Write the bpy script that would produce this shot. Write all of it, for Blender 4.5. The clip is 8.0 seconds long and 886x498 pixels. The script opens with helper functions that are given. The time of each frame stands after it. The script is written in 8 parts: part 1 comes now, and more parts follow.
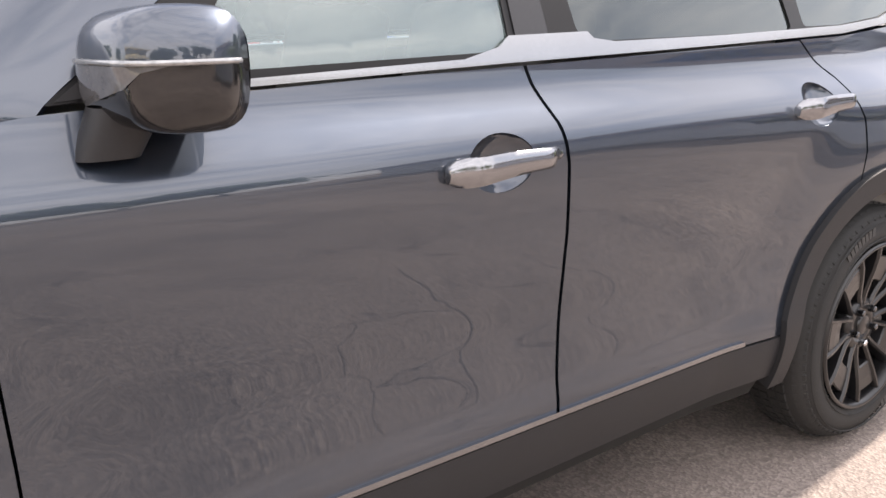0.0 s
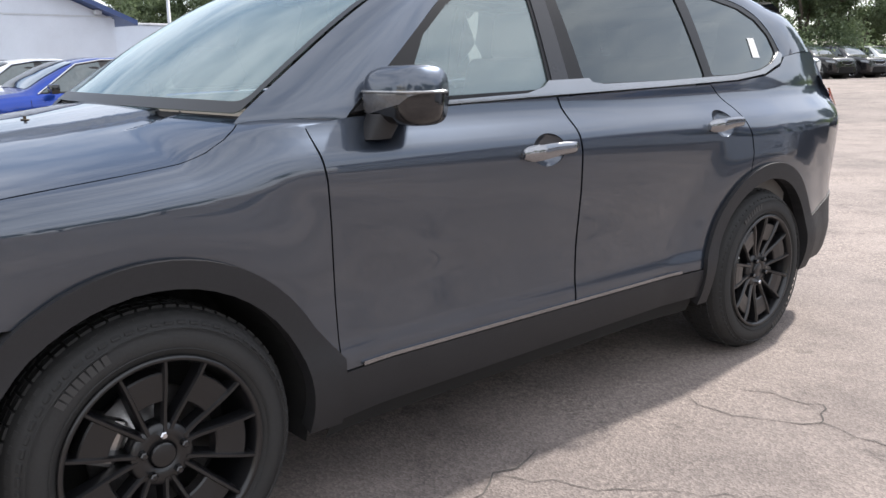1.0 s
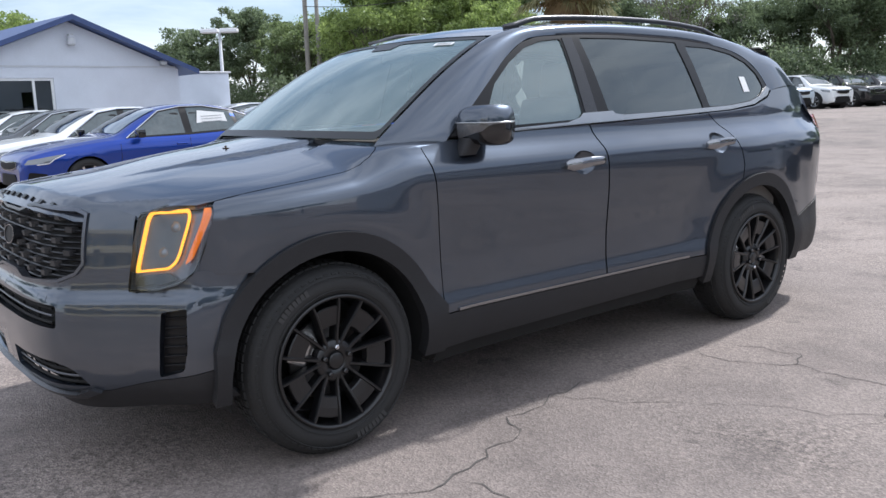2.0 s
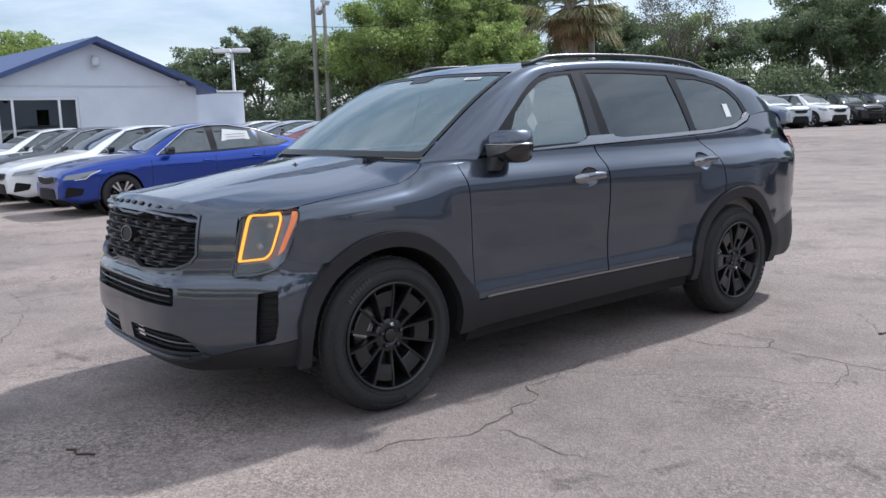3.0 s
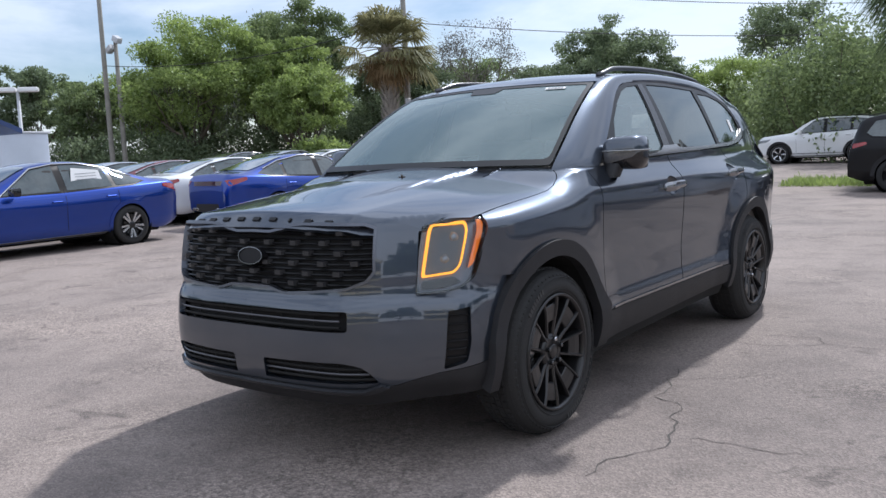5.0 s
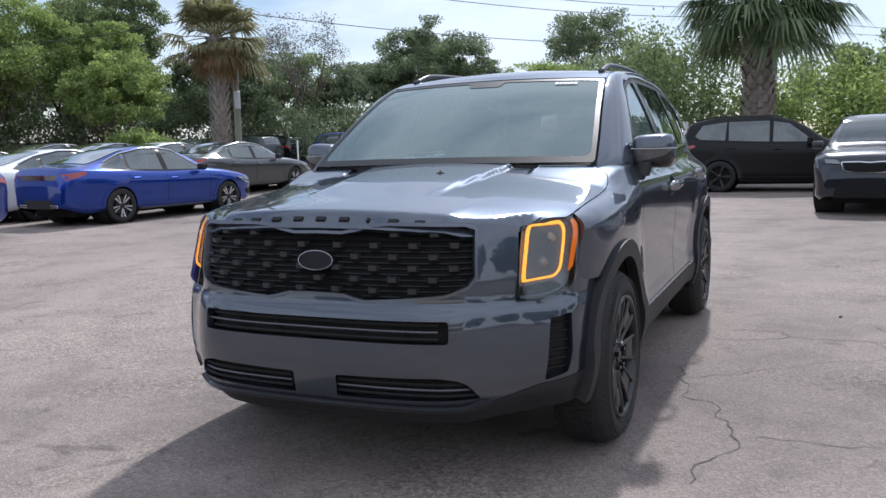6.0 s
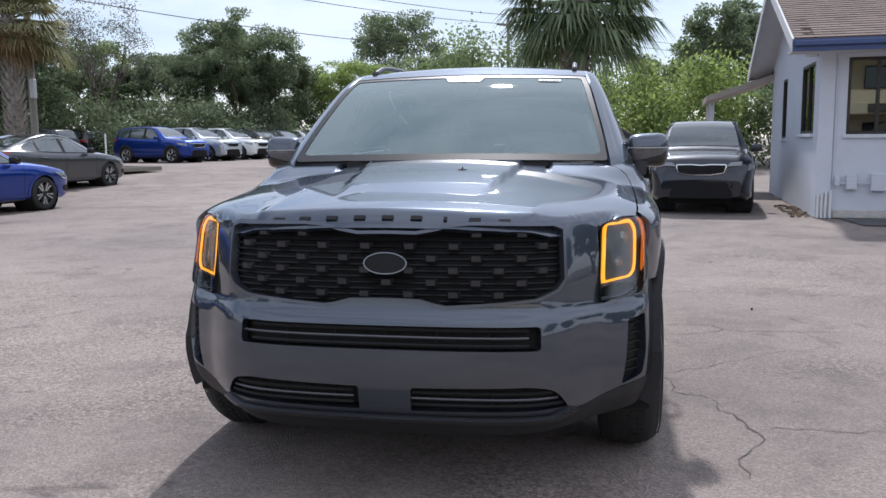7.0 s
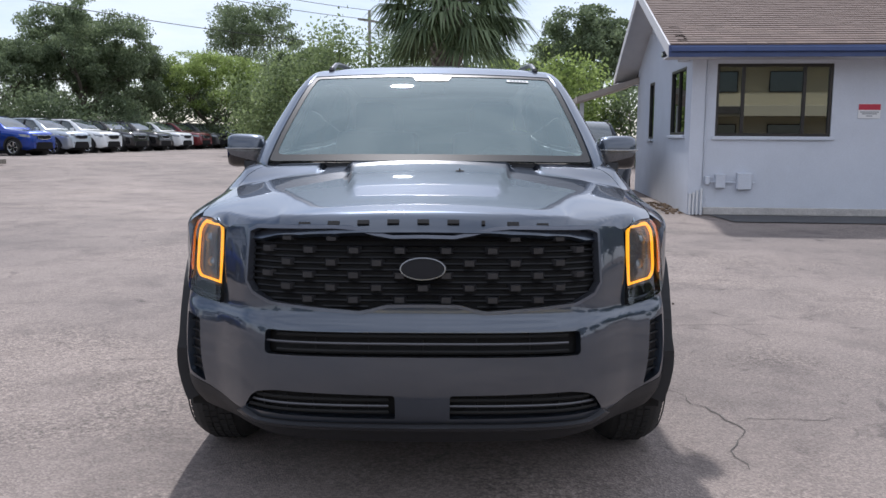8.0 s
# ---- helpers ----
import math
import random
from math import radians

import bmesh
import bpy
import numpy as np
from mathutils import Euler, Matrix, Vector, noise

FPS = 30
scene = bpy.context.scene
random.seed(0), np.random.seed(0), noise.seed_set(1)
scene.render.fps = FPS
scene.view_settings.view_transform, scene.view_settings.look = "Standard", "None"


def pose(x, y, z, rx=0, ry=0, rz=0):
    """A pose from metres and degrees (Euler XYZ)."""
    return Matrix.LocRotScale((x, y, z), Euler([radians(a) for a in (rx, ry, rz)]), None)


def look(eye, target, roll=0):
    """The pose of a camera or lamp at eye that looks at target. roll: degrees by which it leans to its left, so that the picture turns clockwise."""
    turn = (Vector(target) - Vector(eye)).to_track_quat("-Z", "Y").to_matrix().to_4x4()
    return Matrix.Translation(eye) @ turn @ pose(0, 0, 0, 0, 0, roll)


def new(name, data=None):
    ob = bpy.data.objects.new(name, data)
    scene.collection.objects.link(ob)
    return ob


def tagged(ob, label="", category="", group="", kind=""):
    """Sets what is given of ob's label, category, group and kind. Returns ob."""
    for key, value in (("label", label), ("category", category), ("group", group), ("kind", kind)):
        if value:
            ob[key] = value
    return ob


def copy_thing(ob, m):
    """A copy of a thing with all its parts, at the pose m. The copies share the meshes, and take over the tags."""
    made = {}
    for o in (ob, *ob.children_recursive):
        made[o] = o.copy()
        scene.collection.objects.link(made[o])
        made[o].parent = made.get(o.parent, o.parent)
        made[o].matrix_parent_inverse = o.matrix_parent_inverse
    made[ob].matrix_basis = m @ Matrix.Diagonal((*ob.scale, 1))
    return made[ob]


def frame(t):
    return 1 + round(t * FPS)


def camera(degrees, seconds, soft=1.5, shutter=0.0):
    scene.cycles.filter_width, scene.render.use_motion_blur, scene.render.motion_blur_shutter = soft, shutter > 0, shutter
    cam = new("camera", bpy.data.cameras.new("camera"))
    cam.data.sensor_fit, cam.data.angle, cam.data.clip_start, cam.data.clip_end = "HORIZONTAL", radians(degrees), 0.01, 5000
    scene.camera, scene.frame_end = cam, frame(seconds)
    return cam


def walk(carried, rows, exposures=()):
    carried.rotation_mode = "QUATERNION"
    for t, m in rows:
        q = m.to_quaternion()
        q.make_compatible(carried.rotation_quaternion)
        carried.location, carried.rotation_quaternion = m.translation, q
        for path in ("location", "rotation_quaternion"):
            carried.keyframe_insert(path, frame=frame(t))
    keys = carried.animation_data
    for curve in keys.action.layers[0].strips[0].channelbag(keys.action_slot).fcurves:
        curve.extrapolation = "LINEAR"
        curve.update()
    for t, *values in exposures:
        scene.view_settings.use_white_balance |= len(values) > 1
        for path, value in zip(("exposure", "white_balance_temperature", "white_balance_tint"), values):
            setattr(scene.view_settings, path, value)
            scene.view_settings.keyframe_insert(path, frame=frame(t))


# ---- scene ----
cam = camera(55.0, 8.0)
PATH = [
    (0, (2.168, 0.374, 1.305), (0.619, 1.526, 0.778), -0.7),
    (0.5, (2.566, -0.225, 1.316), (1.066, 1.006, 0.833), -0.6),
    (1, (2.92, -0.769, 1.333), (1.445, 0.511, 0.904), -0.4),
    (1.5, (3.304, -1.232, 1.346), (1.793, 0.018, 0.956), -1.0),
    (2.8, (4.212, -2.165, 1.347), (2.65, -0.952, 1.052), -2.3),
    (3, (4.257, -2.268, 1.396), (2.704, -1.044, 1.092), -1.8),
    (3.5, (4.172, -2.541, 1.361), (2.651, -1.273, 1.084), -1.6),
    (4, (3.825, -2.877, 1.313), (2.375, -1.523, 1.059), -1.5),
    (4.2, (3.663, -2.958, 1.304), (2.243, -1.57, 1.06), -2.1),
    (5.3, (2.495, -3.409, 1.27), (1.412, -1.743, 1.043), -2.3),
    (5.5, (2.276, -3.46, 1.291), (1.266, -1.75, 1.055), -2.1),
    (6, (1.725, -3.625, 1.3), (0.925, -1.808, 1.057), -1.6),
    (6.5, (1.197, -3.656, 1.299), (0.606, -1.762, 1.049), -1.1),
    (7, (0.704, -3.717, 1.298), (0.356, -1.764, 1.045), -0.5),
    (7.5, (0.321, -3.699, 1.299), (0.164, -1.722, 1.043), -0.1),
    (7.8, (0.157, -3.647, 1.302), (0.093, -1.664, 1.047), -0.2),
    (8, (0.074, -3.707, 1.322), (0.069, -1.724, 1.058), 0.3),
]
walk(cam, [(t, look(eye, target, roll)) for t, eye, target, roll in PATH],
     [(0, 1.36, 7100, 17), (0.5, 1.06, 6800, 14), (1.0, 0.68, 6400, 12), (1.5, 0.46, 6100, 11), (3.0, 0.12, 5900, 12), (5.5, 0.04, 5900, 12), (8.0, 0.0, 6000, 14)])

# ---------------------------------------------------------------- sky and sun
SUN_AZ, SUN_EL = math.atan2(-0.11, 1.0), radians(47.0)      # from behind the parked SUV


def nd(nt, kind, **kw):
    n = nt.nodes.new(kind)
    for k, v in kw.items():
        n.inputs[k].default_value = v
    return n


def build_world():
    w = bpy.data.worlds.new("sky")
    w.use_nodes = True
    nt = w.node_tree
    nt.nodes.clear()
    out = nt.nodes.new("ShaderNodeOutputWorld")
    bg = nt.nodes.new("ShaderNodeBackground")
    sky = nt.nodes.new("ShaderNodeTexSky")
    sky.sky_type = "NISHITA"
    sky.sun_disc = False
    sky.sun_elevation = SUN_EL
    sky.sun_rotation = SUN_AZ
    sky.air_density, sky.dust_density, sky.ozone_density = 1.0, 0.5, 1.0
    tc = nt.nodes.new("ShaderNodeTexCoord")
    mp = nt.nodes.new("ShaderNodeMapping")
    mp.inputs["Scale"].default_value = (1.0, 1.0, 3.2)
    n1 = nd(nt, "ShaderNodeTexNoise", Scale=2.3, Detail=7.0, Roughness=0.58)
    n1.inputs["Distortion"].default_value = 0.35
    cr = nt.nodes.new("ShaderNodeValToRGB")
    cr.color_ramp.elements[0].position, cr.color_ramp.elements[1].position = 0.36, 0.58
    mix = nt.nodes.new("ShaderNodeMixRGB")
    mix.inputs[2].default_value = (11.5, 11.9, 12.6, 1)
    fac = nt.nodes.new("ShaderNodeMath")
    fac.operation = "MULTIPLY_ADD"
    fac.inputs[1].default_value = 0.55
    # cloud cover raised towards +x, -y, out of view, to brighten the SUV's near side
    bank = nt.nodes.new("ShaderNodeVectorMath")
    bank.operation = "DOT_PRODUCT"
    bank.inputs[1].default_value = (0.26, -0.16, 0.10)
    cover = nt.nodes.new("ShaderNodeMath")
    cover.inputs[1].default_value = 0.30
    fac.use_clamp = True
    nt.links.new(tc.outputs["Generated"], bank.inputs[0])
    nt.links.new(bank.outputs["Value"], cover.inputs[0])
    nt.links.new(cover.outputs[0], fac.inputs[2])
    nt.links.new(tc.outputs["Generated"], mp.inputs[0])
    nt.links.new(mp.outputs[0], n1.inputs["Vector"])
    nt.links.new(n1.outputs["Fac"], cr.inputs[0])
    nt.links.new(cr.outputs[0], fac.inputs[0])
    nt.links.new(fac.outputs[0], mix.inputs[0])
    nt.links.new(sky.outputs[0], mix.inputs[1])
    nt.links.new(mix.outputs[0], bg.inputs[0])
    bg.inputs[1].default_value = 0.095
    nt.links.new(bg.outputs[0], out.inputs[0])
    scene.world = w


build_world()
sun_dir = Vector((math.sin(SUN_AZ) * math.cos(SUN_EL), math.cos(SUN_AZ) * math.cos(SUN_EL), math.sin(SUN_EL)))
sun = new("sun", bpy.data.lights.new("sun", "SUN"))
sun.data.energy, sun.data.angle, sun.data.color = 3.75, radians(2.2), (1.0, 0.95, 0.88)
sun.matrix_world = look(sun_dir * 60, (0, 0, 0))

# ---------------------------------------------------------------- materials
MATS = {}


def mat(name, col, rough=0.5, metal=0.0, coat=0.0, vary=0.12, scale=6.0, fine=120.0, bump=0.0, bumpscale=200.0,
        col2=None, coatrough=0.03, spec=0.5, rvary=0.0, rand=0.0, alpha=None, trans=0.0, emit=None, island=0.0, ior=1.5, sheen=0.0):
    """A principled material with variation at two scales, in object coordinates."""
    if name in MATS:
        return MATS[name]
    m = bpy.data.materials.new(name)
    m.use_nodes = True
    nt = m.node_tree
    p = nt.nodes["Principled BSDF"]
    p.inputs["Roughness"].default_value = rough
    p.inputs["Metallic"].default_value = metal
    p.inputs["Coat Weight"].default_value = coat
    p.inputs["Coat Roughness"].default_value = coatrough
    p.inputs["Specular IOR Level"].default_value = spec
    p.inputs["IOR"].default_value = ior
    p.inputs["Transmission Weight"].default_value = trans
    c = (*col, 1)
    tc = nt.nodes.new("ShaderNodeTexCoord")
    big = nd(nt, "ShaderNodeTexNoise", Scale=scale, Detail=4.0, Roughness=0.6)
    sml = nd(nt, "ShaderNodeTexNoise", Scale=fine, Detail=3.0, Roughness=0.6)
    nt.links.new(tc.outputs["Object"], big.inputs["Vector"])
    nt.links.new(tc.outputs["Object"], sml.inputs["Vector"])
    if vary > 0 or rand > 0 or island > 0:
        ma = nt.nodes.new("ShaderNodeMath")
        ma.operation = "ADD"
        nt.links.new(big.outputs["Fac"], ma.inputs[0])
        nt.links.new(sml.outputs["Fac"], ma.inputs[1])
        last = ma
        for amount, kind, sock in ((rand, "ShaderNodeObjectInfo", "Random"), (island, "ShaderNodeNewGeometry", "Random Per Island")):
            if amount > 0:
                oi = nt.nodes.new(kind)
                mm = nt.nodes.new("ShaderNodeMath")
                mm.operation = "MULTIPLY_ADD"
                mm.inputs[1].default_value = amount
                nt.links.new(oi.outputs[sock], mm.inputs[0])
                nt.links.new(last.outputs[0], mm.inputs[2])
                last = mm
        cr = nt.nodes.new("ShaderNodeMapRange")
        cr.inputs["From Min"].default_value, cr.inputs["From Max"].default_value = 0.6, 1.4 + rand + island
        nt.links.new(last.outputs[0], cr.inputs["Value"])
        mx = nt.nodes.new("ShaderNodeMixRGB")
        mx.inputs[1].default_value = tuple(max(0.0, v * (1 - vary)) for v in col) + (1,)
        mx.inputs[2].default_value = (*(col2 or tuple(min(1.0, v * (1 + vary)) for v in col)), 1)
        nt.links.new(cr.outputs[0], mx.inputs[0])
        nt.links.new(mx.outputs[0], p.inputs["Base Color"])
    else:
        p.inputs["Base Color"].default_value = c
    if rvary > 0:
        rr = nt.nodes.new("ShaderNodeMapRange")
        rr.inputs["To Min"].default_value, rr.inputs["To Max"].default_value = rough - rvary, rough + rvary
        nt.links.new(big.outputs["Fac"], rr.inputs["Value"])
        nt.links.new(rr.outputs[0], p.inputs["Roughness"])
    if bump > 0:
        bn = nd(nt, "ShaderNodeTexNoise", Scale=bumpscale, Detail=3.0)
        bp = nt.nodes.new("ShaderNodeBump")
        bp.inputs["Strength"].default_value = bump
        bp.inputs["Distance"].default_value = 0.004
        nt.links.new(tc.outputs["Object"], bn.inputs["Vector"])
        nt.links.new(bn.outputs["Fac"], bp.inputs["Height"])
        nt.links.new(bp.outputs[0], p.inputs["Normal"])
    if emit:
        p.inputs["Emission Color"].default_value = (*emit[:3], 1)
        p.inputs["Emission Strength"].default_value = emit[3]
    MATS[name] = m
    return m


def paint(name, col, metal=0.35, rough=0.32):
    return mat(name, col, rough, metal, 1.0, vary=0.06, scale=2.0, fine=900.0, coatrough=0.02)


HERO = mat("gravity_grey_paint", (0.054, 0.068, 0.092), 0.35, 0.9, 1.0, vary=0.10, scale=2.5, fine=1400.0, coatrough=0.015, rvary=0.02)
HERO.node_tree.nodes["Principled BSDF"].inputs["Specular Tint"].default_value = (0.62, 0.64, 0.68, 1)
HERO.node_tree.nodes["Principled BSDF"].inputs["Coat IOR"].default_value = 1.7
CLAD = mat("black_moulded_plastic", (0.020, 0.020, 0.022), 0.55, spec=0.35, vary=0.15, scale=8, bump=0.15, bumpscale=700, rvary=0.06)
FRAMEBLK = mat("satin_black_frame", (0.008, 0.008, 0.009), 0.35, vary=0.1, spec=0.25)
GLOSSBLK = mat("gloss_black", (0.008, 0.008, 0.009), 0.10, vary=0.1, coat=0.5)
SATBLK = mat("satin_black_alloy", (0.008, 0.008, 0.009), 0.30, metal=0.0, vary=0.15, scale=12, coat=0.15, coatrough=0.12)
RUBBER = mat("tyre_rubber", (0.018, 0.018, 0.018), 0.75, vary=0.25, scale=14, bump=0.2, bumpscale=300, rvary=0.08)
DARKVOID = mat("dark_inner_liner", (0.010, 0.010, 0.010), 0.9, vary=0.2)
CHROME = mat("satin_chrome", (0.62, 0.63, 0.65), 0.14, metal=1.0, vary=0.05, rvary=0.03)
DKCHROME = mat("dark_chrome_handle", (0.30, 0.305, 0.32), 0.16, metal=1.0, vary=0.08, rvary=0.04)
STEEL = mat("brake_steel", (0.42, 0.41, 0.40), 0.35, metal=1.0, vary=0.15, scale=20)
AMBER = mat("amber_side_lamp", (0.85, 0.24, 0.02), 0.2, vary=0.1, coat=0.5, emit=(1.0, 0.22, 0.02, 0.30))
DRL = mat("amber_light_bar", (0.9, 0.45, 0.05), 0.4, vary=0.0, emit=(1.0, 0.40, 0.016, 1.45))
REDLAMP = mat("red_tail_lens", (0.30, 0.008, 0.010), 0.12, vary=0.1, coat=1.0)
LENSDARK = mat("dark_lamp_bowl", (0.17, 0.185, 0.22), 0.25, metal=0.5, vary=0.3, scale=30)
WHITEPL = mat("white_paper", (0.75, 0.76, 0.76), 0.6, vary=0.05)
GREYINK = mat("grey_print", (0.25, 0.26, 0.28), 0.6, vary=0.05)
TRIM = mat("cabin_trim", (0.16, 0.15, 0.14), 0.7, vary=0.15, scale=10, bump=0.1)
SEAT = mat("cabin_seat_leather", (0.22, 0.21, 0.20), 0.55, vary=0.12, scale=8, bump=0.15)


def glass(name, tint, rough=0.0, haze=0.0, ior=1.45, haze_col=(0.30, 0.38, 0.37)):
    """Thin automotive glass: a clear reflection over a tinted see-through pane, with a flat colour mixed in for dust,
    lit haze and reflections.
    """
    if name in MATS:
        return MATS[name]
    m = bpy.data.materials.new(name)
    m.use_nodes = True
    nt = m.node_tree
    nt.nodes.clear()
    out = nt.nodes.new("ShaderNodeOutputMaterial")
    tr = nt.nodes.new("ShaderNodeBsdfTransparent")
    tr.inputs[0].default_value = (*tint, 1)
    gl = nt.nodes.new("ShaderNodeBsdfGlossy")
    gl.inputs["Roughness"].default_value = rough
    gl.inputs["Color"].default_value = (0.9, 0.97, 0.97, 1)
    fr = nt.nodes.new("ShaderNodeFresnel")
    fr.inputs["IOR"].default_value = ior
    mx = nt.nodes.new("ShaderNodeMixShader")
    # flat teal painted in for sunlit dust and for reflections that veil the cabin
    df = nt.nodes.new("ShaderNodeBsdfDiffuse")
    df.inputs[0].default_value = (*haze_col, 1)
    m0 = nt.nodes.new("ShaderNodeMixShader")
    m0.inputs[0].default_value = haze
    nt.links.new(tr.outputs[0], m0.inputs[1])
    nt.links.new(df.outputs[0], m0.inputs[2])
    nt.links.new(fr.outputs[0], mx.inputs[0])
    nt.links.new(m0.outputs[0], mx.inputs[1])
    nt.links.new(gl.outputs[0], mx.inputs[2])
    nt.links.new(mx.outputs[0], out.inputs[0])
    MATS[name] = m
    return m


GLASS_F = glass("windscreen_glass", (0.42, 0.52, 0.51), 0.02, 0.38, 2.0, (0.30, 0.40, 0.40))
GLASS_D = glass("door_glass", (0.46, 0.58, 0.57), 0.0, 0.26, 2.2, (0.32, 0.42, 0.42))
GLASS_T = glass("privacy_glass", (0.035, 0.04, 0.042), 0.0, 0.03, 1.9)
GLASS_CLEAR = glass("lamp_lens", (0.8, 0.82, 0.83), 0.0, ior=1.5)


# ---------------------------------------------------------------- mesh helpers
def part(name, bm, material, parent=None, label="", smooth=False, angle=None):
    """Links a bmesh as one mesh object, under a thing if one is given."""
    me = bpy.data.meshes.new(name)
    if smooth:
        for f in bm.faces:
            f.smooth = True
        if angle is not None:
            for e in bm.edges:
                if len(e.link_faces) == 2 and e.calc_face_angle(0) > radians(angle):
                    e.smooth = False
    bm.to_mesh(me)
    bm.free()
    for m in (material if isinstance(material, (list, tuple)) else [material]):
        me.materials.append(m)
    ob = new(name, me)
    if parent is not None:
        ob.parent = parent
    if label:
        tagged(ob, label)
    return ob


def empty(name, m=None, label="", category="", group="", kind=""):
    ob = new(name)
    ob.empty_display_size = 0.2
    if m is not None:
        ob.matrix_basis = m
    return tagged(ob, label, category, group, kind)


def add_box(bm, lo, hi, m=None, bevel=0.0, seg=1, mi=0):
    a, b = Vector(lo), Vector(hi)
    r = bmesh.ops.create_cube(bm, size=1.0)
    vs = r["verts"]
    for v in vs:
        v.co = Vector([a[i] + (v.co[i] + 0.5) * (b[i] - a[i]) for i in range(3)])
    if bevel > 0:
        es = list({e for v in vs for e in v.link_edges})
        r2 = bmesh.ops.bevel(bm, geom=es, offset=bevel, segments=seg, affect="EDGES", profile=0.6)
        vs = list({v for v in r2["verts"]} | {v for v in vs if v.is_valid})
    if m is not None:
        for v in vs:
            v.co = m @ v.co
    if mi:
        for f in {f for v in vs for f in v.link_faces}:
            f.material_index = mi
    return vs


def box(name, lo, hi, material, parent=None, label="", m=None, bevel=0.0, seg=1, smooth=False):
    bm = bmesh.new()
    add_box(bm, lo, hi, m, bevel, seg)
    return part(name, bm, material, parent, label, smooth, 40 if smooth else None)


def add_lathe(bm, prof, seg=32, axis="x", m=None, arc=(0, math.tau), mi=0):
    """Turns a profile of (along, radius) round an axis."""
    full = abs(arc[1] - arc[0] - math.tau) < 1e-6
    n = seg if full else seg + 1
    rings = []
    for a, r in prof:
        ring = []
        for i in range(n):
            t = arc[0] + (arc[1] - arc[0]) * i / seg
            c, s = r * math.cos(t), r * math.sin(t)
            p = Vector((a, c, s)) if axis == "x" else Vector((c, a, s)) if axis == "y" else Vector((c, s, a))
            ring.append(bm.verts.new(m @ p if m is not None else p))
        rings.append(ring)
    for k in range(len(rings) - 1):
        for i in range(seg if full else n - 1):
            j = (i + 1) % n
            try:
                f = bm.faces.new((rings[k][i], rings[k][j], rings[k + 1][j], rings[k + 1][i]))
                f.material_index = mi
            except ValueError:
                pass
    return rings


def add_tube(bm, pts, r, seg=8, cap=True, radii=None):
    pts = [Vector(p) for p in pts]
    rings = []
    for i, p in enumerate(pts):
        d = (pts[min(i + 1, len(pts) - 1)] - pts[max(i - 1, 0)]).normalized()
        up = Vector((0, 0, 1)) if abs(d.z) < 0.9 else Vector((1, 0, 0))
        a = d.cross(up).normalized()
        b = a.cross(d).normalized()
        rr = radii[i] if radii else r
        rings.append([bm.verts.new(p + rr * (math.cos(t) * a + math.sin(t) * b)) for t in (math.tau * k / seg for k in range(seg))])
    for k in range(len(rings) - 1):
        for i in range(seg):
            bm.faces.new((rings[k][i], rings[k][(i + 1) % seg], rings[k + 1][(i + 1) % seg], rings[k + 1][i]))
    if cap:
        bm.faces.new(rings[0][::-1])
        bm.faces.new(rings[-1])
    return rings


def grid_faces(bm, rows, flip=False, mi=0):
    """Quads between rows of equally many points."""
    vs = [[bm.verts.new(p) for p in row] for row in rows]
    for a, b in zip(vs, vs[1:]):
        for i in range(len(a) - 1):
            q = (a[i], a[i + 1], b[i + 1], b[i])
            f = bm.faces.new(q[::-1] if flip else q)
            f.material_index = mi
    return vs


def lerp(a, b, t):
    return a + (b - a) * t


def interp(x, table):
    """Smooth (monotone-ish) reading of a table of (x, value)."""
    if x <= table[0][0]:
        return table[0][1]
    if x >= table[-1][0]:
        return table[-1][1]
    for i in range(len(table) - 1):
        x0, v0 = table[i]
        x1, v1 = table[i + 1]
        if x <= x1:
            h = x1 - x0
            d = (v1 - v0) / h
            dl = (v0 - table[i - 1][1]) / (x0 - table[i - 1][0]) if i > 0 else d
            dr = (table[i + 2][1] - v1) / (table[i + 2][0] - x1) if i + 2 < len(table) else d
            m0 = 0.5 * (dl + d) if dl * d > 0 else 0.0
            m1 = 0.5 * (dr + d) if dr * d > 0 else 0.0
            lim = 3 * abs(d)
            m0, m1 = max(-lim, min(lim, m0)), max(-lim, min(lim, m1))
            t = (x - x0) / h
            return ((2 * t**3 - 3 * t**2 + 1) * v0 + (t**3 - 2 * t**2 + t) * h * m0 + (-2 * t**3 + 3 * t**2) * v1 + (t**3 - t**2) * h * m1)


def smooth01(x):
    x = min(1.0, max(0.0, x))
    return x * x * (3 - 2 * x)

# ---------------------------------------------------------------- ground
def lot_z(x, y):
    """The lot lies level and rises gently towards its far corner."""
    far = -0.45 * x + 0.89 * y
    return 0.42 * smooth01((far - 15.0) / 17.0) - 0.012


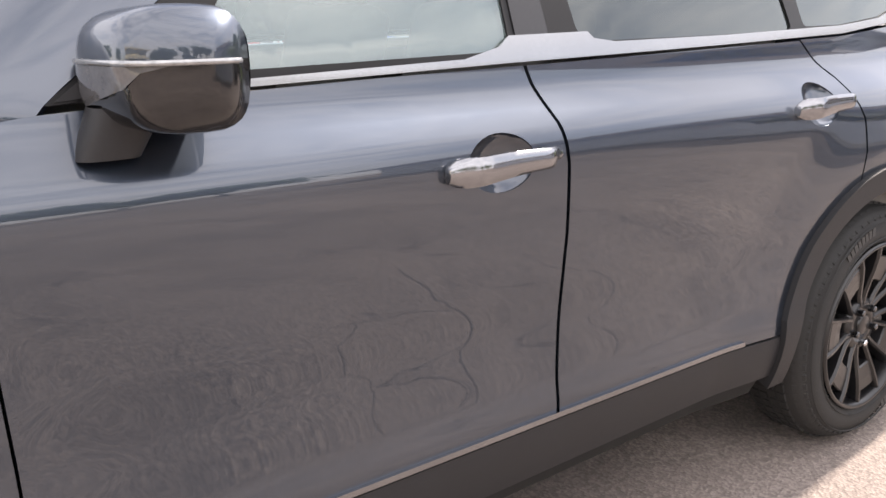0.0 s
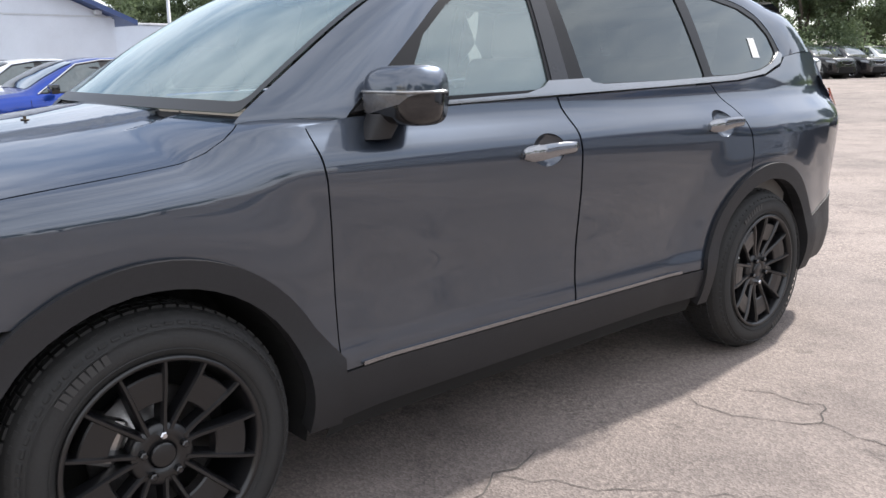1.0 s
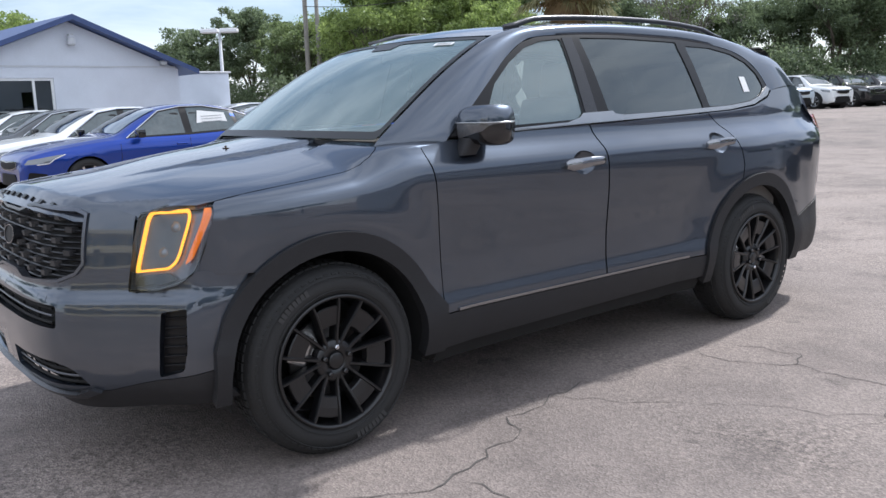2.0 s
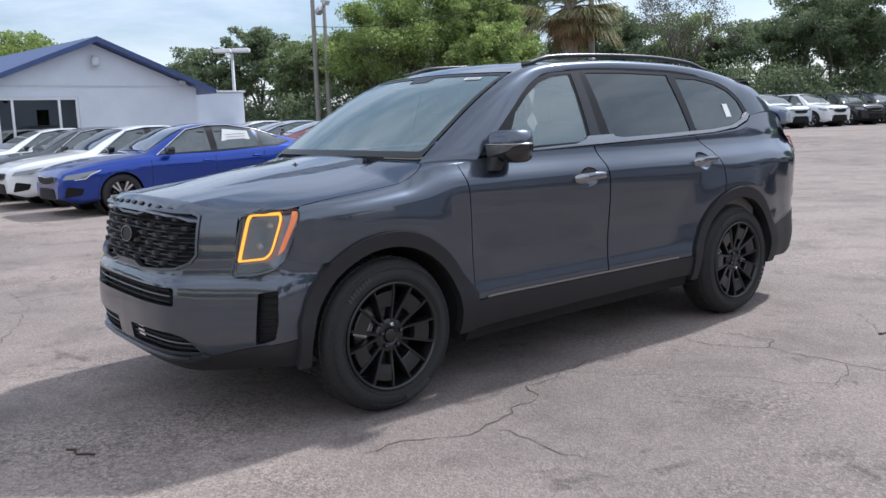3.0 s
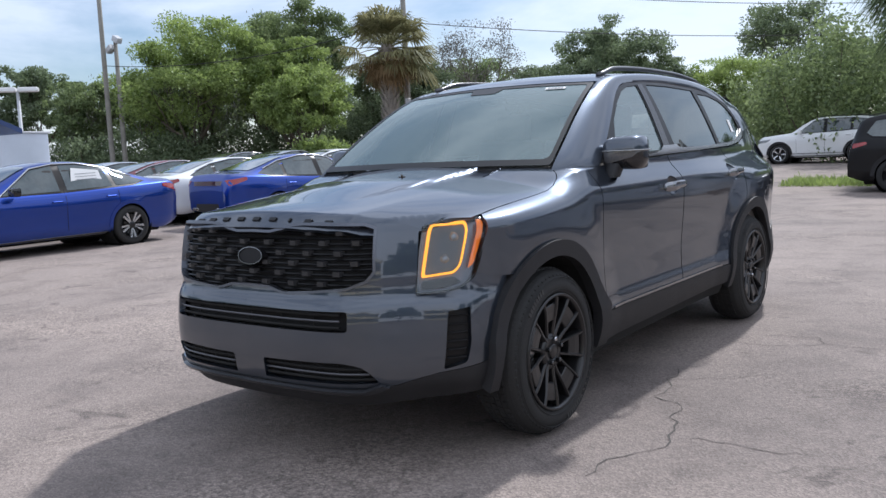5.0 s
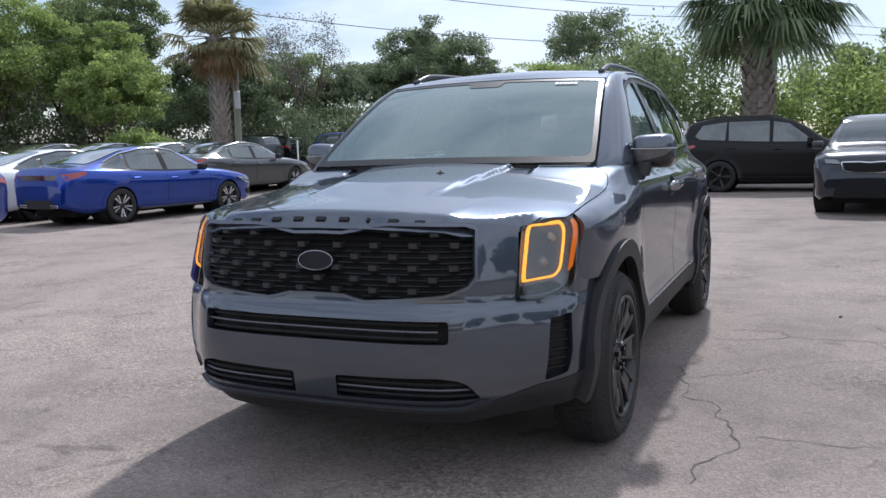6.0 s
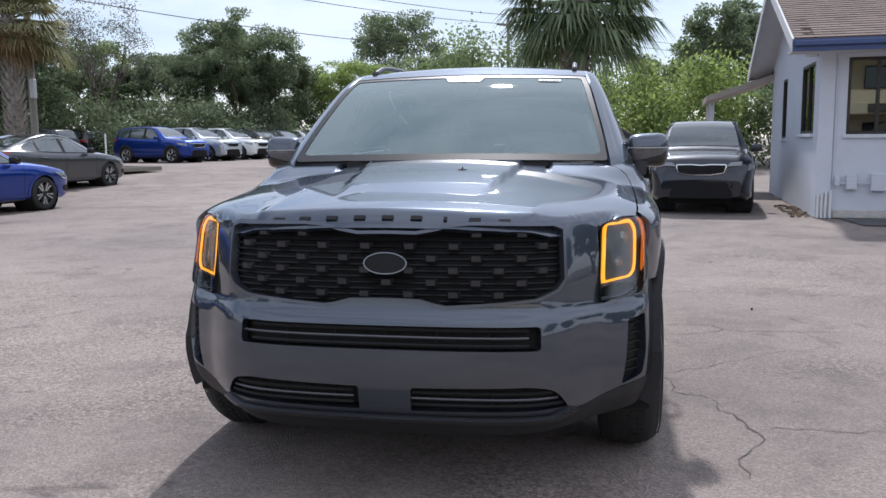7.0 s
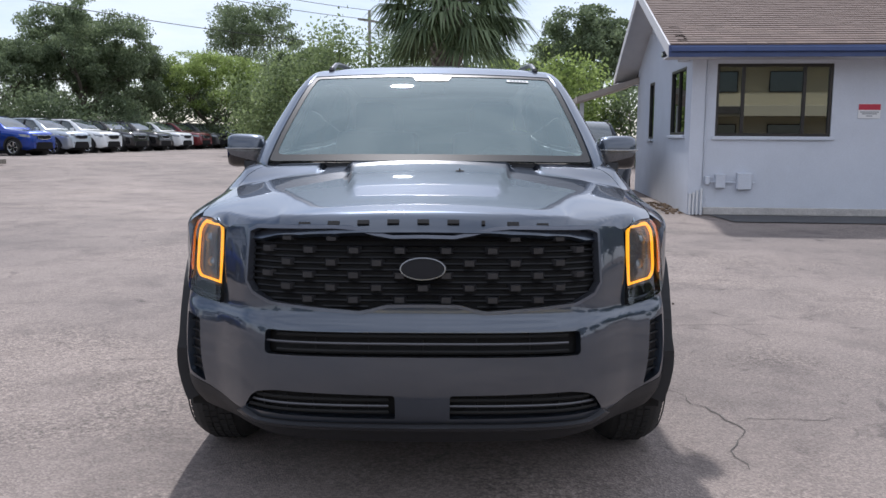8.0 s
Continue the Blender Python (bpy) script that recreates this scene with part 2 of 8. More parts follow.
def asphalt():
    m = bpy.data.materials.new("worn_asphalt")
    m.use_nodes = True
    nt = m.node_tree
    p = nt.nodes["Principled BSDF"]
    p.inputs["Roughness"].default_value = 0.85
    p.inputs["Specular IOR Level"].default_value = 0.35
    tc = nt.nodes.new("ShaderNodeTexCoord")

    def noise_at(scale, detail=4.0, rough=0.6, dist=0.0):
        n = nd(nt, "ShaderNodeTexNoise", Scale=scale, Detail=detail, Roughness=rough, Distortion=dist)
        nt.links.new(tc.outputs["Object"], n.inputs["Vector"])
        return n

    def ramp(src, a, b, ca, cb):
        r = nt.nodes.new("ShaderNodeValToRGB")
        e = r.color_ramp.elements
        e[0].position, e[1].position, e[0].color, e[1].color = a, b, (*ca, 1), (*cb, 1)
        nt.links.new(src, r.inputs[0])
        return r

    def blend(kind, fac, a, b):
        x = nt.nodes.new("ShaderNodeMixRGB")
        x.blend_type = kind
        for sock, v in zip(x.inputs, (fac, a, b)):
            if isinstance(v, (int, float)):
                sock.default_value = v
            elif isinstance(v, tuple):
                sock.default_value = (*v, 1)
            else:
                nt.links.new(v, sock)
        return x.outputs[0]

    large = noise_at(0.22, 5.0, 0.62, 0.4)
    mid = noise_at(1.4, 5.0, 0.65, 0.3)
    base = ramp(large.outputs["Fac"], 0.36, 0.66, (0.220, 0.188, 0.174), (0.354, 0.298, 0.268)).outputs[0]
    stain = ramp(mid.outputs["Fac"], 0.30, 0.52, (0.62, 0.62, 0.63), (1.0, 1.0, 1.0)).outputs[0]
    base = blend("MULTIPLY", 0.8, base, stain)
    vor = nt.nodes.new("ShaderNodeTexVoronoi")
    vor.inputs["Scale"].default_value = 115.0
    nt.links.new(tc.outputs["Object"], vor.inputs["Vector"])
    sepc = nt.nodes.new("ShaderNodeSeparateColor")
    nt.links.new(vor.outputs["Color"], sepc.inputs[0])
    stone = ramp(sepc.outputs[0], 0.15, 0.95, (0.62, 0.61, 0.60), (1.30, 1.29, 1.26)).outputs[0]
    base = blend("MULTIPLY", 0.60, base, stone)
    fleck = noise_at(48.0, 3.0, 0.75)
    fk = ramp(fleck.outputs["Fac"], 0.36, 0.64, (0.50, 0.50, 0.51), (1.40, 1.39, 1.36)).outputs[0]
    worn = noise_at(0.55, 4.0, 0.65, 0.5)
    wf = ramp(worn.outputs["Fac"], 0.46, 0.62, (0.10, 0.10, 0.10), (1.0, 1.0, 1.0)).outputs[0]
    base = blend("MULTIPLY", wf, base, fk)
    grit = noise_at(420.0, 2.0, 0.7)
    gr = ramp(grit.outputs["Fac"], 0.35, 0.7, (0.72, 0.72, 0.72), (1.15, 1.15, 1.15)).outputs[0]
    base = blend("MULTIPLY", 0.8, base, gr)
    # oil-dark patches where vehicles stand
    oil = noise_at(2.6, 6.0, 0.7, 0.8)
    om = ramp(oil.outputs["Fac"], 0.60, 0.68, (1, 1, 1), (0.42, 0.42, 0.43)).outputs[0]
    base = blend("MULTIPLY", 0.7, base, om)
    nt.links.new(base, p.inputs["Base Color"])
    bp = nt.nodes.new("ShaderNodeBump")
    bp.inputs["Strength"].default_value, bp.inputs["Distance"].default_value = 0.8, 0.004
    nt.links.new(vor.outputs["Distance"], bp.inputs["Height"])
    bp2 = nt.nodes.new("ShaderNodeBump")
    bp2.inputs["Strength"].default_value, bp2.inputs["Distance"].default_value = 0.35, 0.02
    nt.links.new(mid.outputs["Fac"], bp2.inputs["Height"])
    nt.links.new(bp.outputs[0], bp2.inputs["Normal"])
    nt.links.new(bp2.outputs[0], p.inputs["Normal"])
    return m


ASPHALT = asphalt()


def build_ground():
    inner = [-70 + 2.5 * i for i in range(57)]
    xs = [-900, -500, -300, -180, -120, -90] + inner + [90, 120, 180, 300, 500, 900]
    bm = bmesh.new()
    grid_faces(bm, [[(x, y, lot_z(x, y)) for x in xs] for y in xs])
    ob = part("ground", bm, ASPHALT, smooth=True)
    tagged(ob, "sun-bleached cracked asphalt of a car dealer's lot", "ground", kind="structure")


build_ground()

CRACK = mat("crack_shadow", (0.085, 0.078, 0.072), 0.95, vary=0.3, scale=20)


def add_crack(bm, pts, w, rng, wander=0.035, step=0.06):
    """An irregular thin crack along a line of points."""
    line = []
    for (x0, y0), (x1, y1) in zip(pts, pts[1:]):
        n = max(2, int(math.hypot(x1 - x0, y1 - y0) / step))
        for i in range(n):
            t = i / n
            line.append((lerp(x0, x1, t), lerp(y0, y1, t)))
    line.append(pts[-1])
    off, prev = 0.0, None
    for i, (x, y) in enumerate(line):
        a, b = line[max(i - 1, 0)], line[min(i + 1, len(line) - 1)]
        d = Vector((b[0] - a[0], b[1] - a[1])).normalized()
        nrm = Vector((-d.y, d.x))
        off = off * 0.8 + rng.uniform(-wander, wander)
        ww = 0.62 * w * rng.uniform(0.35, 1.25) * (0.3 if i in (0, len(line) - 1) else 1)
        c = Vector((x, y)) + nrm * off
        z = lot_z(x, y) + 0.003
        pair = (bm.verts.new((*(c + nrm * ww / 2), z)), bm.verts.new((*(c - nrm * ww / 2), z)))
        if prev:
            bm.faces.new((prev[0], prev[1], pair[1], pair[0]))
        prev = pair


def build_cracks():
    rng = random.Random(5)
    cracks = [
        ([(1.02, 1.30), (1.05, 1.07), (1.12, 0.74), (1.26, 0.68), (1.41, 0.28), (1.45, 0.13), (1.36, -0.21), (1.34, -0.42)], 0.012),
        ([(1.45, 0.13), (1.73, 0.25), (1.95, 0.27)], 0.009),
        ([(1.05, 1.06), (1.32, 1.28), (1.62, 1.55), (2.22, 1.90)], 0.006),
        ([(1.12, 2.15), (1.33, 2.05), (1.60, 2.25), (1.98, 2.25), (2.5, 2.32)], 0.009),
        ([(1.60, 2.25), (1.52, 2.48), (1.17, 2.40)], 0.008),
        ([(2.02, 2.28), (2.24, 1.85), (2.20, 1.66)], 0.007),
        ([(0.70, 4.85), (1.10, 4.88), (1.56, 4.86)], 0.009),
        ([(1.50, 3.45), (1.89, 3.05), (2.3, 2.9)], 0.007),
        ([(1.3, 6.4), (2.6, 6.6), (4.4, 6.3)], 0.009),
        ([(-1.56, 1.20), (-1.89, 1.19), (-1.90, 1.0)], 0.007),
        ([(-2.24, 2.76), (-3.0, 3.0), (-4.2, 2.8)], 0.008),
        ([(-2.0, -1.2), (-3.2, -0.7), (-4.6, -0.9)], 0.008),
        ([(-1.9, 8.0), (-3.8, 8.8), (-6.0, 8.6)], 0.009),
    ]
    for pts, w in cracks:
        bm = bmesh.new()
        add_crack(bm, pts, w, rng)
        ob = part("pavement_crack", bm, CRACK)
        tagged(ob, "dark jagged crack running through the asphalt", "crack", "cracks in the lot", "structure")
    for (x, y, a, ln) in ((0.37, -1.37, 0.4, 0.16), (1.9, 3.0, 1.2, 0.05)):
        bm = bmesh.new()
        add_tube(bm, [(x + i * ln / 5 * math.cos(a), y + i * ln / 5 * math.sin(a) + 0.02 * math.sin(i * 1.7), lot_z(x, y) + 0.006) for i in range(6)], 0.005, 5)
        tagged(part("twig", bm, mat("twig_bark", (0.06, 0.045, 0.035), 0.9)), "small dry brown twig lying on the asphalt", "twig", "litter")


build_cracks()

# ---------------------------------------------------------------- buildings
STUCCO = mat("white_blue_stucco", (0.58, 0.615, 0.68), 0.85, vary=0.09, scale=1.6, fine=60, bump=0.35, bumpscale=90, rvary=0.05)
STUCCO_DIRTY = mat("stained_stucco_base", (0.46, 0.44, 0.42), 0.9, vary=0.3, scale=3.0, fine=40, bump=0.35, bumpscale=90)
NAVY = mat("navy_fascia_paint", (0.045, 0.075, 0.19), 0.45, vary=0.15, scale=3)
SOFFIT = mat("white_soffit_boards", (0.62, 0.62, 0.63), 0.75, vary=0.08, scale=4)
SHINGLE = mat("brown_asphalt_shingle", (0.17, 0.125, 0.105), 0.9, vary=0.3, scale=5, fine=150, bump=0.4, bumpscale=180, rand=0.9)
BRONZE = mat("bronze_window_frame", (0.035, 0.032, 0.030), 0.4, metal=0.4, vary=0.1)
WHITEFRAME = mat("white_window_frame", (0.70, 0.71, 0.72), 0.5, vary=0.06)
PANE = glass("office_glass", (0.10, 0.11, 0.11), 0.004, ior=2.4)
ROOMDARK = mat("dim_room", (0.10, 0.09, 0.08), 0.9, vary=0.3, scale=2)
CREAM = mat("cream_render", (0.62, 0.56, 0.40), 0.85, vary=0.08, scale=1.2, bump=0.2, bumpscale=60)
GREYPAINT = mat("grey_metal_paint", (0.50, 0.52, 0.55), 0.5, vary=0.08)
CONCRETE = mat("kerb_concrete", (0.22, 0.20, 0.17), 0.9, vary=0.2, scale=6, bump=0.4, bumpscale=80)


def wall_with_holes(name, length, height, thick, holes, m, material, parent=None, gable=None):
    """A wall along local x, outer face at y = 0, inner at y = thick; holes are (x0, x1, z0, z1)."""
    xs = sorted({0.0, length, *[h[0] for h in holes], *[h[1] for h in holes]})
    zs = sorted({0.0, height, *[h[2] for h in holes], *[h[3] for h in holes]})
    bm = bmesh.new()
    for i in range(len(xs) - 1):
        for k in range(len(zs) - 1):
            cx, cz = (xs[i] + xs[i + 1]) / 2, (zs[k] + zs[k + 1]) / 2
            if any(h[0] < cx < h[1] and h[2] < cz < h[3] for h in holes):
                continue
            add_box(bm, (xs[i], 0, zs[k]), (xs[i + 1], thick, zs[k + 1]))
    if gable:
        pk = gable
        a = [bm.verts.new(p) for p in ((0, 0, height), (length, 0, height), (length / 2, 0, height + pk))]
        b = [bm.verts.new(p) for p in ((0, thick, height), (length, thick, height), (length / 2, thick, height + pk))]
        bm.faces.new(a)
        bm.faces.new(b[::-1])
        for i in range(3):
            bm.faces.new((a[i], b[i], b[(i + 1) % 3], a[(i + 1) % 3]))
    bmesh.ops.remove_doubles(bm, verts=bm.verts, dist=0.0005)
    inner = [f for f in bm.faces if all(len(e.link_faces) > 2 for e in f.edges)]
    bmesh.ops.delete(bm, geom=inner, context="FACES_ONLY")
    for v in bm.verts:
        v.co = m @ v.co
    return part(name, bm, material, parent)


def window_unit(m, x0, x1, z0, z1, frame_mat, parent, mullions=(), depth=0.10, bar=0.045, sill=True, label=""):
    """A window in a wall's local frame: frame bars, panes, sill."""
    w = empty("window", None, label)
    w.parent = parent
    bm = bmesh.new()
    for lo, hi in (((x0, depth - 0.05, z0), (x0 + bar, depth + 0.02, z1)), ((x1 - bar, depth - 0.05, z0), (x1, depth + 0.02, z1)),
                   ((x0 + bar, depth - 0.05, z1 - bar), (x1 - bar, depth + 0.02, z1)), ((x0 + bar, depth - 0.05, z0), (x1 - bar, depth + 0.02, z0 + bar))):
        add_box(bm, lo, hi, m, 0.004)
    part("window_frame", bm, frame_mat, w)
    cuts = [x0 + bar] + list(mullions) + [x1 - bar]
    for c in mullions:
        bm = bmesh.new()
        add_box(bm, (c - bar / 2, depth - 0.045, z0 + bar), (c + bar / 2, depth + 0.015, z1 - bar), m, 0.003)
        part("mullion", bm, frame_mat, w)
    for a, b in zip(cuts, cuts[1:]):
        bm = bmesh.new()
        add_box(bm, (a, depth - 0.012, z0 + bar), (b, depth - 0.006, z1 - bar), m)
        ob = part("pane", bm, PANE, w)
        ob.visible_shadow = False
    if sill:
        bm = bmesh.new()
        add_box(bm, (x0 - 0.05, -0.05, z0 - 0.06), (x1 + 0.05, depth + 0.03, z0 - 0.004), m, 0.006)
        part("window_sill", bm, STUCCO, w)
    return w


def shingle_slope(name, origin, along, up, length, height, parent, course=0.145, tab=0.31, near=300):
    """A shingled roof plane: courses of single tabs lapped over one another on a deck."""
    along, up = Vector(along).normalized(), Vector(up).normalized()
    nrm = along.cross(up).normalized()
    if nrm.z < 0:
        nrm = -nrm
    o = Vector(origin)
    bm = bmesh.new()
    q = [o, o + along * length, o + along * length + up * height, o + up * height]
    lo = [bm.verts.new(p - nrm * 0.06) for p in q]
    hi = [bm.verts.new(p) for p in q]
    bm.faces.new(lo[::-1])
    bm.faces.new(hi)
    for i in range(4):
        bm.faces.new((lo[i], lo[(i + 1) % 4], hi[(i + 1) % 4], hi[i]))
    deck = part(name, bm, SHINGLE, parent)
    rng = random.Random(len(name) + int(length * 10))
    me = bpy.data.meshes.new("shingle")
    t = tab - 0.006
    pts = [(0, 0, 0.014), (t, 0, 0.014), (t, course + 0.03, 0.002), (0, course + 0.03, 0.002), (0, 0, 0.002), (t, 0, 0.002)]
    me.from_pydata(pts, [], [(0, 1, 2, 3), (4, 5, 1, 0), (4, 0, 3), (1, 5, 2)])
    me.materials.append(SHINGLE)
    rest, count = bmesh.new(), 0
    rows = int(height / course)
    for r in range(rows):
        x = -(r % 2) * tab * 0.5 - rng.uniform(0, 0.05)
        while x < length - tab * 0.6:
            x0 = max(0.0, x)
            m = Matrix.Translation(o + along * x0 + up * (r * course) + nrm * 0.002)
            rot = Matrix((along, up, nrm)).transposed().to_4x4()
            if count < near and x0 < length - tab:
                sh = new("shingle", me)
                sh.parent = deck
                sh.matrix_basis = m @ rot
                count += 1
            else:
                tr = m @ rot
                w = min(t, length - x0)
                vs = [rest.verts.new(tr @ Vector((min(px, w), py, pz + rng.uniform(0, 0.004)))) for px, py, pz in pts]
                for f in ((0, 1, 2, 3), (4, 5, 1, 0)):
                    rest.faces.new([vs[i] for i in f])
            x += tab
    if rest.verts:
        tagged(part("shingle_field", rest, SHINGLE, deck), kind="stuff")
    else:
        rest.free()
    return deck


def office():
    """The low white office with a navy eave: its corner stands close to the lot."""
    ang = -math.atan2(0.085, 0.996)
    m = Matrix.Translation((4.24, 10.95, 0)) @ Matrix.Rotation(ang, 4, "Z")       # local x along the front, local y back
    h = empty("office_building", None, "low white stucco office with navy eave and brown shingle roof", "building")
    L, D, H, T = 11.0, 6.7, 2.95, 0.2
    wall_with_holes("wall", L, H, T, [(0.41, 2.31, 1.34, 2.55)], m, STUCCO, h)
    mb = m @ Matrix.Translation((L, D, 0)) @ Matrix.Rotation(math.pi, 4, "Z")
    wall_with_holes("wall", L, H, T, [], mb, STUCCO, h)
    ml = m @ Matrix.Translation((0, D - T, 0)) @ Matrix.Rotation(-math.pi / 2, 4, "Z")
    wall_with_holes("wall", D - 2 * T, H, T, [(D - 2 * T - 1.80, D - 2 * T - 0.32, 1.36, 2.55), (1.75, 2.45, 1.28, 2.50)], ml, STUCCO, h, gable=None)
    mr = m @ Matrix.Translation((L, T, 0)) @ Matrix.Rotation(math.pi / 2, 4, "Z")
    wall_with_holes("wall", D - 2 * T, H, T, [], mr, STUCCO, h)
    # gable triangles on both ends
    rise = 0.38
    for x in (0.0, L - T):
        bm = bmesh.new()
        tri = [(0, H), (D, H), (D / 2, H + rise * D / 2)]
        a = [bm.verts.new(m @ Vector((x, p, z))) for p, z in tri]
        b = [bm.verts.new(m @ Vector((x + T, p, z))) for p, z in tri]
        bm.faces.new(a[::-1])
        bm.faces.new(b)
        for i in range(3):
            bm.faces.new((a[i], a[(i + 1) % 3], b[(i + 1) % 3], b[i]))
        part("gable_wall", bm, STUCCO, h)
    # roof planes
    oh, ohg = 0.66, 0.50
    X = m.to_3x3()
    run = D / 2 + oh
    slope_len = math.hypot(run, rise * run)
    e0 = m @ Vector((-ohg, -oh, H - rise * oh + 0.10))
    shingle_slope("roof_slope", e0, X @ Vector((1, 0, 0)), X @ Vector((0, 1, rise)), L + 2 * ohg, slope_len, h)
    e1 = m @ Vector((L + ohg, D + oh, H - rise * oh + 0.10))
    shingle_slope("roof_slope", e1, X @ Vector((-1, 0, 0)), X @ Vector((0, -1, rise)), L + 2 * ohg, slope_len, h, near=0)
    # navy fascia, soffit, rake boards
    zf = H - rise * oh
    for y0 in (-oh - 0.03, D + oh):
        bm = bmesh.new()
        add_box(bm, (-ohg - 0.02, y0, zf - 0.10), (L + ohg + 0.02, y0 + 0.03, zf + 0.085), m, 0.004)
        part("fascia", bm, NAVY, h, "navy blue eave board")
        bm = bmesh.new()
        add_box(bm, (-ohg, y0 - 0.06 if y0 < 0 else y0 + 0.03, zf - 0.02), (L + ohg, y0 if y0 < 0 else y0 + 0.09, zf + 0.06), m, 0.01)
        part("gutter", bm, NAVY, h)
    for y0, y1 in ((-oh, -0.002), (D + 0.002, D + oh)):
        bm = bmesh.new()
        add_box(bm, (-ohg, y0, zf - 0.085), (L + ohg, y1, zf - 0.06), m)
        part("soffit", bm, SOFFIT, h)
    for x0 in (-ohg - 0.03, L + ohg):
        for s in (0, 1):
            bm = bmesh.new()
            ya, yb = (-oh, D / 2) if s == 0 else (D / 2, D + oh)
            za, zb = (zf, zf + rise * run) if s == 0 else (zf + rise * run, zf)
            vs = []
            for x in (x0, x0 + 0.03):
                vs += [bm.verts.new(m @ Vector(p)) for p in ((x, ya, za - 0.10), (x, yb, zb - 0.10), (x, yb, zb + 0.10), (x, ya, za + 0.10))]
            bm.faces.new(vs[:4][::-1])
            bm.faces.new(vs[4:])
            for i in range(4):
                bm.faces.new((vs[i], vs[(i + 1) % 4], vs[4 + (i + 1) % 4], vs[4 + i]))
            part("rake_board", bm, SOFFIT, h)
            # sloping soffit under the gable overhang
            bm = bmesh.new()
            xa, xb = (-ohg, 0.0) if x0 < 0 else (L, L + ohg)
            q = [m @ Vector(p) for p in ((xa, ya, za - 0.03), (xb, ya, za - 0.03), (xb, yb, zb - 0.03), (xa, yb, zb - 0.03))]
            lo = [bm.verts.new(p) for p in q]
            hi = [bm.verts.new(p + Vector((0, 0, 0.02))) for p in q]
            bm.faces.new(lo[::-1])
            bm.faces.new(hi)
            for i in range(4):
                bm.faces.new((lo[i], lo[(i + 1) % 4], hi[(i + 1) % 4], hi[i]))
            part("gable_soffit", bm, SOFFIT, h)
    # corner pilaster, base course
    bm = bmesh.new()
    add_box(bm, (-0.012, -0.035, 0.34), (0.22, -0.003, 2.66), m, 0.004)
    part("pilaster", bm, STUCCO, h)
    bm = bmesh.new()
    add_box(bm, (0.26, -0.03, 0.0), (L, -0.002, 0.13), m, 0.01)
    part("base_course", bm, STUCCO_DIRTY, h)
    window_unit(m, 0.41, 2.31, 1.34, 2.55, BRONZE, h, (0.86, 1.86), 0.08, 0.05, True, "wide bronze-framed sliding office window")
    window_unit(ml, D - 2 * T - 1.80, D - 2 * T - 0.32, 1.36, 2.55, BRONZE, h, (D - 2 * T - 1.06,), 0.055)
    window_unit(ml, 1.75, 2.45, 1.28, 2.50, BRONZE, h, (), 0.055)
    # electric boxes and conduits
    for x0, x1, z0, z1 in ((0.44, 0.60, 0.46, 0.70), (0.80, 1.04, 0.44, 0.72), (0.27, 0.34, 0.52, 0.66)):
        bm = bmesh.new()
        add_box(bm, (x0, -0.11, z0), (x1, -0.003, z1), m, 0.01)
        tagged(part("electric_box", bm, STUCCO), "painted metal electric box fixed to the wall", "electric box", "electric boxes")
    bm = bmesh.new()
    add_tube(bm, [m @ Vector((0.26, -0.05, 0.56)), m @ Vector((1.10, -0.05, 0.56))], 0.014, 6)
    tagged(part("conduit", bm, STUCCO), "thin painted conduit between electric boxes", "conduit", "conduits")
    for i, x in enumerate((0.03, 0.09, 0.15, 0.22)):
        bm = bmesh.new()
        add_tube(bm, [m @ Vector((x, -0.06, 0.0)), m @ Vector((x, -0.06, 0.36 + 0.03 * i))], 0.02, 8)
        tagged(part("conduit", bm, WHITEFRAME), "white plastic conduit rising from the ground", "conduit", "conduits")
    bm = bmesh.new()
    add_tube(bm, [m @ Vector((0.245, -0.02, 0.55)), m @ Vector((0.245, -0.02, 2.62))], 0.012, 6)
    tagged(part("conduit", bm, STUCCO), "painted conduit running up the corner", "conduit", "conduits")
    # flood light, camera under the gable
    bm = bmesh.new()
    add_box(bm, (-0.14, 2.3, 2.86), (-0.003, 2.48, 2.98), m, 0.03, 2)
    tagged(part("wall_lamp", bm, GLOSSBLK), "small black flood lamp on the gable wall", "lamp")
    bm = bmesh.new()
    add_box(bm, (-0.10, 0.25, 2.60), (-0.003, 0.37, 2.66), m, 0.012)
    add_lathe(bm, [(-0.20, 0.03), (-0.10, 0.035)], 10, "x", m @ Matrix.Translation((0, 0.31, 2.63)))
    tagged(part("security_camera", bm, WHITEFRAME), "small white security camera at the corner", "camera")
    # warning sign: unreadable lines stay bars
    s = empty("notice_sign", None, "white notice with a red head on the wall", "sign")
    bm = bmesh.new()
    add_box(bm, (2.73, -0.015, 1.645), (3.09, -0.004, 1.885), m, 0.002)
    part("board", bm, WHITEPL, s)
    bm = bmesh.new()
    add_box(bm, (2.735, -0.019, 1.785), (3.085, -0.016, 1.88), m)
    part("red_head", bm, mat("sign_red", (0.50, 0.03, 0.06), 0.5), s)
    for z, x0, x1 in ((1.75, 2.76, 3.06), (1.72, 2.79, 3.03), (1.685, 2.86, 2.96)):
        bm = bmesh.new()
        add_box(bm, (x0, -0.019, z - 0.008), (x1, -0.016, z + 0.008), m)
        part("print_bar", bm, GREYINK, s)
    # dark fresh-sealed strip in front, widened so its colour also holds the office's shadow
    bm = bmesh.new()
    q = [m @ Vector(p) for p in ((0.5, -1.25, 0.0), (11, -1.35, 0), (11, -0.06, 0), (0.35, -0.06, 0.0))]
    bm.faces.new([bm.verts.new(p + Vector((0, 0, 0.004))) for p in q])
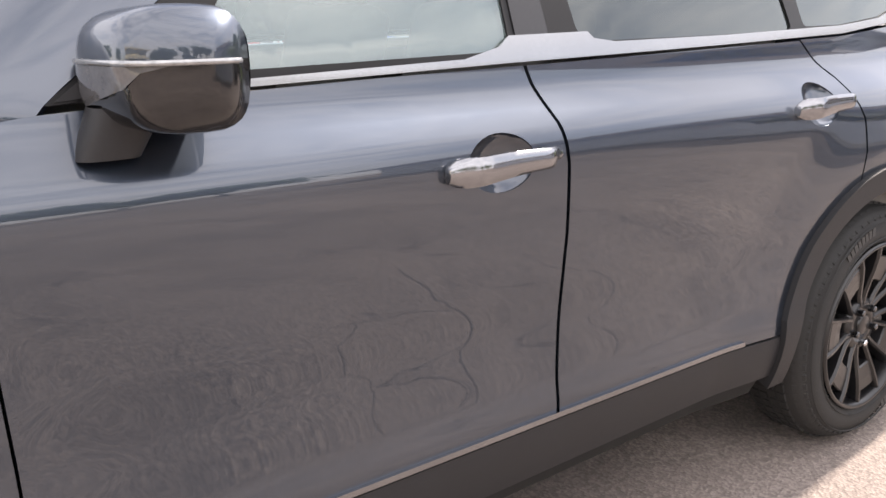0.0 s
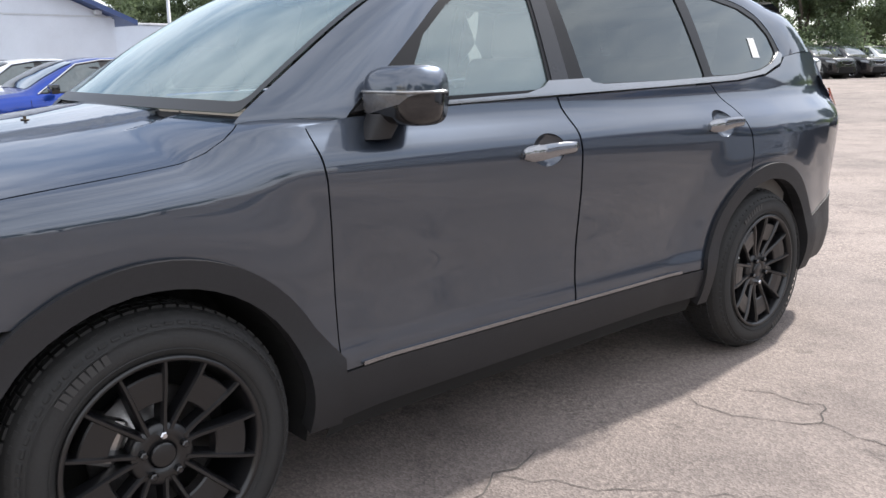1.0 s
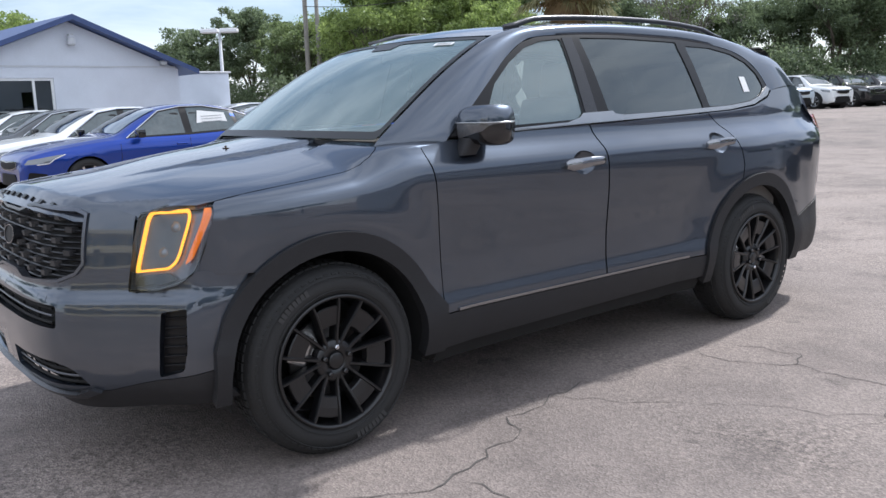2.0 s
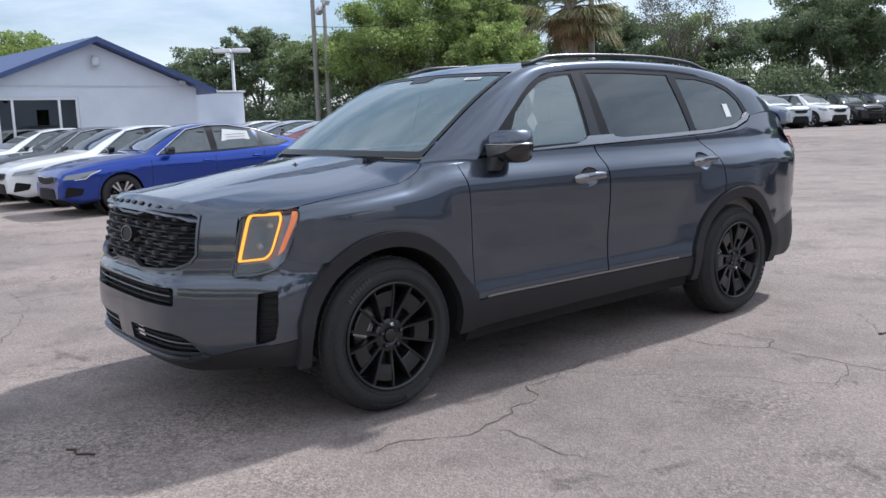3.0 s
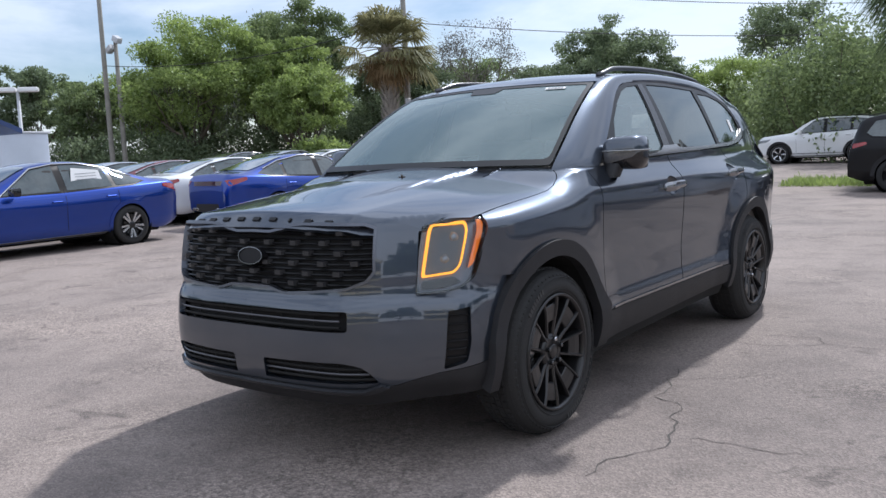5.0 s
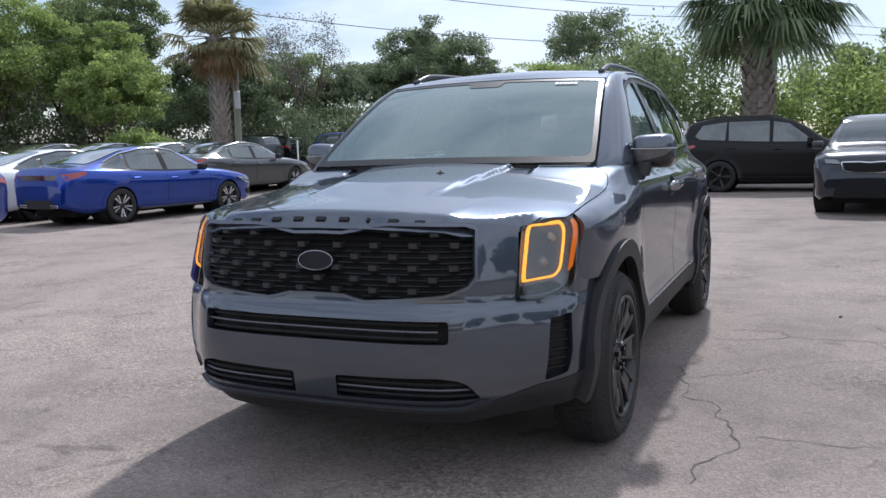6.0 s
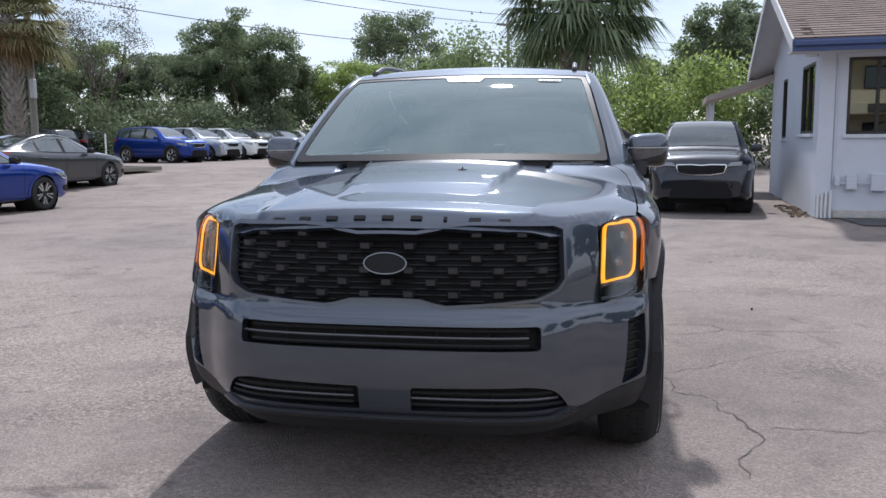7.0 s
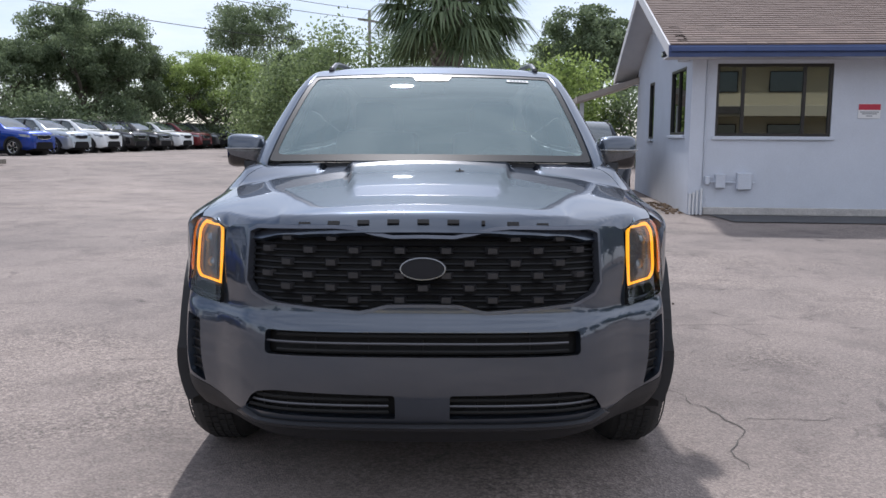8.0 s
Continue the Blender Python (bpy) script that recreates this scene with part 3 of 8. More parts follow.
    tagged(part("sealed_strip", bm, mat("sealer_with_shade", (0.085, 0.085, 0.088), 0.8, vary=0.25, scale=4, bump=0.3, bumpscale=120)),
           "dark sealed asphalt strip along the office wall", "pavement", kind="structure")
    # rubble and leaf litter at the foot of the wall
    rng = random.Random(3)
    bm = bmesh.new()
    for _ in range(70):
        a = rng.uniform(0, 2.6)
        p = m @ Vector((-rng.uniform(0.02, 0.35) ** 1.0, a, 0.0))
        r = rng.uniform(0.012, 0.035)
        add_box(bm, (-r, -r, 0), (r, r, r), Matrix.Translation(p) @ Matrix.Rotation(rng.uniform(0, 6), 4, "Z"), r * 0.25)
    tagged(part("rubble", bm, mat("brown_litter", (0.16, 0.11, 0.07), 0.95, island=0.8, vary=0.4)), "brown leaf litter and small rubble by the wall", "litter", kind="stuff")
    # porch at the back corner
    p = empty("porch_roof", None, "low lean-to porch roof with a post behind the office", "porch")
    bm = bmesh.new()
    q = [(-1.5, D - 0.2, 2.15), (0.0, D - 0.2, 2.62), (0.0, D + 2.6, 2.62), (-1.5, D + 2.6, 2.15)]
    lo = [bm.verts.new(m @ Vector(v)) for v in q]
    hi = [bm.verts.new(m @ (Vector(v) + Vector((0, 0, 0.14)))) for v in q]
    bm.faces.new(lo[::-1])
    bm.faces.new(hi)
    for i in range(4):
        bm.faces.new((lo[i], lo[(i + 1) % 4], hi[(i + 1) % 4], hi[i]))
    part("roof_panel", bm, mat("tan_roofing", (0.36, 0.31, 0.27), 0.85, vary=0.12, scale=3), p)
    for yy in (D + 0.1, D + 2.4):
        bm = bmesh.new()
        add_box(bm, (-1.40, yy, 0.0), (-1.30, yy + 0.1, 2.16), m, 0.006)
        part("post", bm, SOFFIT, p)


office()


def shop():
    """The white gabled building beyond the rows of sedans."""
    a, b = Vector((-18.75, 0.9)), Vector((-19.6, 8.3))
    d = (b - a).normalized()
    m = Matrix(((d.x, -d.y, 0, a.x), (d.y, d.x, 0, a.y), (0, 0, 1, 0), (0, 0, 0, 1))) @ Matrix.Translation((1.0, 0, 0))
    L, H, T, pk = 5.8, 2.45, 0.2, 1.15
    h = empty("shop_building", None, "white gabled building with a navy roof edge and shop window", "building")
    wall_with_holes("wall", L, H, T, [(0.42, 2.42, 0.65, 2.22)], m, STUCCO, h, gable=pk)
    for x in (0.0, L - T):
        bm = bmesh.new()
        add_box(bm, (x, T + 0.002, 0), (x + T, 12, H), m)
        part("wall", bm, STUCCO, h)
    bm = bmesh.new()
    add_box(bm, (T, 11.8, 0), (L - T, 12, H), m)
    part("wall", bm, STUCCO, h)
    for s in (0, 1):
        bm = bmesh.new()
        run = L / 2 + 0.45
        k = pk / (L / 2)
        x0, x1 = (-0.45, L / 2) if s == 0 else (L / 2, L + 0.45)
        z0, z1 = (H - 0.45 * k, H + pk) if s == 0 else (H + pk, H - 0.45 * k)
        q = [(x0, -0.35, z0), (x1, -0.35, z1), (x1, 12.3, z1), (x0, 12.3, z0)]
        lo = [bm.verts.new(m @ (Vector(v) + Vector((0, 0, 0.03)))) for v in q]
        hi = [bm.verts.new(m @ (Vector(v) + Vector((0, 0, 0.16)))) for v in q]
        bm.faces.new(lo[::-1])
        bm.faces.new(hi)
        for i in range(4):
            bm.faces.new((lo[i], lo[(i + 1) % 4], hi[(i + 1) % 4], hi[i]))
        part("roof_slope", bm, NAVY, h)
    bm = bmesh.new()
    add_box(bm, (0, -0.02, H + 0.04), (L, -0.003, H + 0.075), m)
    part("trim_line", bm, GREYPAINT, h)
    window_unit(m, 0.42, 2.42, 0.65, 2.22, WHITEFRAME, h, (0.80, 1.94), 0.08, 0.06, True)
    # stock seen behind the shop glass
    for i, (x0, x1, z1) in enumerate(((0.50, 1.10, 1.45), (1.14, 1.80, 1.62), (1.86, 2.40, 1.25))):
        bm = bmesh.new()
        add_box(bm, (x0, 0.8, 0.0), (x1, 1.3, z1), m, 0.02)
        tagged(part("carton_stack", bm, mat("carton", (0.42, 0.34, 0.24), 0.85, vary=0.15)), "brown cartons stacked behind the shop window", "carton", "cartons")
    bm = bmesh.new()
    add_box(bm, (L / 2 - 0.05, -0.16, H + 0.80), (L / 2 + 0.05, -0.003, H + 0.85), m)
    add_lathe(bm, [(H + 0.56, 0.06), (H + 0.60, 0.11), (H + 0.74, 0.10), (H + 0.80, 0.05)], 12, "z", m @ Matrix.Translation((L / 2, -0.13, 0)))
    tagged(part("wall_lamp", bm, GREYPAINT), "grey barn-style wall lamp under the gable", "lamp")
    bm = bmesh.new()
    add_box(bm, (L - 0.56, -0.16, H + 0.10), (L - 0.38, -0.021, H + 0.22), m, 0.02)
    tagged(part("wall_lamp", bm, GREYPAINT), "small grey flood lamp near the eave", "lamp")
    # low white annexe
    bm = bmesh.new()
    add_box(bm, (L + 0.1, 1.5, 0), (L + 2.5, 9, 2.40), m, 0.02)
    an = empty("annexe", None, "low flat-roofed white annexe beside the gabled shop", "building")
    part("wall", bm, STUCCO, an)
    bm = bmesh.new()
    add_box(bm, (L + 0.05, 1.45, 2.404), (L + 2.55, 9.05, 2.46), m, 0.01)
    part("roof", bm, SOFFIT, an)


shop()


def across_the_road():
    """Cream two-storey block behind the walk, met only in reflections."""
    h = empty("cream_block", None, "cream two-storey motel block across the road", "building")
    for z0, z1, y in ((0.0, 2.6, -31.0), (3.3, 6.0, -31.0)):
        bm = bmesh.new()
        add_box(bm, (-4, y - 8, z0), (34, y, z1))
        part("storey", bm, CREAM, h)
    for z in (2.6, 6.0):
        bm = bmesh.new()
        add_box(bm, (-5, -40, z + 0.004), (35, -29.2, z + 0.69), None, 0.03)
        part("band", bm, CREAM, h)
    for z in (0.9, 4.2):
        for i in range(9):
            x = -2.5 + 4.0 * i
            w = empty("window")
            w.parent = h
            bm = bmesh.new()
            add_box(bm, (x, -30.99, z), (x + 2.0, -30.95, z + 1.2))
            part("pane", bm, PANE, w)
            bm = bmesh.new()
            for lo, hi in (((x - 0.06, -30.995, z - 0.06), (x, -30.93, z + 1.26)), ((x + 2, -30.995, z - 0.06), (x + 2.06, -30.93, z + 1.26)),
                           ((x, -30.995, z + 1.2), (x + 2, -30.93, z + 1.26)), ((x, -30.995, z - 0.06), (x + 2, -30.93, z))):
                add_box(bm, lo, hi)
            part("window_frame", bm, BRONZE, w)
    bm = bmesh.new()
    add_box(bm, (9.5, -29.19, 2.75), (11.6, -29.05, 3.2), None, 0.01)
    part("sign_board", bm, ROOMDARK, h)


across_the_road()

# ---------------------------------------------------------------- the dark SUV
def dense(pts, step=0.03, closed=True):
    out = []
    n = len(pts)
    for i in range(n if closed else n - 1):
        a, b = pts[i], pts[(i + 1) % n]
        k = max(1, int(math.hypot(b[0] - a[0], b[1] - a[1]) / step))
        out += [(lerp(a[0], b[0], j / k), lerp(a[1], b[1], j / k)) for j in range(k)]
    if not closed:
        out.append(pts[-1])
    return out


def rounded(pts, r, seg=5):
    """A closed outline with its corners rounded; r is one radius or one a corner."""
    out, n = [], len(pts)
    for i in range(n):
        p, a, b = Vector(pts[i]), Vector(pts[i - 1]), Vector(pts[(i + 1) % n])
        rr = r[i] if isinstance(r, (list, tuple)) else r
        da, db = (a - p), (b - p)
        k = min(rr, da.length * 0.48, db.length * 0.48)
        if k < 1e-4:
            out.append(tuple(p))
            continue
        s, e = p + da.normalized() * k, p + db.normalized() * k
        for j in range(seg + 1):
            t = j / seg
            out.append(tuple((1 - t) ** 2 * s + 2 * t * (1 - t) * p + t * t * e))
    return out


def inset(pts, d):
    """Moves a closed outline inwards by d (outwards if negative)."""
    area = sum(a[0] * b[1] - b[0] * a[1] for a, b in zip(pts, pts[1:] + pts[:1]))
    sgn = 1 if area > 0 else -1
    out, n = [], len(pts)
    for i in range(n):
        a, p, b = Vector(pts[i - 1]), Vector(pts[i]), Vector(pts[(i + 1) % n])
        d1, d2 = (p - a), (b - p)
        if d1.length < 1e-6 or d2.length < 1e-6:
            out.append(tuple(p))
            continue
        n1, n2 = Vector((-d1.y, d1.x)).normalized(), Vector((-d2.y, d2.x)).normalized()
        nn = (n1 + n2)
        nn = nn.normalized() / max(0.5, nn.length / 2) if nn.length > 1e-6 else n1
        out.append(tuple(p + nn * d * sgn))
    return out


def sheet(name, outer, surf, material, parent, holes=(), du=0.06, dv=0.05, flange=0.012, label="", sx=1, lift=0.0, centre=(0, 1.5, 0.75), step=0.035):
    """A panel cut from a smooth surface: outlines in its (u, v), filled, cut into a mesh, laid on the surface, with edges turned in."""
    bm = bmesh.new()
    for loop in (outer, *holes):
        pts = dense(loop, step)
        vs = [bm.verts.new((u, v, 0)) for u, v in pts]
        for a, b in zip(vs, vs[1:] + vs[:1]):
            if (a.co - b.co).length > 1e-7:
                bm.edges.new((a, b))
    bmesh.ops.remove_doubles(bm, verts=bm.verts, dist=1e-5)
    bmesh.ops.triangle_fill(bm, use_beauty=True, use_dissolve=False, edges=bm.edges[:])
    for f in [f for f in bm.faces if any(inside(f.calc_center_median(), h) for h in holes)]:
        bm.faces.remove(f)
    us, vs_ = [v.co.x for v in bm.verts], [v.co.y for v in bm.verts]
    for lo, hi, d, axis in ((min(us), max(us), du, 0), (min(vs_), max(vs_), dv, 1)):
        n = int((hi - lo) / d)
        for i in range(1, n + 1):
            c = lo + (hi - lo) * i / (n + 1)
            co, no = [0, 0, 0], [0, 0, 0]
            co[axis], no[axis] = c, 1
            bmesh.ops.bisect_plane(bm, geom=bm.verts[:] + bm.edges[:] + bm.faces[:], dist=1e-6, plane_co=co, plane_no=no)
    bm.verts.ensure_lookup_table()
    normals = {}
    cen = Vector(centre)
    for v in bm.verts:
        u, w = v.co.x, v.co.y
        p = Vector(surf(u, w))
        e = 0.004
        n = (Vector(surf(u + e, w)) - Vector(surf(u - e, w))).cross(Vector(surf(u, w + e)) - Vector(surf(u, w - e)))
        n = n.normalized() if n.length > 1e-12 else Vector((1, 0, 0))
        out = p - Vector((cen.x, min(max(p.y, 0.2), 3.2), cen.z))
        if n.dot(out) < 0:
            n = -n
        normals[v] = n
        v.co = p + n * lift
    for f in bm.faces:
        f.normal_update()
        if f.normal.dot(sum((normals[v] for v in f.verts), Vector())) < 0:
            f.normal_flip()
    main = set(bm.faces)
    if flange > 0:
        edges = [e for e in bm.edges if len(e.link_faces) == 1]
        twin = {}
        for e in edges:
            for v in e.verts:
                if v not in twin:
                    twin[v] = bm.verts.new(v.co - normals[v] * flange)
        for e in edges:
            f0 = e.link_faces[0]
            a, b = e.verts
            lo = [l for l in f0.loops if l.edge == e][0]
            if lo.vert == a:
                a, b = b, a
            bm.faces.new((a, b, twin[b], twin[a]))
    bm.faces.ensure_lookup_table()
    if sx < 0:
        for v in bm.verts:
            v.co.x = -v.co.x
        for v in list(normals):
            n = normals[v]
            normals[v] = Vector((-n.x, n.y, n.z))
        for f in bm.faces:
            f.normal_flip()
    ln = []
    for f in bm.faces:
        f.smooth = True
        f.normal_update()
    bm.verts.index_update()
    bm.faces.index_update()
    for f in bm.faces:
        for lp in f.loops:
            ln.append(tuple(normals[lp.vert]) if f in main else tuple(f.normal))
    me = bpy.data.meshes.new(name)
    bm.to_mesh(me)
    bm.free()
    me.normals_split_custom_set(ln)
    me.materials.append(material)
    ob = new(name, me)
    ob.parent = parent
    if label:
        tagged(ob, label)
    return ob


def inside(p, poly):
    x, y, c = p[0], p[1], False
    for (x0, y0), (x1, y1) in zip(poly, poly[1:] + poly[:1]):
        if (y0 > y) != (y1 > y) and x < (x1 - x0) * (y - y0) / (y1 - y0) + x0:
            c = not c
    return c


PROF = [(0.22, 0.875), (0.30, 0.915), (0.36, 0.936), (0.44, 0.951), (0.48, 0.952), (0.55, 0.944), (0.66, 0.942), (0.80, 0.952), (0.93, 0.963),
        (1.02, 0.967), (1.055, 0.9655), (1.085, 0.957), (1.11, 0.940), (1.14, 0.9165), (1.17, 0.897), (1.195, 0.890), (1.22, 0.886), (1.30, 0.858), (1.40, 0.819), (1.50, 0.777), (1.60, 0.728), (1.66, 0.694), (1.72, 0.650)]
TAPER = [(-0.75, 0.735), (-0.60, 0.865), (-0.535, 0.905), (-0.50, 0.922), (-0.45, 0.946), (-0.40, 0.966), (-0.30, 0.988), (-0.15, 0.997), (0.1, 1.0), (1.6, 1.0), (2.4, 1.0), (2.9, 1.002), (3.25, 0.990), (3.5, 0.965), (3.7, 0.925), (3.85, 0.87), (3.98, 0.78)]
TAPER_UP = [(-0.75, 0.735), (-0.60, 0.865), (-0.535, 0.905), (-0.50, 0.922), (-0.45, 0.946), (-0.40, 0.966), (-0.30, 0.988), (-0.15, 0.997), (0.1, 1.0), (1.7, 1.0), (2.3, 0.980), (2.7, 0.957), (3.03, 0.932), (3.3, 0.905), (3.6, 0.862), (3.85, 0.80)]


def side_x(y, z):
    k = smooth01((z - 1.0) / 0.22)
    flare = max(smooth01((0.76 - math.hypot(y - cy, z - 0.37)) / 0.27) for cy in (0.0, 2.90))
    return interp(z, PROF) * lerp(interp(y, TAPER), interp(y, TAPER_UP), k) + 0.021 * flare


def side(y, z):
    return (side_x(y, z), y, z)


Z_S = [(-0.85, 0.955), (-0.4, 0.965), (0.0, 0.985), (0.5, 1.02)]
Z_E = [(-0.9, 1.020), (-0.75, 1.042), (-0.6, 1.060), (-0.3, 1.094), (0.0, 1.126), (0.3, 1.166), (0.5, 1.19)]


def crown(y, t):
    """The front wing's top, from the shoulder (t = 0) in to the bonnet (t = 1): x and z."""
    zs, ze = interp(y, Z_S), interp(y, Z_E)
    xs = side_x(y, zs)
    b = smooth01((y - 0.12) / 0.36)
    p = ((xs, zs), (xs - 0.003, lerp(zs, ze, 0.54)), (xs - 0.13, ze - 0.032), (0.50, ze + 0.006))
    k0, k1, k2, k3 = (1 - t) ** 3, 3 * t * (1 - t) ** 2, 3 * t * t * (1 - t), t**3
    q = [k0 * p[0][i] + k1 * p[1][i] + k2 * p[2][i] + k3 * p[3][i] for i in (0, 1)]
    # towards the door the section follows the door's own shoulder
    if t < 0.55:
        z = lerp(zs, 1.165, t / 0.55)
        r = (side_x(y, z), z)
    else:
        u = (t - 0.55) / 0.45
        x0 = side_x(y, 1.165)
        r = ((1 - u) ** 2 * x0 + 2 * u * (1 - u) * (x0 - 0.018) + u * u * 0.50, (1 - u) ** 2 * 1.165 + 2 * u * (1 - u) * 1.194 + u * u * 1.206)
    return (lerp(q[0], r[0], b), lerp(q[1], r[1], b))


def crown_t(y, x):
    lo, hi = 0.0, 1.0
    for _ in range(26):
        m = (lo + hi) / 2
        if crown(y, m)[0] > x:
            lo = m
        else:
            hi = m
    return (lo + hi) / 2


def wing(y, v):
    """Front wing: v is height up to the shoulder, then runs in over the crown (0.3 long)."""
    zs = interp(y, Z_S)
    if v <= zs:
        return side(y, v)
    x, z = crown(y, min(1.0, (v - zs) / 0.3))
    return (x, y, z)


def wing_v(y, x):
    return interp(y, Z_S) + 0.3 * crown_t(y, x)


def wing_vz(y, z):
    zs = interp(y, Z_S)
    if z <= zs:
        return z
    lo, hi = 0.0, 0.9
    for _ in range(24):
        m = (lo + hi) / 2
        lo, hi = (m, hi) if crown(y, m)[1] < z else (lo, m)
    return zs + 0.3 * lo


BONNET_EDGE = [(-0.605, 0.742), (-0.54, 0.805), (-0.47, 0.858), (-0.41, 0.868), (-0.3, 0.872), (-0.15, 0.874), (0.0, 0.875), (0.13, 0.872), (0.21, 0.864), (0.27, 0.848), (0.315, 0.82), (0.345, 0.785), (0.362, 0.755)]
Y_LIP = [(0, -0.885), (0.3, -0.876), (0.5, -0.836), (0.6, -0.778), (0.68, -0.690), (0.742, -0.605), (0.805, -0.54), (0.858, -0.47), (0.868, -0.41)]
Y_COWL = [(0, 0.285), (0.4, 0.305), (0.65, 0.34), (0.80, 0.372)]


def bonnet(x, y):
    ax = abs(x)
    if ax < 0.50:
        z = interp(y, Z_E) + 0.006 + 0.026 * (1 - (ax / 0.5) ** 2)
    else:
        z = crown(y, crown_t(y, ax))[1]
    z += 0.017 * smooth01((lerp(0.30, 0.395, (y + 0.5) / 0.8) - ax) / 0.034) * smooth01((y + 0.60) / 0.55)
    d = max(0.0, min(1.0, (0.082 - (y - interp(ax, Y_LIP))) / 0.082))
    return (x, y, z - 0.055 * d**1.45 * (1 - smooth01((ax - 0.70) / 0.11)))


PLAN = [(0, 0), (0.3, 0.008), (0.48, 0.034), (0.55, 0.062), (0.617, 0.110), (0.68, 0.175), (0.746, 0.250), (0.81, 0.307), (0.87, 0.358), (0.90, 0.400), (0.922, 0.47), (0.938, 0.56), (0.945, 0.66)]
ARC = [0.0]
for (xa, ya), (xb, yb) in zip(PLAN, PLAN[1:]):
    ARC.append(ARC[-1] + math.hypot(xb - xa, yb - ya))
PLAN_X = [(s, p[0]) for s, p in zip(ARC, PLAN)]
PLAN_Y = [(s, p[1]) for s, p in zip(ARC, PLAN)]
Y_FACE = [(0.20, -0.80), (0.27, -0.86), (0.32, -0.905), (0.36, -0.935), (0.42, -0.948), (0.52, -0.955), (0.60, -0.952), (0.66, -0.946), (0.69, -0.938), (0.715, -0.920), (0.74, -0.914), (0.81, -0.908), (0.90, -0.894), (1.0, -0.868), (1.03, -0.856)]
W_FACE = [(0.20, 0.91), (0.30, 0.965), (0.38, 0.993), (0.5, 1.005), (0.75, 0.992), (1.03, 0.985)]


def face(s, z):
    """Front bumper and grille surface: s runs round the nose from its middle."""
    a = abs(s)
    x = interp(a, PLAN_X) * interp(z, W_FACE)
    y = interp(z, Y_FACE) + interp(a, PLAN_Y)
    return (math.copysign(x, s) if s else 0.0, y, z)


def s_of_x(x):
    return math.copysign(interp(abs(x), [(p[0], s) for s, p in zip(ARC, PLAN)]), x)


def circle_pts(cy, cz, r, a0, a1, n=24):
    return [(cy + r * math.cos(lerp(a0, a1, i / n)), cz + r * math.sin(lerp(a0, a1, i / n))) for i in range(n + 1)]


AX_F, AX_R, HUB = 0.0, 2.90, 0.370
R_BODY = 0.470


def arch_cladding(parent, cy, sx, front):
    """Black moulded lip round a wheel opening, squared at its lower ends."""
    r0, r1 = 0.434, 0.506
    lo_a, lo_b = (-0.488, 0.540) if front else (-0.50, 0.53)
    zb = 0.30
    outer = [(cy + lo_b, zb), (cy + lo_b - 0.002, 0.50)] + circle_pts(cy, HUB, r1, 0.42, math.pi - 0.42, 26)[1:-1] + [(cy + lo_a + 0.004, 0.50), (cy + lo_a, zb)]
    inner = [(cy - r0 + 0.004, zb)] + circle_pts(cy, HUB, r0, math.pi, 0, 26) + [(cy + r0 - 0.004, zb)]
    fn = side if not front else (lambda y, z: side(y, z) if y > -0.30 else (lerp(side_x(y, z), side_x(-0.30, z), 0.75), y, z))
    sheet("arch_cladding", outer + inner, fn, CLAD, parent, du=0.05, dv=0.05, flange=0.05, lift=0.018, sx=sx, label="black plastic wheel arch lip", step=0.03)


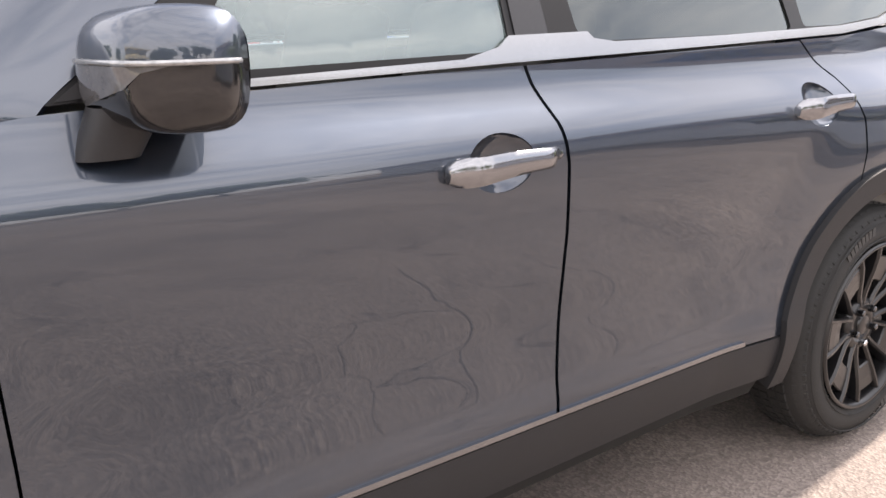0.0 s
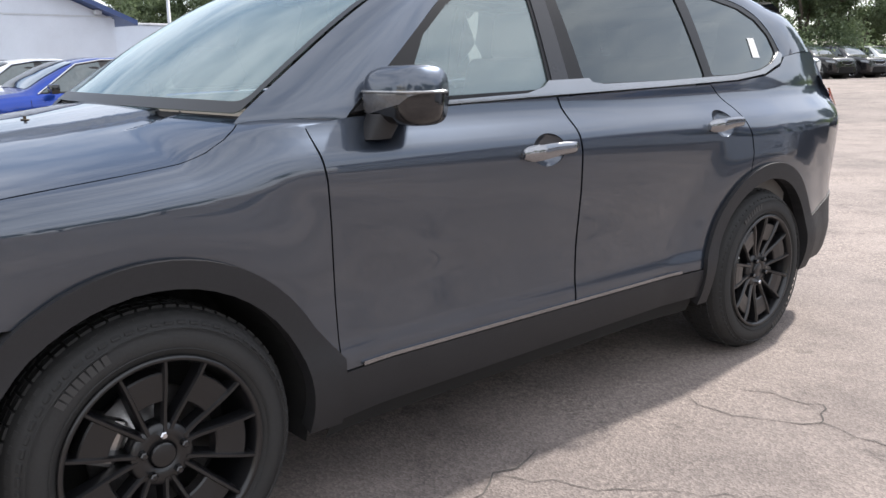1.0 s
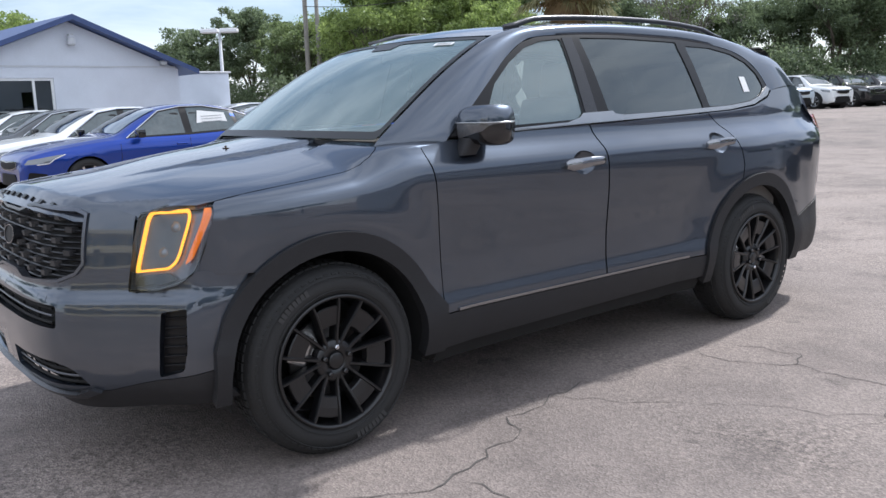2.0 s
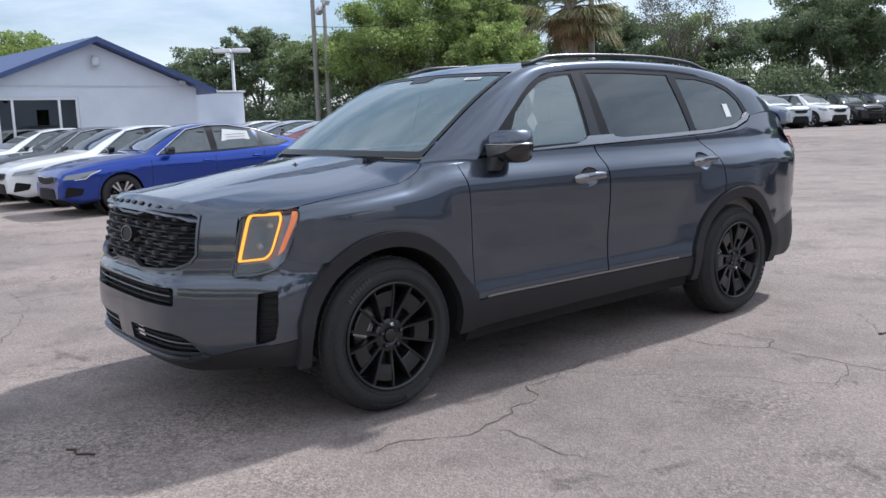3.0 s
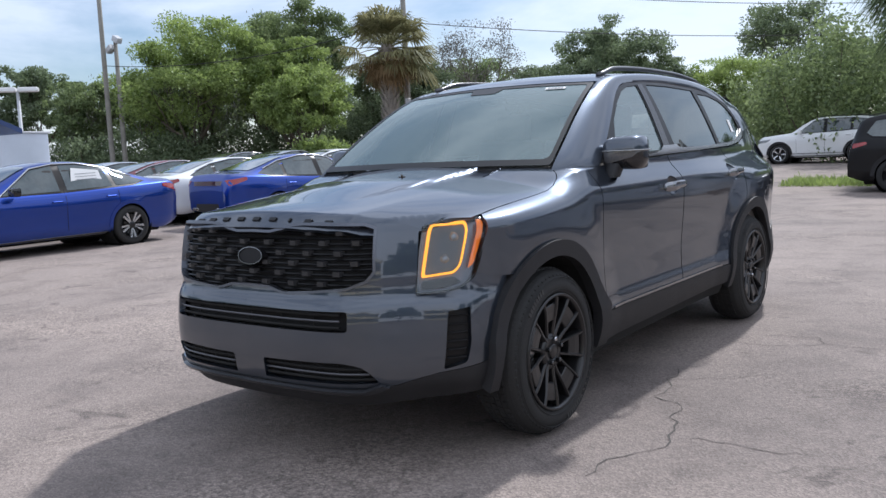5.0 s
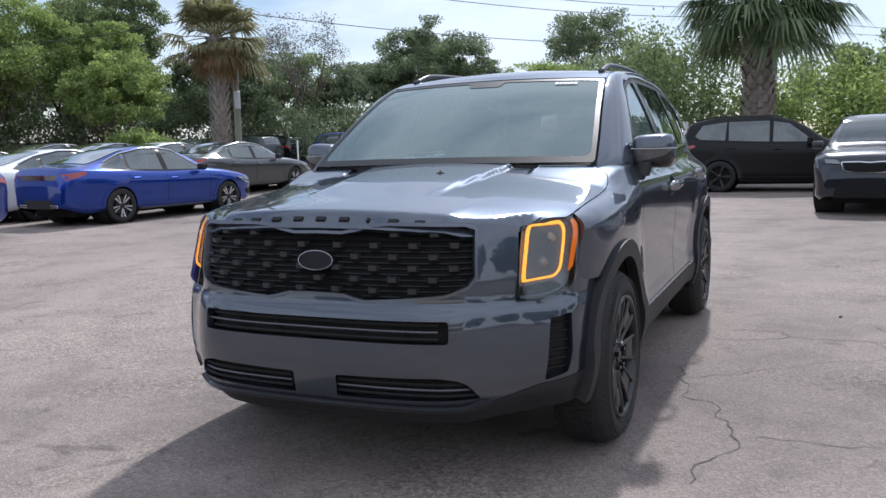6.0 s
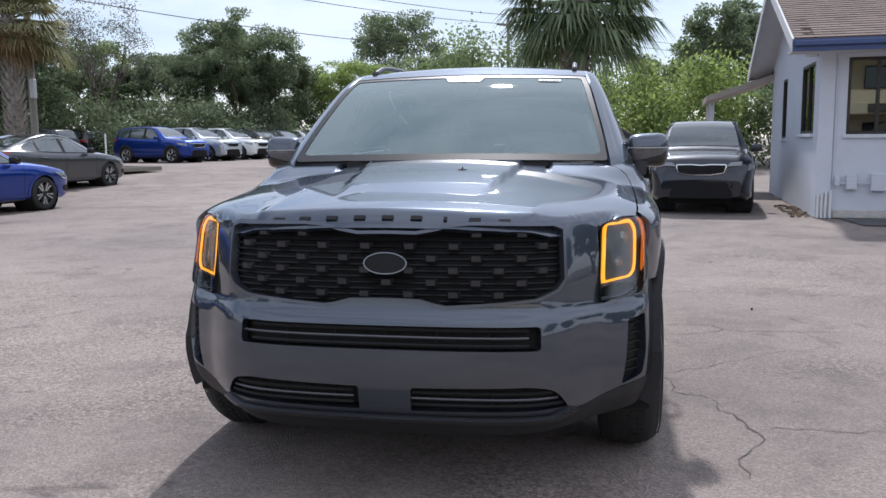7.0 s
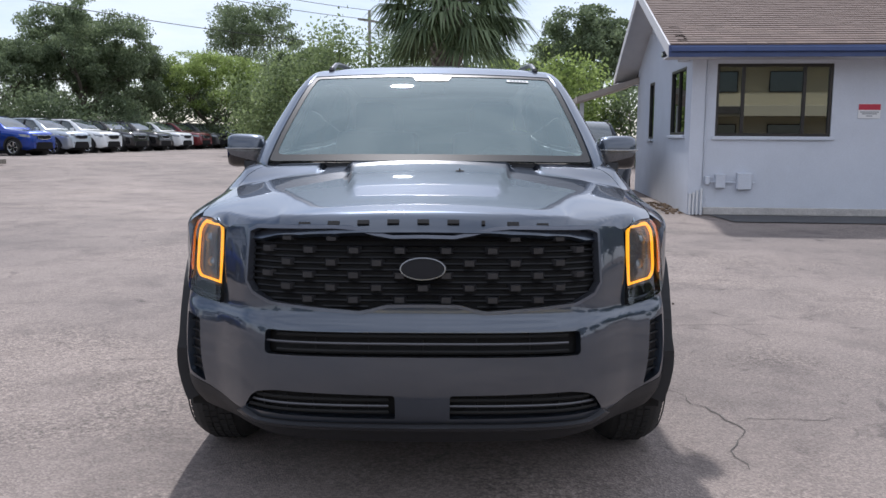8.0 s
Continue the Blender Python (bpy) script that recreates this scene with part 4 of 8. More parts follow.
def build_wheel_parts(parent):
    """A satin black alloy of seven twin spokes with its tyre; the outer face looks to +x and the hub lies at the origin."""
    r, w = 0.376, 0.122
    prof = [(-w + 0.01, 0.262), (-w - 0.004, 0.29), (-w, 0.325), (-w + 0.018, 0.355), (-w + 0.045, 0.370), (-0.04, r), (0.04, r), (w - 0.045, 0.370), (w - 0.018, 0.355),
            (w - 0.002, 0.325), (w + 0.004, 0.30), (w - 0.002, 0.278), (w - 0.012, 0.262)]
    bm = bmesh.new()
    add_lathe(bm, prof, 72)
    tyre = part("tyre", bm, RUBBER, parent, smooth=True, angle=50)
    bm = bmesh.new()
    for i in range(66):
        m = Matrix.Rotation(math.tau * i / 66, 4, "X")
        for x0, x1, rr in ((0.074, 0.112, 0.3525), (-0.112, -0.074, 0.3525)):
            tilt = Matrix.Translation((0, 0, rr)) @ Matrix.Rotation(radians(33 if x0 > 0 else -33), 4, "Y")
            add_box(bm, (-0.022, -0.0125, 0.0), (0.022, 0.0125, 0.007), m @ Matrix.Translation(((x0 + x1) / 2, 0, 0)) @ tilt, 0.003)
        for x0 in (-0.058, -0.028, 0.003, 0.034):
            add_box(bm, (x0, -0.014, 0.371), (x0 + 0.023, 0.014, 0.3800), m @ Matrix.Rotation(0.02 * (1 if x0 > -0.02 else -1), 4, "X"))
    tagged(part("tread", bm, RUBBER, tyre), kind="stuff")
    # raised maker's mark, kept as plain bars
    bm = bmesh.new()
    for a0 in (0.42, 3.35):
        for i in range(8):
            a = a0 + i * 0.062
            m = Matrix.Rotation(a, 4, "X") @ Matrix.Translation((w - 0.0005, 0, 0.318))
            add_box(bm, (0, -0.0075, -0.013), (0.0035, 0.0075, 0.013), m)
    tagged(part("raised_marking", bm, mat("raised_rubber", (0.035, 0.035, 0.035), 0.6), tyre), kind="stuff")
    bm = bmesh.new()
    for rad in (0.283, 0.336):
        add_lathe(bm, [(w - 0.001, rad - 0.002), (w + 0.0045, rad), (w - 0.001, rad + 0.002)], 72)
    part("sidewall_rib", bm, RUBBER, tyre, smooth=True)
    # rim barrel and lip
    bm = bmesh.new()
    add_lathe(bm, [(w - 0.004, 0.266), (w + 0.004, 0.262), (w + 0.002, 0.254), (w - 0.012, 0.248), (w - 0.05, 0.240), (-w + 0.02, 0.236)], 72)
    rim = part("rim", bm, SATBLK, parent, smooth=True, angle=45)
    # seven twin spokes: two ridges tied by a web, a window towards the hub and a slot at the lip
    def half(rr):
        return math.asin(lerp(0.021, 0.058, (rr - 0.062) / 0.19) / rr)
    for k in range(7):
        base = math.tau * k / 7 + radians(100)
        bm = bmesh.new()
        for sd in (-1, 1):
            rows = []
            for t in (0.0, 0.2, 0.4, 0.6, 0.8, 1.0):
                rr = lerp(0.066, 0.254, t)
                ang = base + sd * half(rr)
                hw = lerp(0.0060, 0.0048, t)
                xf = lerp(0.092, 0.118, smooth01(t * 1.1))
                d = Vector((0, math.cos(ang), math.sin(ang)))
                n = Vector((0, -math.sin(ang), math.cos(ang)))
                c = d * rr
                rows.append([c - n * hw * 2.0 + Vector((xf - 0.045, 0, 0)), c - n * hw * 1.5 + Vector((xf - 0.008, 0, 0)), c - n * hw * 0.7 + Vector((xf, 0, 0)),
                             c + n * hw * 0.7 + Vector((xf, 0, 0)), c + n * hw * 1.5 + Vector((xf - 0.008, 0, 0)), c + n * hw * 2.0 + Vector((xf - 0.045, 0, 0))])
            grid_faces(bm, rows)
        part("spoke", bm, SATBLK, rim)
        bm = bmesh.new()
        rows = []
        for rr, xf in ((0.138, 0.064), (0.142, 0.094), (0.146, 0.099), (0.185, 0.106), (0.219, 0.109), (0.223, 0.105), (0.226, 0.070)):
            rows.append([Vector((xf, rr * math.cos(a), rr * math.sin(a))) for a in [base + lerp(-1, 1, j / 6) * half(rr) for j in range(7)]])
        grid_faces(bm, rows, True)
        part("spoke_web", bm, SATBLK, rim)
    bm = bmesh.new()
    add_lathe(bm, [(0.05, 0.088), (0.078, 0.086), (0.090, 0.078), (0.092, 0.036), (0.086, 0.034)], 40)
    part("hub_face", bm, SATBLK, rim, smooth=True, angle=35)
    bm = bmesh.new()
    add_lathe(bm, [(0.086, 0.034), (0.096, 0.033), (0.0985, 0.028), (0.0985, 0.0001)], 28)
    part("centre_cap", bm, SATBLK, rim, "plain black centre cap", smooth=True, angle=35)
    for k in range(5):
        a = math.tau * k / 5 + math.pi / 2
        bm = bmesh.new()
        m = Matrix.Translation((0.006, 0.057 * math.cos(a), 0.057 * math.sin(a)))
        add_lathe(bm, [(0.084, 0.0115), (0.103, 0.0105), (0.106, 0.007), (0.106, 0.0001)], 6, "x", m)
        part("lug_nut", bm, CHROME if k == 0 else GLOSSBLK, rim)
    bm = bmesh.new()
    add_lathe(bm, [(0.010, 0.165), (0.030, 0.165), (0.030, 0.085), (0.05, 0.083), (0.05, 0.03)], 48)
    part("brake_disc", bm, STEEL, parent, smooth=True, angle=30)
    bm = bmesh.new()
    add_box(bm, (-0.02, -0.06, 0.10), (0.062, 0.06, 0.19), Matrix.Rotation(radians(65), 4, "X"), 0.012, 2)
    part("brake_caliper", bm, STEEL, parent)
    bm = bmesh.new()
    add_lathe(bm, [(-0.06, 0.236), (-0.055, 0.02)], 40)
    part("inner_barrel", bm, DARKVOID, parent, smooth=True)


def cup_hole(y0, y1, z):
    L, cy, cz = y1 - y0, (y0 + y1) / 2, z + 0.002
    return [(cy + L * 0.30 * math.cos(math.tau * i / 30), cz + 0.056 * math.sin(math.tau * i / 30)) for i in range(30)]


def handle(parent, y0, y1, z, sx):
    """A satin chrome pull handle over its scooped cup."""
    h = empty("door_handle", None, "satin chrome door handle")
    h.parent = parent
    yc, L = (y0 + y1) / 2, (y1 - y0)
    xb = side_x(yc, z)
    bm = bmesh.new()
    rows = []
    n = 18
    for i in range(n + 1):
        t = i / n
        y = lerp(y0, y1, t)
        e = math.sin(math.pi * min(max(t, 0.0), 1.0))
        out = 0.010 + 0.034 * smooth01(min(t / 0.22, (1 - t) / 0.22))
        hh = lerp(0.030, 0.018, t) * (0.35 + 0.65 * min(1, 9 * min(t, 1 - t) + 0.30))
        zc = z + 0.006 * e + lerp(-0.004, 0.008, t)
        cx = side_x(y, zc) + out
        ring = []
        for k in range(10):
            a = math.tau * k / 10
            ring.append((sx * (cx + 0.010 * math.cos(a)), y, zc + hh * math.sin(a)))
        rows.append(ring + ring[:1])
    grid_faces(bm, rows, sx < 0)
    bmesh.ops.remove_doubles(bm, verts=bm.verts, dist=1e-5)
    bmesh.ops.holes_fill(bm, edges=[e for e in bm.edges if len(e.link_faces) == 1], sides=12)
    bmesh.ops.recalc_face_normals(bm, faces=bm.faces)
    part("grip", bm, DKCHROME, h, smooth=True, angle=60)
    # cup: a shallow dish, half above and half below the grip
    cy, cz = yc + 0.0 * L, z + 0.002

    def dish(u, v):
        y, zz = cy + u, cz + v
        q = (u / (L * 0.302)) ** 2 + (v / 0.0565) ** 2
        return (side_x(y, zz) - 0.040 * max(0.0, 1 - q) ** 0.8, y, zz)
    outer = [(L * 0.302 * math.cos(math.tau * i / 30), 0.0565 * math.sin(math.tau * i / 30)) for i in range(30)]
    sheet("cup", outer, dish, HERO, h, du=0.018, dv=0.012, flange=0.0, sx=sx, step=0.02, lift=-0.001)


def mirror(parent, sx):
    """Door mirror: painted cap, black lower shell, indicator strip, stalk."""
    m = empty("door_mirror", None, "door mirror with painted cap and black lower shell")
    m.parent = parent

    def shell(x0, x1, z0, z1, grow=0.0, cut=None):
        rows = []
        for i in range(13):
            t = i / 12
            x = lerp(x0 - grow, x1 + grow, t)
            q = 2 * t - 1
            f = (max(0.0, 1 - abs(q) ** 4.0)) ** 0.28 if 0 < t < 1 else 0.12
            ring = []
            for k in range(28):
                a = math.tau * k / 28
                c, s = math.cos(a), math.sin(a)
                ee = 0.62
                yy = math.copysign(abs(c) ** ee, c)
                zz = math.copysign(abs(s) ** ee, s)
                yc = 0.780 + 0.035 * t
                hy = (0.112 + grow) * f * (0.92 if yy < 0 else 0.66)
                hz = ((z1 - z0) / 2 + grow) * (0.30 + 0.70 * f)
                zc = (z0 + z1) / 2 - 0.008 * (1 - t)
                if zz < 0:
                    hz *= lerp(0.80, 1.0, t)
                ring.append(Vector((x, yc + hy * yy, zc + hz * zz)))
            rows.append(ring)
        return rows

    rows = shell(0.862, 1.074, 1.150, 1.330)
    split = 1.254
    for nm, mt, keep, lab in (("cap", HERO, 1, ""), ("lower_shell", GLOSSBLK, -1, "gloss black lower shell")):
        bm = bmesh.new()
        grid_faces(bm, [[(sx * p.x, p.y, p.z) for p in r + r[:1]] for r in rows], sx > 0)
        bmesh.ops.remove_doubles(bm, verts=bm.verts, dist=1e-5)
        bmesh.ops.holes_fill(bm, edges=[e for e in bm.edges if len(e.link_faces) == 1], sides=40)
        bmesh.ops.bisect_plane(bm, geom=bm.verts[:] + bm.edges[:] + bm.faces[:], plane_co=(0, 0, split), plane_no=(0, 0, 1), clear_inner=keep > 0, clear_outer=keep < 0)
        bmesh.ops.recalc_face_normals(bm, faces=bm.faces)
        part(nm, bm, mt, m, lab, smooth=True, angle=60)
    # indicator strip round the front and the outer end
    bm = bmesh.new()
    path = []
    for i in range(25):
        a = radians(lerp(-150, 20, i / 24))
        c, q = math.cos(a), math.sin(a)
        x = 0.969 + 0.1055 * math.copysign(abs(c) ** 0.45, c)
        y = 0.780 + 0.035 * (x - 0.862) / 0.212 + (0.1035 if q < 0 else 0.075) * math.copysign(abs(q) ** 0.55, q)
        path.append((sx * x, y, split - 0.002))
    add_tube(bm, path, 0.0045, 6)
    part("indicator_strip", bm, mat("clear_strip", (0.34, 0.345, 0.35), 0.12, metal=0.6, vary=0.2, scale=60), m, "clear indicator strip", smooth=True)
    # mirror glass facing back
    bm = bmesh.new()
    ring = [(0.968 + 0.088 * math.copysign(abs(math.cos(a)) ** 0.6, math.cos(a)), 1.245 + 0.058 * math.copysign(abs(math.sin(a)) ** 0.6, math.sin(a))) for a in [math.tau * i / 28 for i in range(28)]]
    bm.faces.new([bm.verts.new((sx * x, 0.8755, z)) for x, z in ring])
    part("mirror_glass", bm, mat("mirror_silver", (0.85, 0.86, 0.87), 0.02, metal=1.0, vary=0.0), m)
    # smoked lens under the strip, on the front of the lower shell
    bm = bmesh.new()
    grid_faces(bm, [[(sx * p.x, p.y, p.z) for p in r + r[:1]] for r in shell(0.862, 1.074, 1.150, 1.330, 0.0018)], sx > 0)
    for co, no in (((0, 0, 1.203), (0.25 * sx, 0, -1)), ((0, 0, 1.2475), (0, 0, 1)), ((0, 0.79, 0), (0, 1, 0)), ((sx * 1.066, 0, 1.2475), (sx, 0, -1.1))):
        bmesh.ops.bisect_plane(bm, geom=bm.verts[:] + bm.edges[:] + bm.faces[:], plane_co=co if no[2] != -1 else (sx * 0.97, 0, 1.203), plane_no=no, clear_outer=True)
    bmesh.ops.recalc_face_normals(bm, faces=bm.faces)
    part("smoked_lens", bm, mat("smoked_lens", (0.085, 0.085, 0.09), 0.08, vary=0.25, scale=25, coat=0.6), m, "smoked clear lens panel", smooth=True)
    # stalk on the door's shoulder
    bm = bmesh.new()
    rows = []
    for t in [i / 6 for i in range(7)]:
        zc = lerp(1.118, 1.190, t)
        cx = lerp(0.922, 0.928, t)
        hx, hy = lerp(0.036, 0.046, t), lerp(0.046, 0.052, t)
        cy = lerp(0.708, 0.742, t)
        ring = [(sx * (cx + hx * math.copysign(abs(math.cos(a)) ** 0.7, math.cos(a))), cy + hy * math.copysign(abs(math.sin(a)) ** 0.7, math.sin(a)), zc) for a in [math.tau * i / 20 for i in range(20)]]
        rows.append(ring + ring[:1])
    grid_faces(bm, rows, sx < 0)
    bmesh.ops.remove_doubles(bm, verts=bm.verts, dist=1e-5)
    bmesh.ops.recalc_face_normals(bm, faces=bm.faces)
    part("stalk", bm, CLAD, m, "matt black stalk", smooth=True)


BELT = [(0.55, 1.178), (0.9, 1.196), (1.5, 1.212), (2.2, 1.226), (2.8, 1.240), (3.1, 1.262), (3.3, 1.31)]
DLO = [(0.640, 1.192), (0.80, 1.312), (0.97, 1.440), (1.10, 1.535), (1.235, 1.608), (1.36, 1.640), (1.63, 1.657), (2.0, 1.662), (2.5, 1.650), (2.8, 1.626), (3.03, 1.590), (3.18, 1.535), (3.28, 1.455), (3.35, 1.345)]
ROOF_E = [(0.778, 0.352, 1.190), (0.750, 0.545, 1.325), (0.715, 0.745, 1.455), (0.685, 0.93, 1.560), (0.655, 1.105, 1.640), (0.640, 1.30, 1.686), (0.636, 1.63, 1.712), (0.634, 2.0, 1.722), (0.625, 2.5, 1.712), (0.612, 2.85, 1.690),
          (0.595, 3.15, 1.655), (0.585, 3.42, 1.605), (0.648, 3.60, 1.525), (0.692, 3.755, 1.372)]


def build_suv():
    car = empty("suv", None, "dark metallic grey three-row SUV parked on the asphalt", "car")
    gap = 0.0022
    for sx in (1, -1):
        # ---- front wing
        top = [(y, wing_v(y, x)) for y, x in BONNET_EDGE if y > -0.42]
        out = [(0.66, wing_v(0.66, 0.875)), (0.62, wing_v(0.62, 0.900)), (0.55, wing_vz(0.55, 1.166)), (0.4835, wing_vz(0.4835, 1.158)), (0.491, wing_vz(0.491, 1.10)), (0.508, 1.015), (0.520, 0.88), (0.527, 0.70), (0.531, 0.50)]
        arch = circle_pts(AX_F, HUB, R_BODY, math.asin((0.50 - HUB) / R_BODY), math.pi - 0.98, 30)
        lo = [(-0.30, 0.764), (-0.465, 0.772), (-0.495, 0.790), (-0.476, 0.87), (-0.445, 0.955), (-0.425, wing_v(-0.425, 0.885))]
        outer = [(0.42, wing_v(0.42, 0.73)), (0.52, wing_v(0.52, 0.775))] + out + arch + lo + top[:-1] + [(0.36, wing_v(0.36, 0.765))]
        sheet("front_wing", outer, wing, HERO, car, du=0.04, dv=0.011, sx=sx, flange=0.02)
        # ---- doors
        fd = empty("front_door", None, "closed front door")
        fd.parent = car
        o = [(0.484, 1.165), (0.511, 1.02), (0.523, 0.88), (0.530, 0.70), (0.534, 0.458), (1.583, 0.458), (1.588, 0.70), (1.590, 0.87), (1.582, 1.02), (1.568, 1.10), (1.530, 1.212), (1.2, 1.205), (0.9, 1.196), (0.62, 1.182)]
        sheet("door_skin", inset(o, gap), side, HERO, fd, holes=(cup_hole(1.272, 1.548, 1.036),), sx=sx, flange=0.02, step=0.03, dv=0.016)
        handle(fd, 1.272, 1.548, 1.036, sx)
        rd = empty("rear_door", None, "closed rear door")
        rd.parent = car
        ra = circle_pts(AX_R, HUB, R_BODY, math.pi - 0.20, 1.95, 16)
        o = [(1.588, 0.458), (2.40, 0.458)] + ra + [(2.740, 0.93), (2.722, 1.02), (2.672, 1.13), (2.56, 1.233), (2.2, 1.226), (1.9, 1.220), (1.535, 1.212), (1.573, 1.10), (1.587, 1.02), (1.595, 0.87), (1.593, 0.70)]
        sheet("door_skin", inset(o, gap), side, HERO, rd, holes=(cup_hole(2.388, 2.660, 1.068),), sx=sx, flange=0.02, step=0.03, dv=0.016)
        handle(rd, 2.388, 2.660, 1.068, sx)
        # ---- rear quarter
        ra2 = circle_pts(AX_R, HUB, R_BODY, 1.95, 0.10, 26)
        o = [(2.56, 1.235), (2.675, 1.132), (2.726, 1.02), (2.744, 0.93)] + ra2 + [(3.40, 0.56), (3.97, 0.66), (3.96, 0.95), (3.91, 1.20), (3.87, 1.32), (3.80, 1.375), (3.60, 1.372), (3.375, 1.350), (3.30, 1.305), (3.1, 1.26), (2.8, 1.240)]
        sheet("rear_quarter_panel", inset(o, gap), side, HERO, car, sx=sx, flange=0.02, dv=0.02)
        o = [(3.365, 0.33), (3.352, 0.42), (3.36, 0.555), (3.97, 0.655), (3.97, 0.36), (3.7, 0.30)]
        sheet("rear_bumper_corner", inset(o, gap), side, CLAD, car, sx=sx, flange=0.02, lift=0.006)
        # ---- sill cladding and bright strip
        o = [(0.545, 0.300), (2.425, 0.335), (2.398, 0.455), (0.545, 0.455)]
        sheet("sill_cladding", o, side, CLAD, car, sx=sx, flange=0.04, lift=0.004)
        o = rounded([(0.612, 0.4605), (2.252, 0.4605), (2.252, 0.4725), (0.612, 0.4725)], 0.004)
        sheet("bright_strip", o, side, DKCHROME, car, sx=sx, flange=0.010, lift=0.008, dv=0.02, label="thin bright sill strip")
        o = [(0.54, 0.22), (2.42, 0.25), (2.42, 0.33), (0.54, 0.297)]
        sheet("sill_underside", o, lambda y, z: (side_x(y, z) - 0.03, y, z), DARKVOID, car, sx=sx, flange=0.0)
        arch_cladding(car, AX_F, sx, True)
        arch_cladding(car, AX_R, sx, False)
        # ---- side glass in its black frame
        bot = [(3.30, 1.322), (3.1, 1.275), (2.8, 1.252), (2.2, 1.238), (1.5, 1.224), (0.9, 1.206)]
        frame_o = DLO + bot
        w1 = rounded([(0.845, 1.226), (0.985, 1.418), (1.112, 1.512), (1.25, 1.586), (1.37, 1.618), (1.515, 1.632), (1.505, 1.243), (1.42, 1.238)], [0.03, 0, 0, 0, 0.02, 0.02, 0.04, 0], 4)
        w2 = rounded([(1.70, 1.252), (1.655, 1.640), (2.0, 1.643), (2.475, 1.632), (2.47, 1.60), (2.535, 1.262), (2.2, 1.255)], [0.035, 0.02, 0, 0.02, 0, 0.02, 0], 4)
        w3 = rounded([(2.600, 1.268), (2.548, 1.612), (2.8, 1.604), (3.01, 1.570), (3.15, 1.520), (3.245, 1.45), (3.285, 1.37), (3.22, 1.325), (3.08, 1.292), (2.8, 1.270)], [0.02, 0.02, 0, 0, 0, 0.02, 0.02, 0.02, 0, 0], 4)
        sheet("window_frame", frame_o, side, FRAMEBLK, car, holes=(w1, w2, w3), sx=sx, flange=0.012, lift=-0.002, label="satin black side window frame", dv=0.04)
        for nm, w, g in (("front_side_window", w1, GLASS_D), ("rear_side_window", w2, GLASS_T), ("quarter_window", w3, GLASS_T)):
            ob = sheet(nm, inset(w, -0.004), side, g, car, sx=sx, flange=0.0, lift=-0.007, dv=0.06, du=0.08)
            ob.visible_shadow = False
        # B-pillar cover
        o = [(1.522, 1.245), (1.528, 1.636), (1.600, 1.640), (1.612, 1.245)]
        sheet("pillar_cover", o, side, mat("pillar_film", (0.02, 0.02, 0.022), 0.22, vary=0.1), car, sx=sx, flange=0.003, lift=0.001)
        # belt moulding: satin strip, deeper at the pillar, sweeping up at the tail
        up = [(0.70, 1.204), (0.9, 1.212), (1.38, 1.226), (1.47, 1.246), (1.50, 1.266), (1.72, 1.270), (1.735, 1.256), (1.80, 1.248), (2.2, 1.252), (2.8, 1.266), (3.05, 1.284), (3.2, 1.316), (3.315, 1.372), (3.345, 1.355)]
        dn = [(3.30, 1.318), (3.1, 1.268), (2.8, 1.244), (2.2, 1.230), (1.5, 1.216), (0.9, 1.200), (0.70, 1.190)]
        sheet("belt_moulding", up + dn, side, mat("satin_grey_trim", (0.34, 0.345, 0.35), 0.24, metal=0.9, vary=0.06), car, sx=sx, flange=0.008, lift=0.006, label="satin metal belt moulding", dv=0.02, step=0.02)
        # mirror sail
        o = [(0.655, 1.196), (0.83, 1.325), (0.852, 1.30), (0.842, 1.215), (0.80, 1.208)]
        sheet("mirror_sail", o, side, CLAD, car, sx=sx, flange=0.004, lift=0.002)
        # ---- screen pillar and roof rail side, from the side glass in to windscreen and roof
        bm = bmesh.new()
        rows = []
        for (y, z), r in zip(DLO, ROOF_E):
            a, b = Vector(side(y, z)), Vector(r)
            n = Vector((0.75, -0.25 if y < 1.2 else 0.0, 0.62))
            n.normalize()
            rows.append([a - n * 0.012] + [a.lerp(b, t) + n * (0.020 * math.sin(math.pi * t)) for t in (0, 0.12, 0.3, 0.5, 0.7, 0.88, 1.0)] + [b - n * 0.012])
        rows.insert(0, [p + Vector((-0.004, -0.016, -0.040)) for p in rows[0]])
        # finer along the length
        fine = []
        for i in range(len(rows) - 1):
            p0, p1, p2, p3 = rows[max(i - 1, 0)], rows[i], rows[i + 1], rows[min(i + 2, len(rows) - 1)]
            for t in (0, 0.25, 0.5, 0.75):
                fine.append([0.5 * (2 * b + (c - a) * t + (2 * a - 5 * b + 4 * c - d) * t * t + (3 * b - a - 3 * c + d) * t**3) for a, b, c, d in zip(p0, p1, p2, p3)])
        fine.append(rows[-1])
        grid_faces(bm, [[(sx * p.x, p.y, p.z) for p in r] for r in fine], sx > 0)
        bmesh.ops.recalc_face_normals(bm, faces=bm.faces)
        part("screen_pillar", bm, HERO, car, smooth=True, angle=60)
        mirror(car, sx)
        # ---- roof rack rail
        bm = bmesh.new()
        pts = [(sx * lerp(0.585, 0.545, t), lerp(1.26, 3.12, t), interp(lerp(1.26, 3.12, t), [(1.26, 1.705), (1.6, 1.730), (2.1, 1.742), (2.6, 1.734), (3.12, 1.690)]) - 0.014 + 0.030 * smooth01(min(t / 0.12, (1 - t) / 0.12))) for t in [i / 28 for i in range(29)]]
        add_tube(bm, pts, 0.014, 10)
